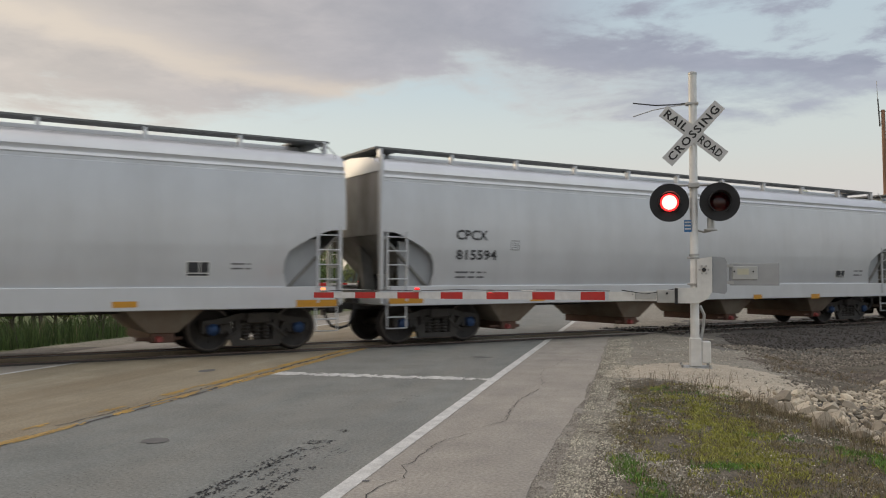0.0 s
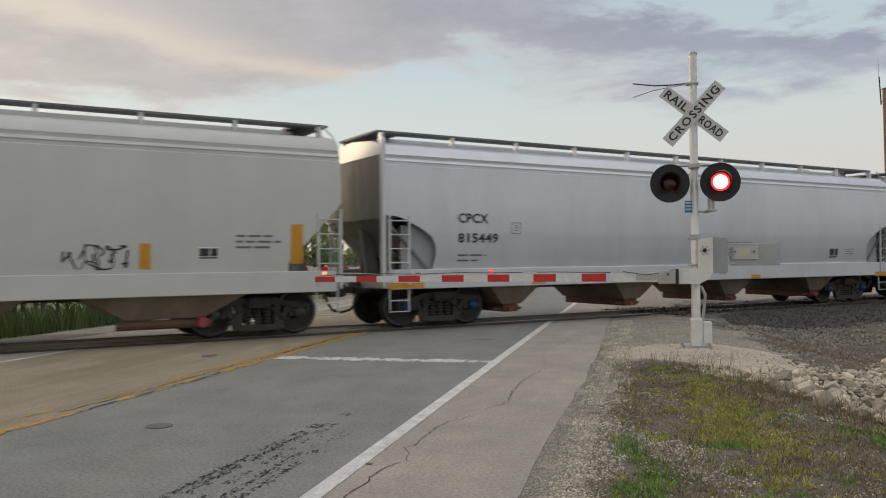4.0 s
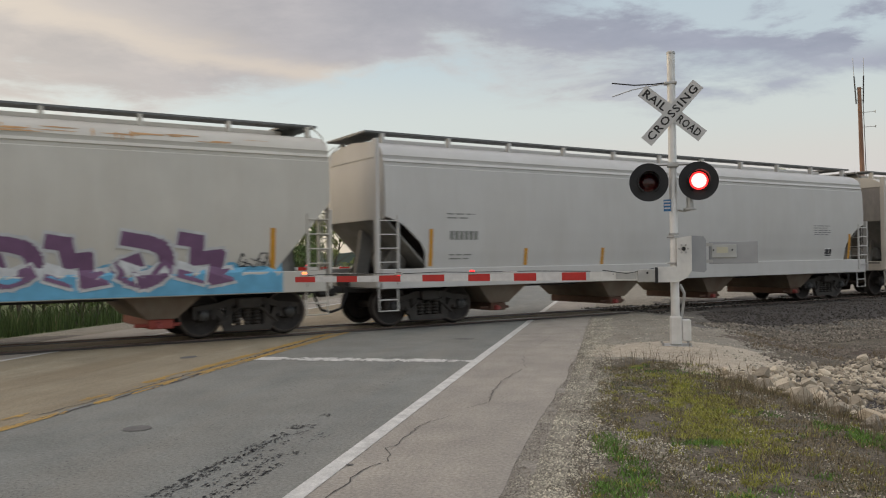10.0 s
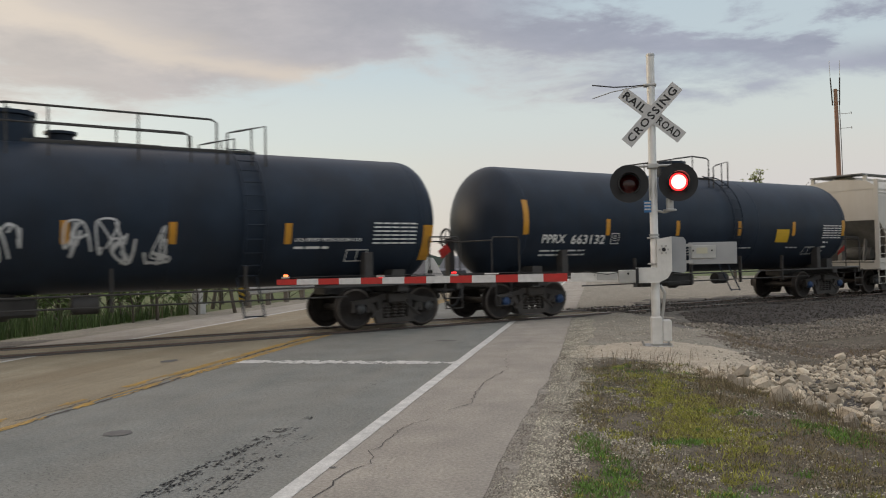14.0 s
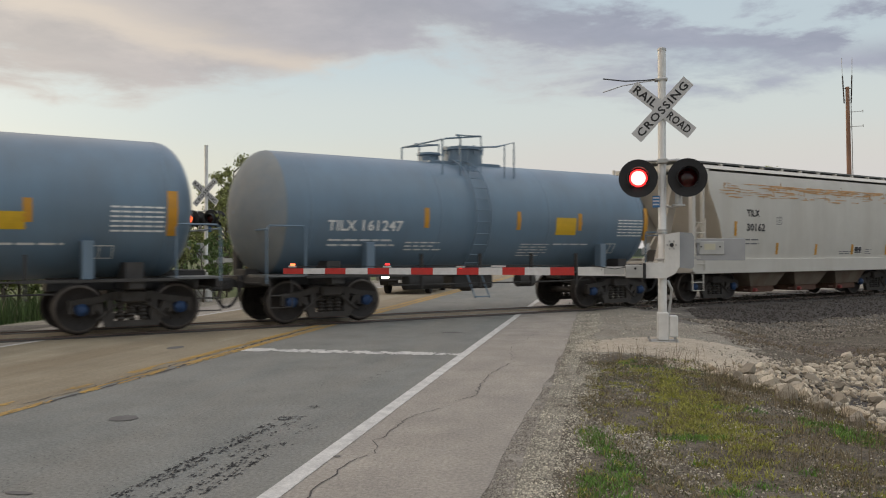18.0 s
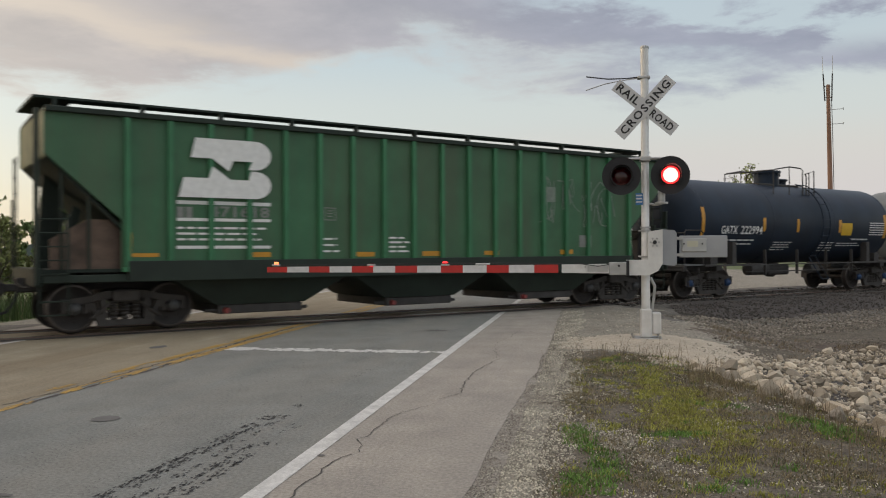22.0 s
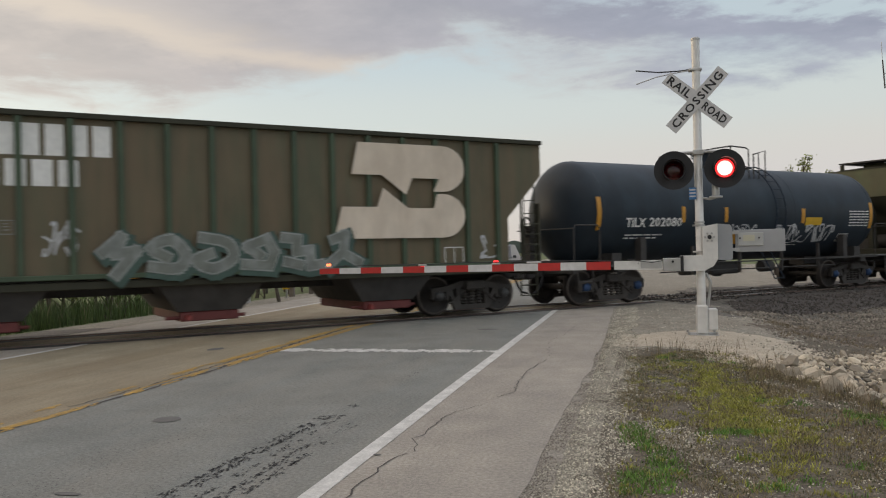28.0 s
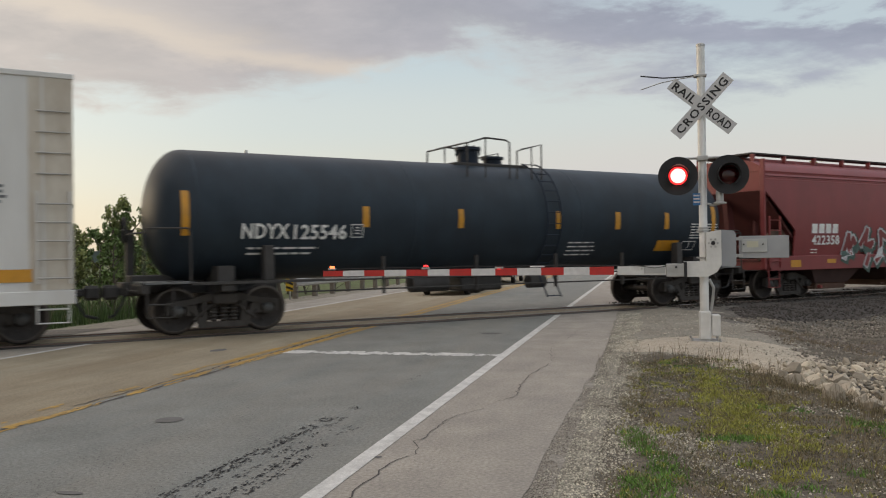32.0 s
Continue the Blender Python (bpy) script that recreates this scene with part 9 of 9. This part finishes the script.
def reed_spot(rnd):
    s, n = rnd.uniform(-28, 9.5), -21.3 - 9 * rnd.random() ** 1.5
    p = TD * s + TN * n
    return (p.x, p.y) if p.x < -13.6 else None


blades("marsh_grass", 26000, reed_spot, lambda r, x, y: r.uniform(.25, .78), M_REED, "tall green marsh grass beyond the track", 41, .011, .5)
blades("dead_reeds", 2600, reed_spot, lambda r, x, y: r.uniform(.3, .9), M_REEDRY, "dead reeds among the marsh grass", 42, .009, .4)

# guard rail along the far road
gr = thing("guard_rail", "weathered steel guard rail on wooden posts", "guard rail")
M_POST = mat("grey_wood_post", (0.20, 0.175, 0.145), 0.9, var=.25, scale=8, bump=.4)
prof = [(0, .30), (.05, .34), (.05, .42), (0, .46), (.05, .50), (.05, .58), (0, .62)]
part("rail_beam", Geo().loft([[(-12.75 + a, y, z + .1) for a, z in prof] + [(-12.76 + a, y, z + .1) for a, z in reversed(prof)] for y in (28.5, 40, 60, 95)]), M_GALV, gr, "corrugated steel beam")
for i in range(26):
    part("rail_post", Geo().box(-12.98, -12.79, 28.7 + i * 1.9, 28.85 + i * 1.9, -.4, .78, .01), M_POST, gr)
hz = thing("hazard_marker", "yellow and black striped hazard marker on a post", "road sign", m=pose(-12.8, 28.1, 0))
part("marker_post", Geo().box(-.03, .03, -.02, .02, -.35, 1.0), M_GALV, hz)
plate_ = part("marker_plate", Geo().box(-.15, .15, -.035, -.022, .25, 1.05), mat("hazard_yellow", (.55, .36, .02), .5, var=.1), hz)
for i in range(4):
    z = .30 + i * .19
    part("marker_stripe", Geo().plate([(-.14, z + .16), (-.14, z + .07), (.14, z - .02), (.14, z + .07)], -.0385, -.036), M_INK, plate_)
wp = thing("concrete_bollard", "squat white concrete marker post", "bollard", m=pose(-13.2, 25.4, -.3))
part("post_body", Geo().box(-.22, .22, -.2, .2, 0, .62, .03), mat("white_concrete", (.55, .54, .51), .8, var=.1, scale=5), wp)
part("post_cap", Geo().box(-.14, .14, -.13, .13, .62, .95, .03), mat("white_concrete", (.55, .54, .51)), wp)

# the signal for the other direction, turned round, with lamps to both sides
far_signal, lit_far = signal(pose(-14.83, 28.72, 0.06, 0, 0, 180), "crossing_signal", True, True, "aluminium crossing signal mast with lowered gate across the opposite lane")
FLASH += lit_far
for sx in (-1, 1):
    d, lit, rest_ = lamp_unit(far_signal, sx * .405, 2.795, -.40, far=True)
    d.matrix_basis = pose(0, 0, 0, 0, 0, 180)
    FLASH.append((lit, rest_, sx < 0))



# waiting vehicles on the far side
M_CARK = mat("black_car_paint", (0.012, 0.012, 0.014), 0.22, .3, var=.1)
M_CARG = mat("dark_silver_car_paint", (0.05, 0.055, 0.062), 0.28, .4, var=.1)
M_GLASS = mat("dark_window_glass", (0.02, 0.022, 0.025), 0.08, var=.05)
M_TYRE = mat("tyre_rubber", (0.02, 0.02, 0.02), 0.85, var=.2)
M_HEAD = mat("lit_headlamp", (.9, .88, .8), .3, emit=(1.0, .95, .82), power=5.0)


def vehicle(x, y, paint_, label, high=.0):
    v = thing("car", label, "car", "waiting vehicles", m=pose(x, y, 0))
    W, rows = .92, []
    # front faces -y; sections from front to back: (y, bottom, shoulder, top, half width at top)
    for yy, zb_, zs_, zt_, wt in ((-.05, .42, .62, .80, .70), (.0, .34, .72, .92 + high, .80), (.5, .30, .80, 1.0 + high, .84), (1.25, .30, .85, 1.06 + high, .84), (1.9, .30, .95, 1.52 + high, .70), (2.6, .30, .95, 1.68 + high, .66), (3.9, .30, .95, 1.66 + high, .64), (4.5, .32, .95, 1.45 + high, .62), (4.65, .45, .85, 1.0, .7)):
        rows.append([(-W + .04, yy, zb_), (-W, yy, zs_), (-wt, yy, zt_), (wt, yy, zt_), (W, yy, zs_), (W - .04, yy, zb_)])
    body = part("car_body", Geo().loft(rows), paint_, v, "", True)
    part("windscreen", Geo().add([(-.74, 1.33, 1.10 + high), (.74, 1.33, 1.10 + high), (.62, 1.88, 1.50 + high), (-.62, 1.88, 1.50 + high)], [(0, 1, 2, 3)]), M_GLASS, v)
    part("grille", Geo().box(-.42, .42, -.09, -.03, .55, .80, .015), M_INK, v)
    part("lower_grille", Geo().box(-.55, .55, -.08, -.02, .36, .48, .01), M_INK, v)
    part("bumper", Geo().box(-.88, .88, -.13, .02, .46, .56, .03), paint_, v)
    part("number_plate", Geo().box(-.15, .15, -.145, -.132, .44, .54), M_DECALW, v, "pale blank plate")
    for sx in (-1, 1):
        part("headlight", Geo().box(*sorted((sx * .52, sx * .82)), -.10, .03, .60, .70, .02), M_HEAD, v, "lit headlight")
        part("mirror", Geo().box(*sorted((sx * .90, sx * 1.08)), 1.35, 1.47, 1.08, 1.22, .02), paint_, v)
        for yy in (.85, 3.65):
            wh = part("wheel", Geo().turn([(sx * .70, .20), (sx * .72, .35), (sx * .88, .35), (sx * .90, .31), (sx * .90, .2)], "x", 20, (0, yy, .35)), M_TYRE, v, "", True)
            part("rim", Geo().turn([(sx * .885, .21), (sx * .91, .19), (sx * .905, .03)], "x", 14, (0, yy, .35)), M_GALV, wh)
    return v


vehicle(-7.35, 29.6, M_CARK, "black SUV waiting with its headlights on", .02)
vehicle(-7.45, 41.5, M_CARG, "dark pickup waiting behind the first car", .12)

# wooden antenna pole
px, py = at_bearing(-15.45, 56)
ap = thing("antenna_pole", "tall weathered wooden pole with whip antennas", "utility pole", m=pose(px, py, -.5, 0, -.9, 0))
part("pole", Geo().turn([(0, .165), (6, .145), (12.2, .11)], "z", 14), mat("reddish_wood_pole", (.26, .15, .10), .85, var=.25, scale=3, bump=.3, stretch=(1, 1, .15)), ap, "", True)
for sx in (-1, 1):
    part("antenna_mount", Geo().tube([(sx * .2, 0, 11.2), (sx * .27, 0, 12.9)], .04, 8).tube([(0, 0, 11.4), (sx * .22, 0, 11.4)], .02).tube([(0, 0, 12.1), (sx * .25, 0, 12.1)], .02), M_UNDER, ap)
    part("whip_antenna", Geo().tube([(sx * .275, 0, 12.9), (sx * .30, 0, 14.0)], .016, 6), M_GALV, ap, "thin whip antenna")
for z in (10.65, 9.75):
    part("side_antenna", Geo().tube([(.10, 0, z), (.85, 0, z + .02)], .018, 6).tube([(.85, 0, z - .05), (.85, 0, z + .10)], .025, 6), M_GALV, ap, "short side antenna")
part("cable", Geo().tube([(.19, 0, 11.5), (.21, 0, 9), (.22, 0, 4)], .02, 6), M_UNDER, ap)

# far tree line and low buildings on the horizon
M_FAR = mat("hazy_far_trees", (0.10, 0.125, 0.115), 0.95, var=.25, scale=.05)
for k, (r0, hgt, seed) in enumerate(((330, 5.5, 1), (420, 8.0, 2))):
    g = Geo()
    prev = None
    for i in range(0, 361):
        a = radians(-110 + 220 * i / 360)
        hh = hgt * (.55 + .5 * noise.noise((i * .11, seed * 7, 0)) + .25 * noise.noise((i * .6, seed * 9, 0)))
        p = (math.sin(a) * r0, math.cos(a) * r0)
        ring = [(p[0], p[1], -1), (p[0], p[1], max(.8, hh)), (p[0] * 1.03, p[1] * 1.03, max(.8, hh)), (p[0] * 1.03, p[1] * 1.03, -1)]
        if prev:
            o = len(g.v)
            g.v += prev + ring
            g.f += [(o, o + 1, o + 5, o + 4), (o + 1, o + 2, o + 6, o + 5), (o + 2, o + 3, o + 7, o + 6)]
        prev = ring
    tagged(new("backdrop_far_trees", g.mesh("backdrop_far_trees", M_FAR)), "hazy line of distant trees on the horizon", "tree line", kind="structure")


# ---- what moves ----
SPEED = 9.86
FLASH_HALF, FLASH_FROM = 0.5955, 0.387


def lit_at(t, first):
    k = math.floor((t - FLASH_FROM) / FLASH_HALF) % 2      # 0: the second lamp is lit
    return (k == 1) == first


def motions():
    times = [0.0, 1 / 30] + [float(t) for t in range(2, 31, 4)] + [32 - 1 / 30, 32.0]
    for car, u in CARS:
        walk(car, [(t, track_pose(u + SPEED * t, .03)) for t in times])
    for row in FLASH:
        ob, (x, y, z), first = row[:3]
        up = len(row) > 3
        dark = pose(x, y, z - .05) if up else pose(x, y, z)
        lit = pose(x, y, z) if up else pose(x, y - .06, z)
        rows, f, state = [(0.0, lit if lit_at(0, first) else dark)], 1, lit_at(0, first)
        for k in range(1, 32 * 30 + 1):
            now = lit_at(k / 30 + 1e-4, first)
            if now != state:
                if rows[-1][0] < (k - 1) / 30 - 1e-6:
                    rows.append(((k - 1) / 30, lit if state else dark))
                rows.append((k / 30, lit if now else dark))
                state = now
        if rows[-1][0] < 32:
            rows.append((32.0, lit if state else dark))
        walk(ob, rows)
    for ws, u, x, dx in AXLES:
        # the wheels turn while the car is near the crossing
        t0 = max(0.0, (-6.0 - u - x) / SPEED)
        t1 = min(32.0, (32.0 - u - x) / SPEED)
        if t1 <= t0:
            continue
        k0, k1 = math.ceil(t0 * 15), math.floor(t1 * 15)
        step = math.degrees(SPEED / 15 / WHEEL_R)
        at = lambda k: pose(dx, 0, WHEEL_R + .03, 0, (k - k0) * step, 0)
        rows = ([(0.0, at(k0))] if k0 > 0 else []) + [(k / 15, at(k)) for k in range(k0, k1 + 1)] + ([(32.0, at(k1))] if k1 < 480 else [])
        walk(ws, rows)


motions()
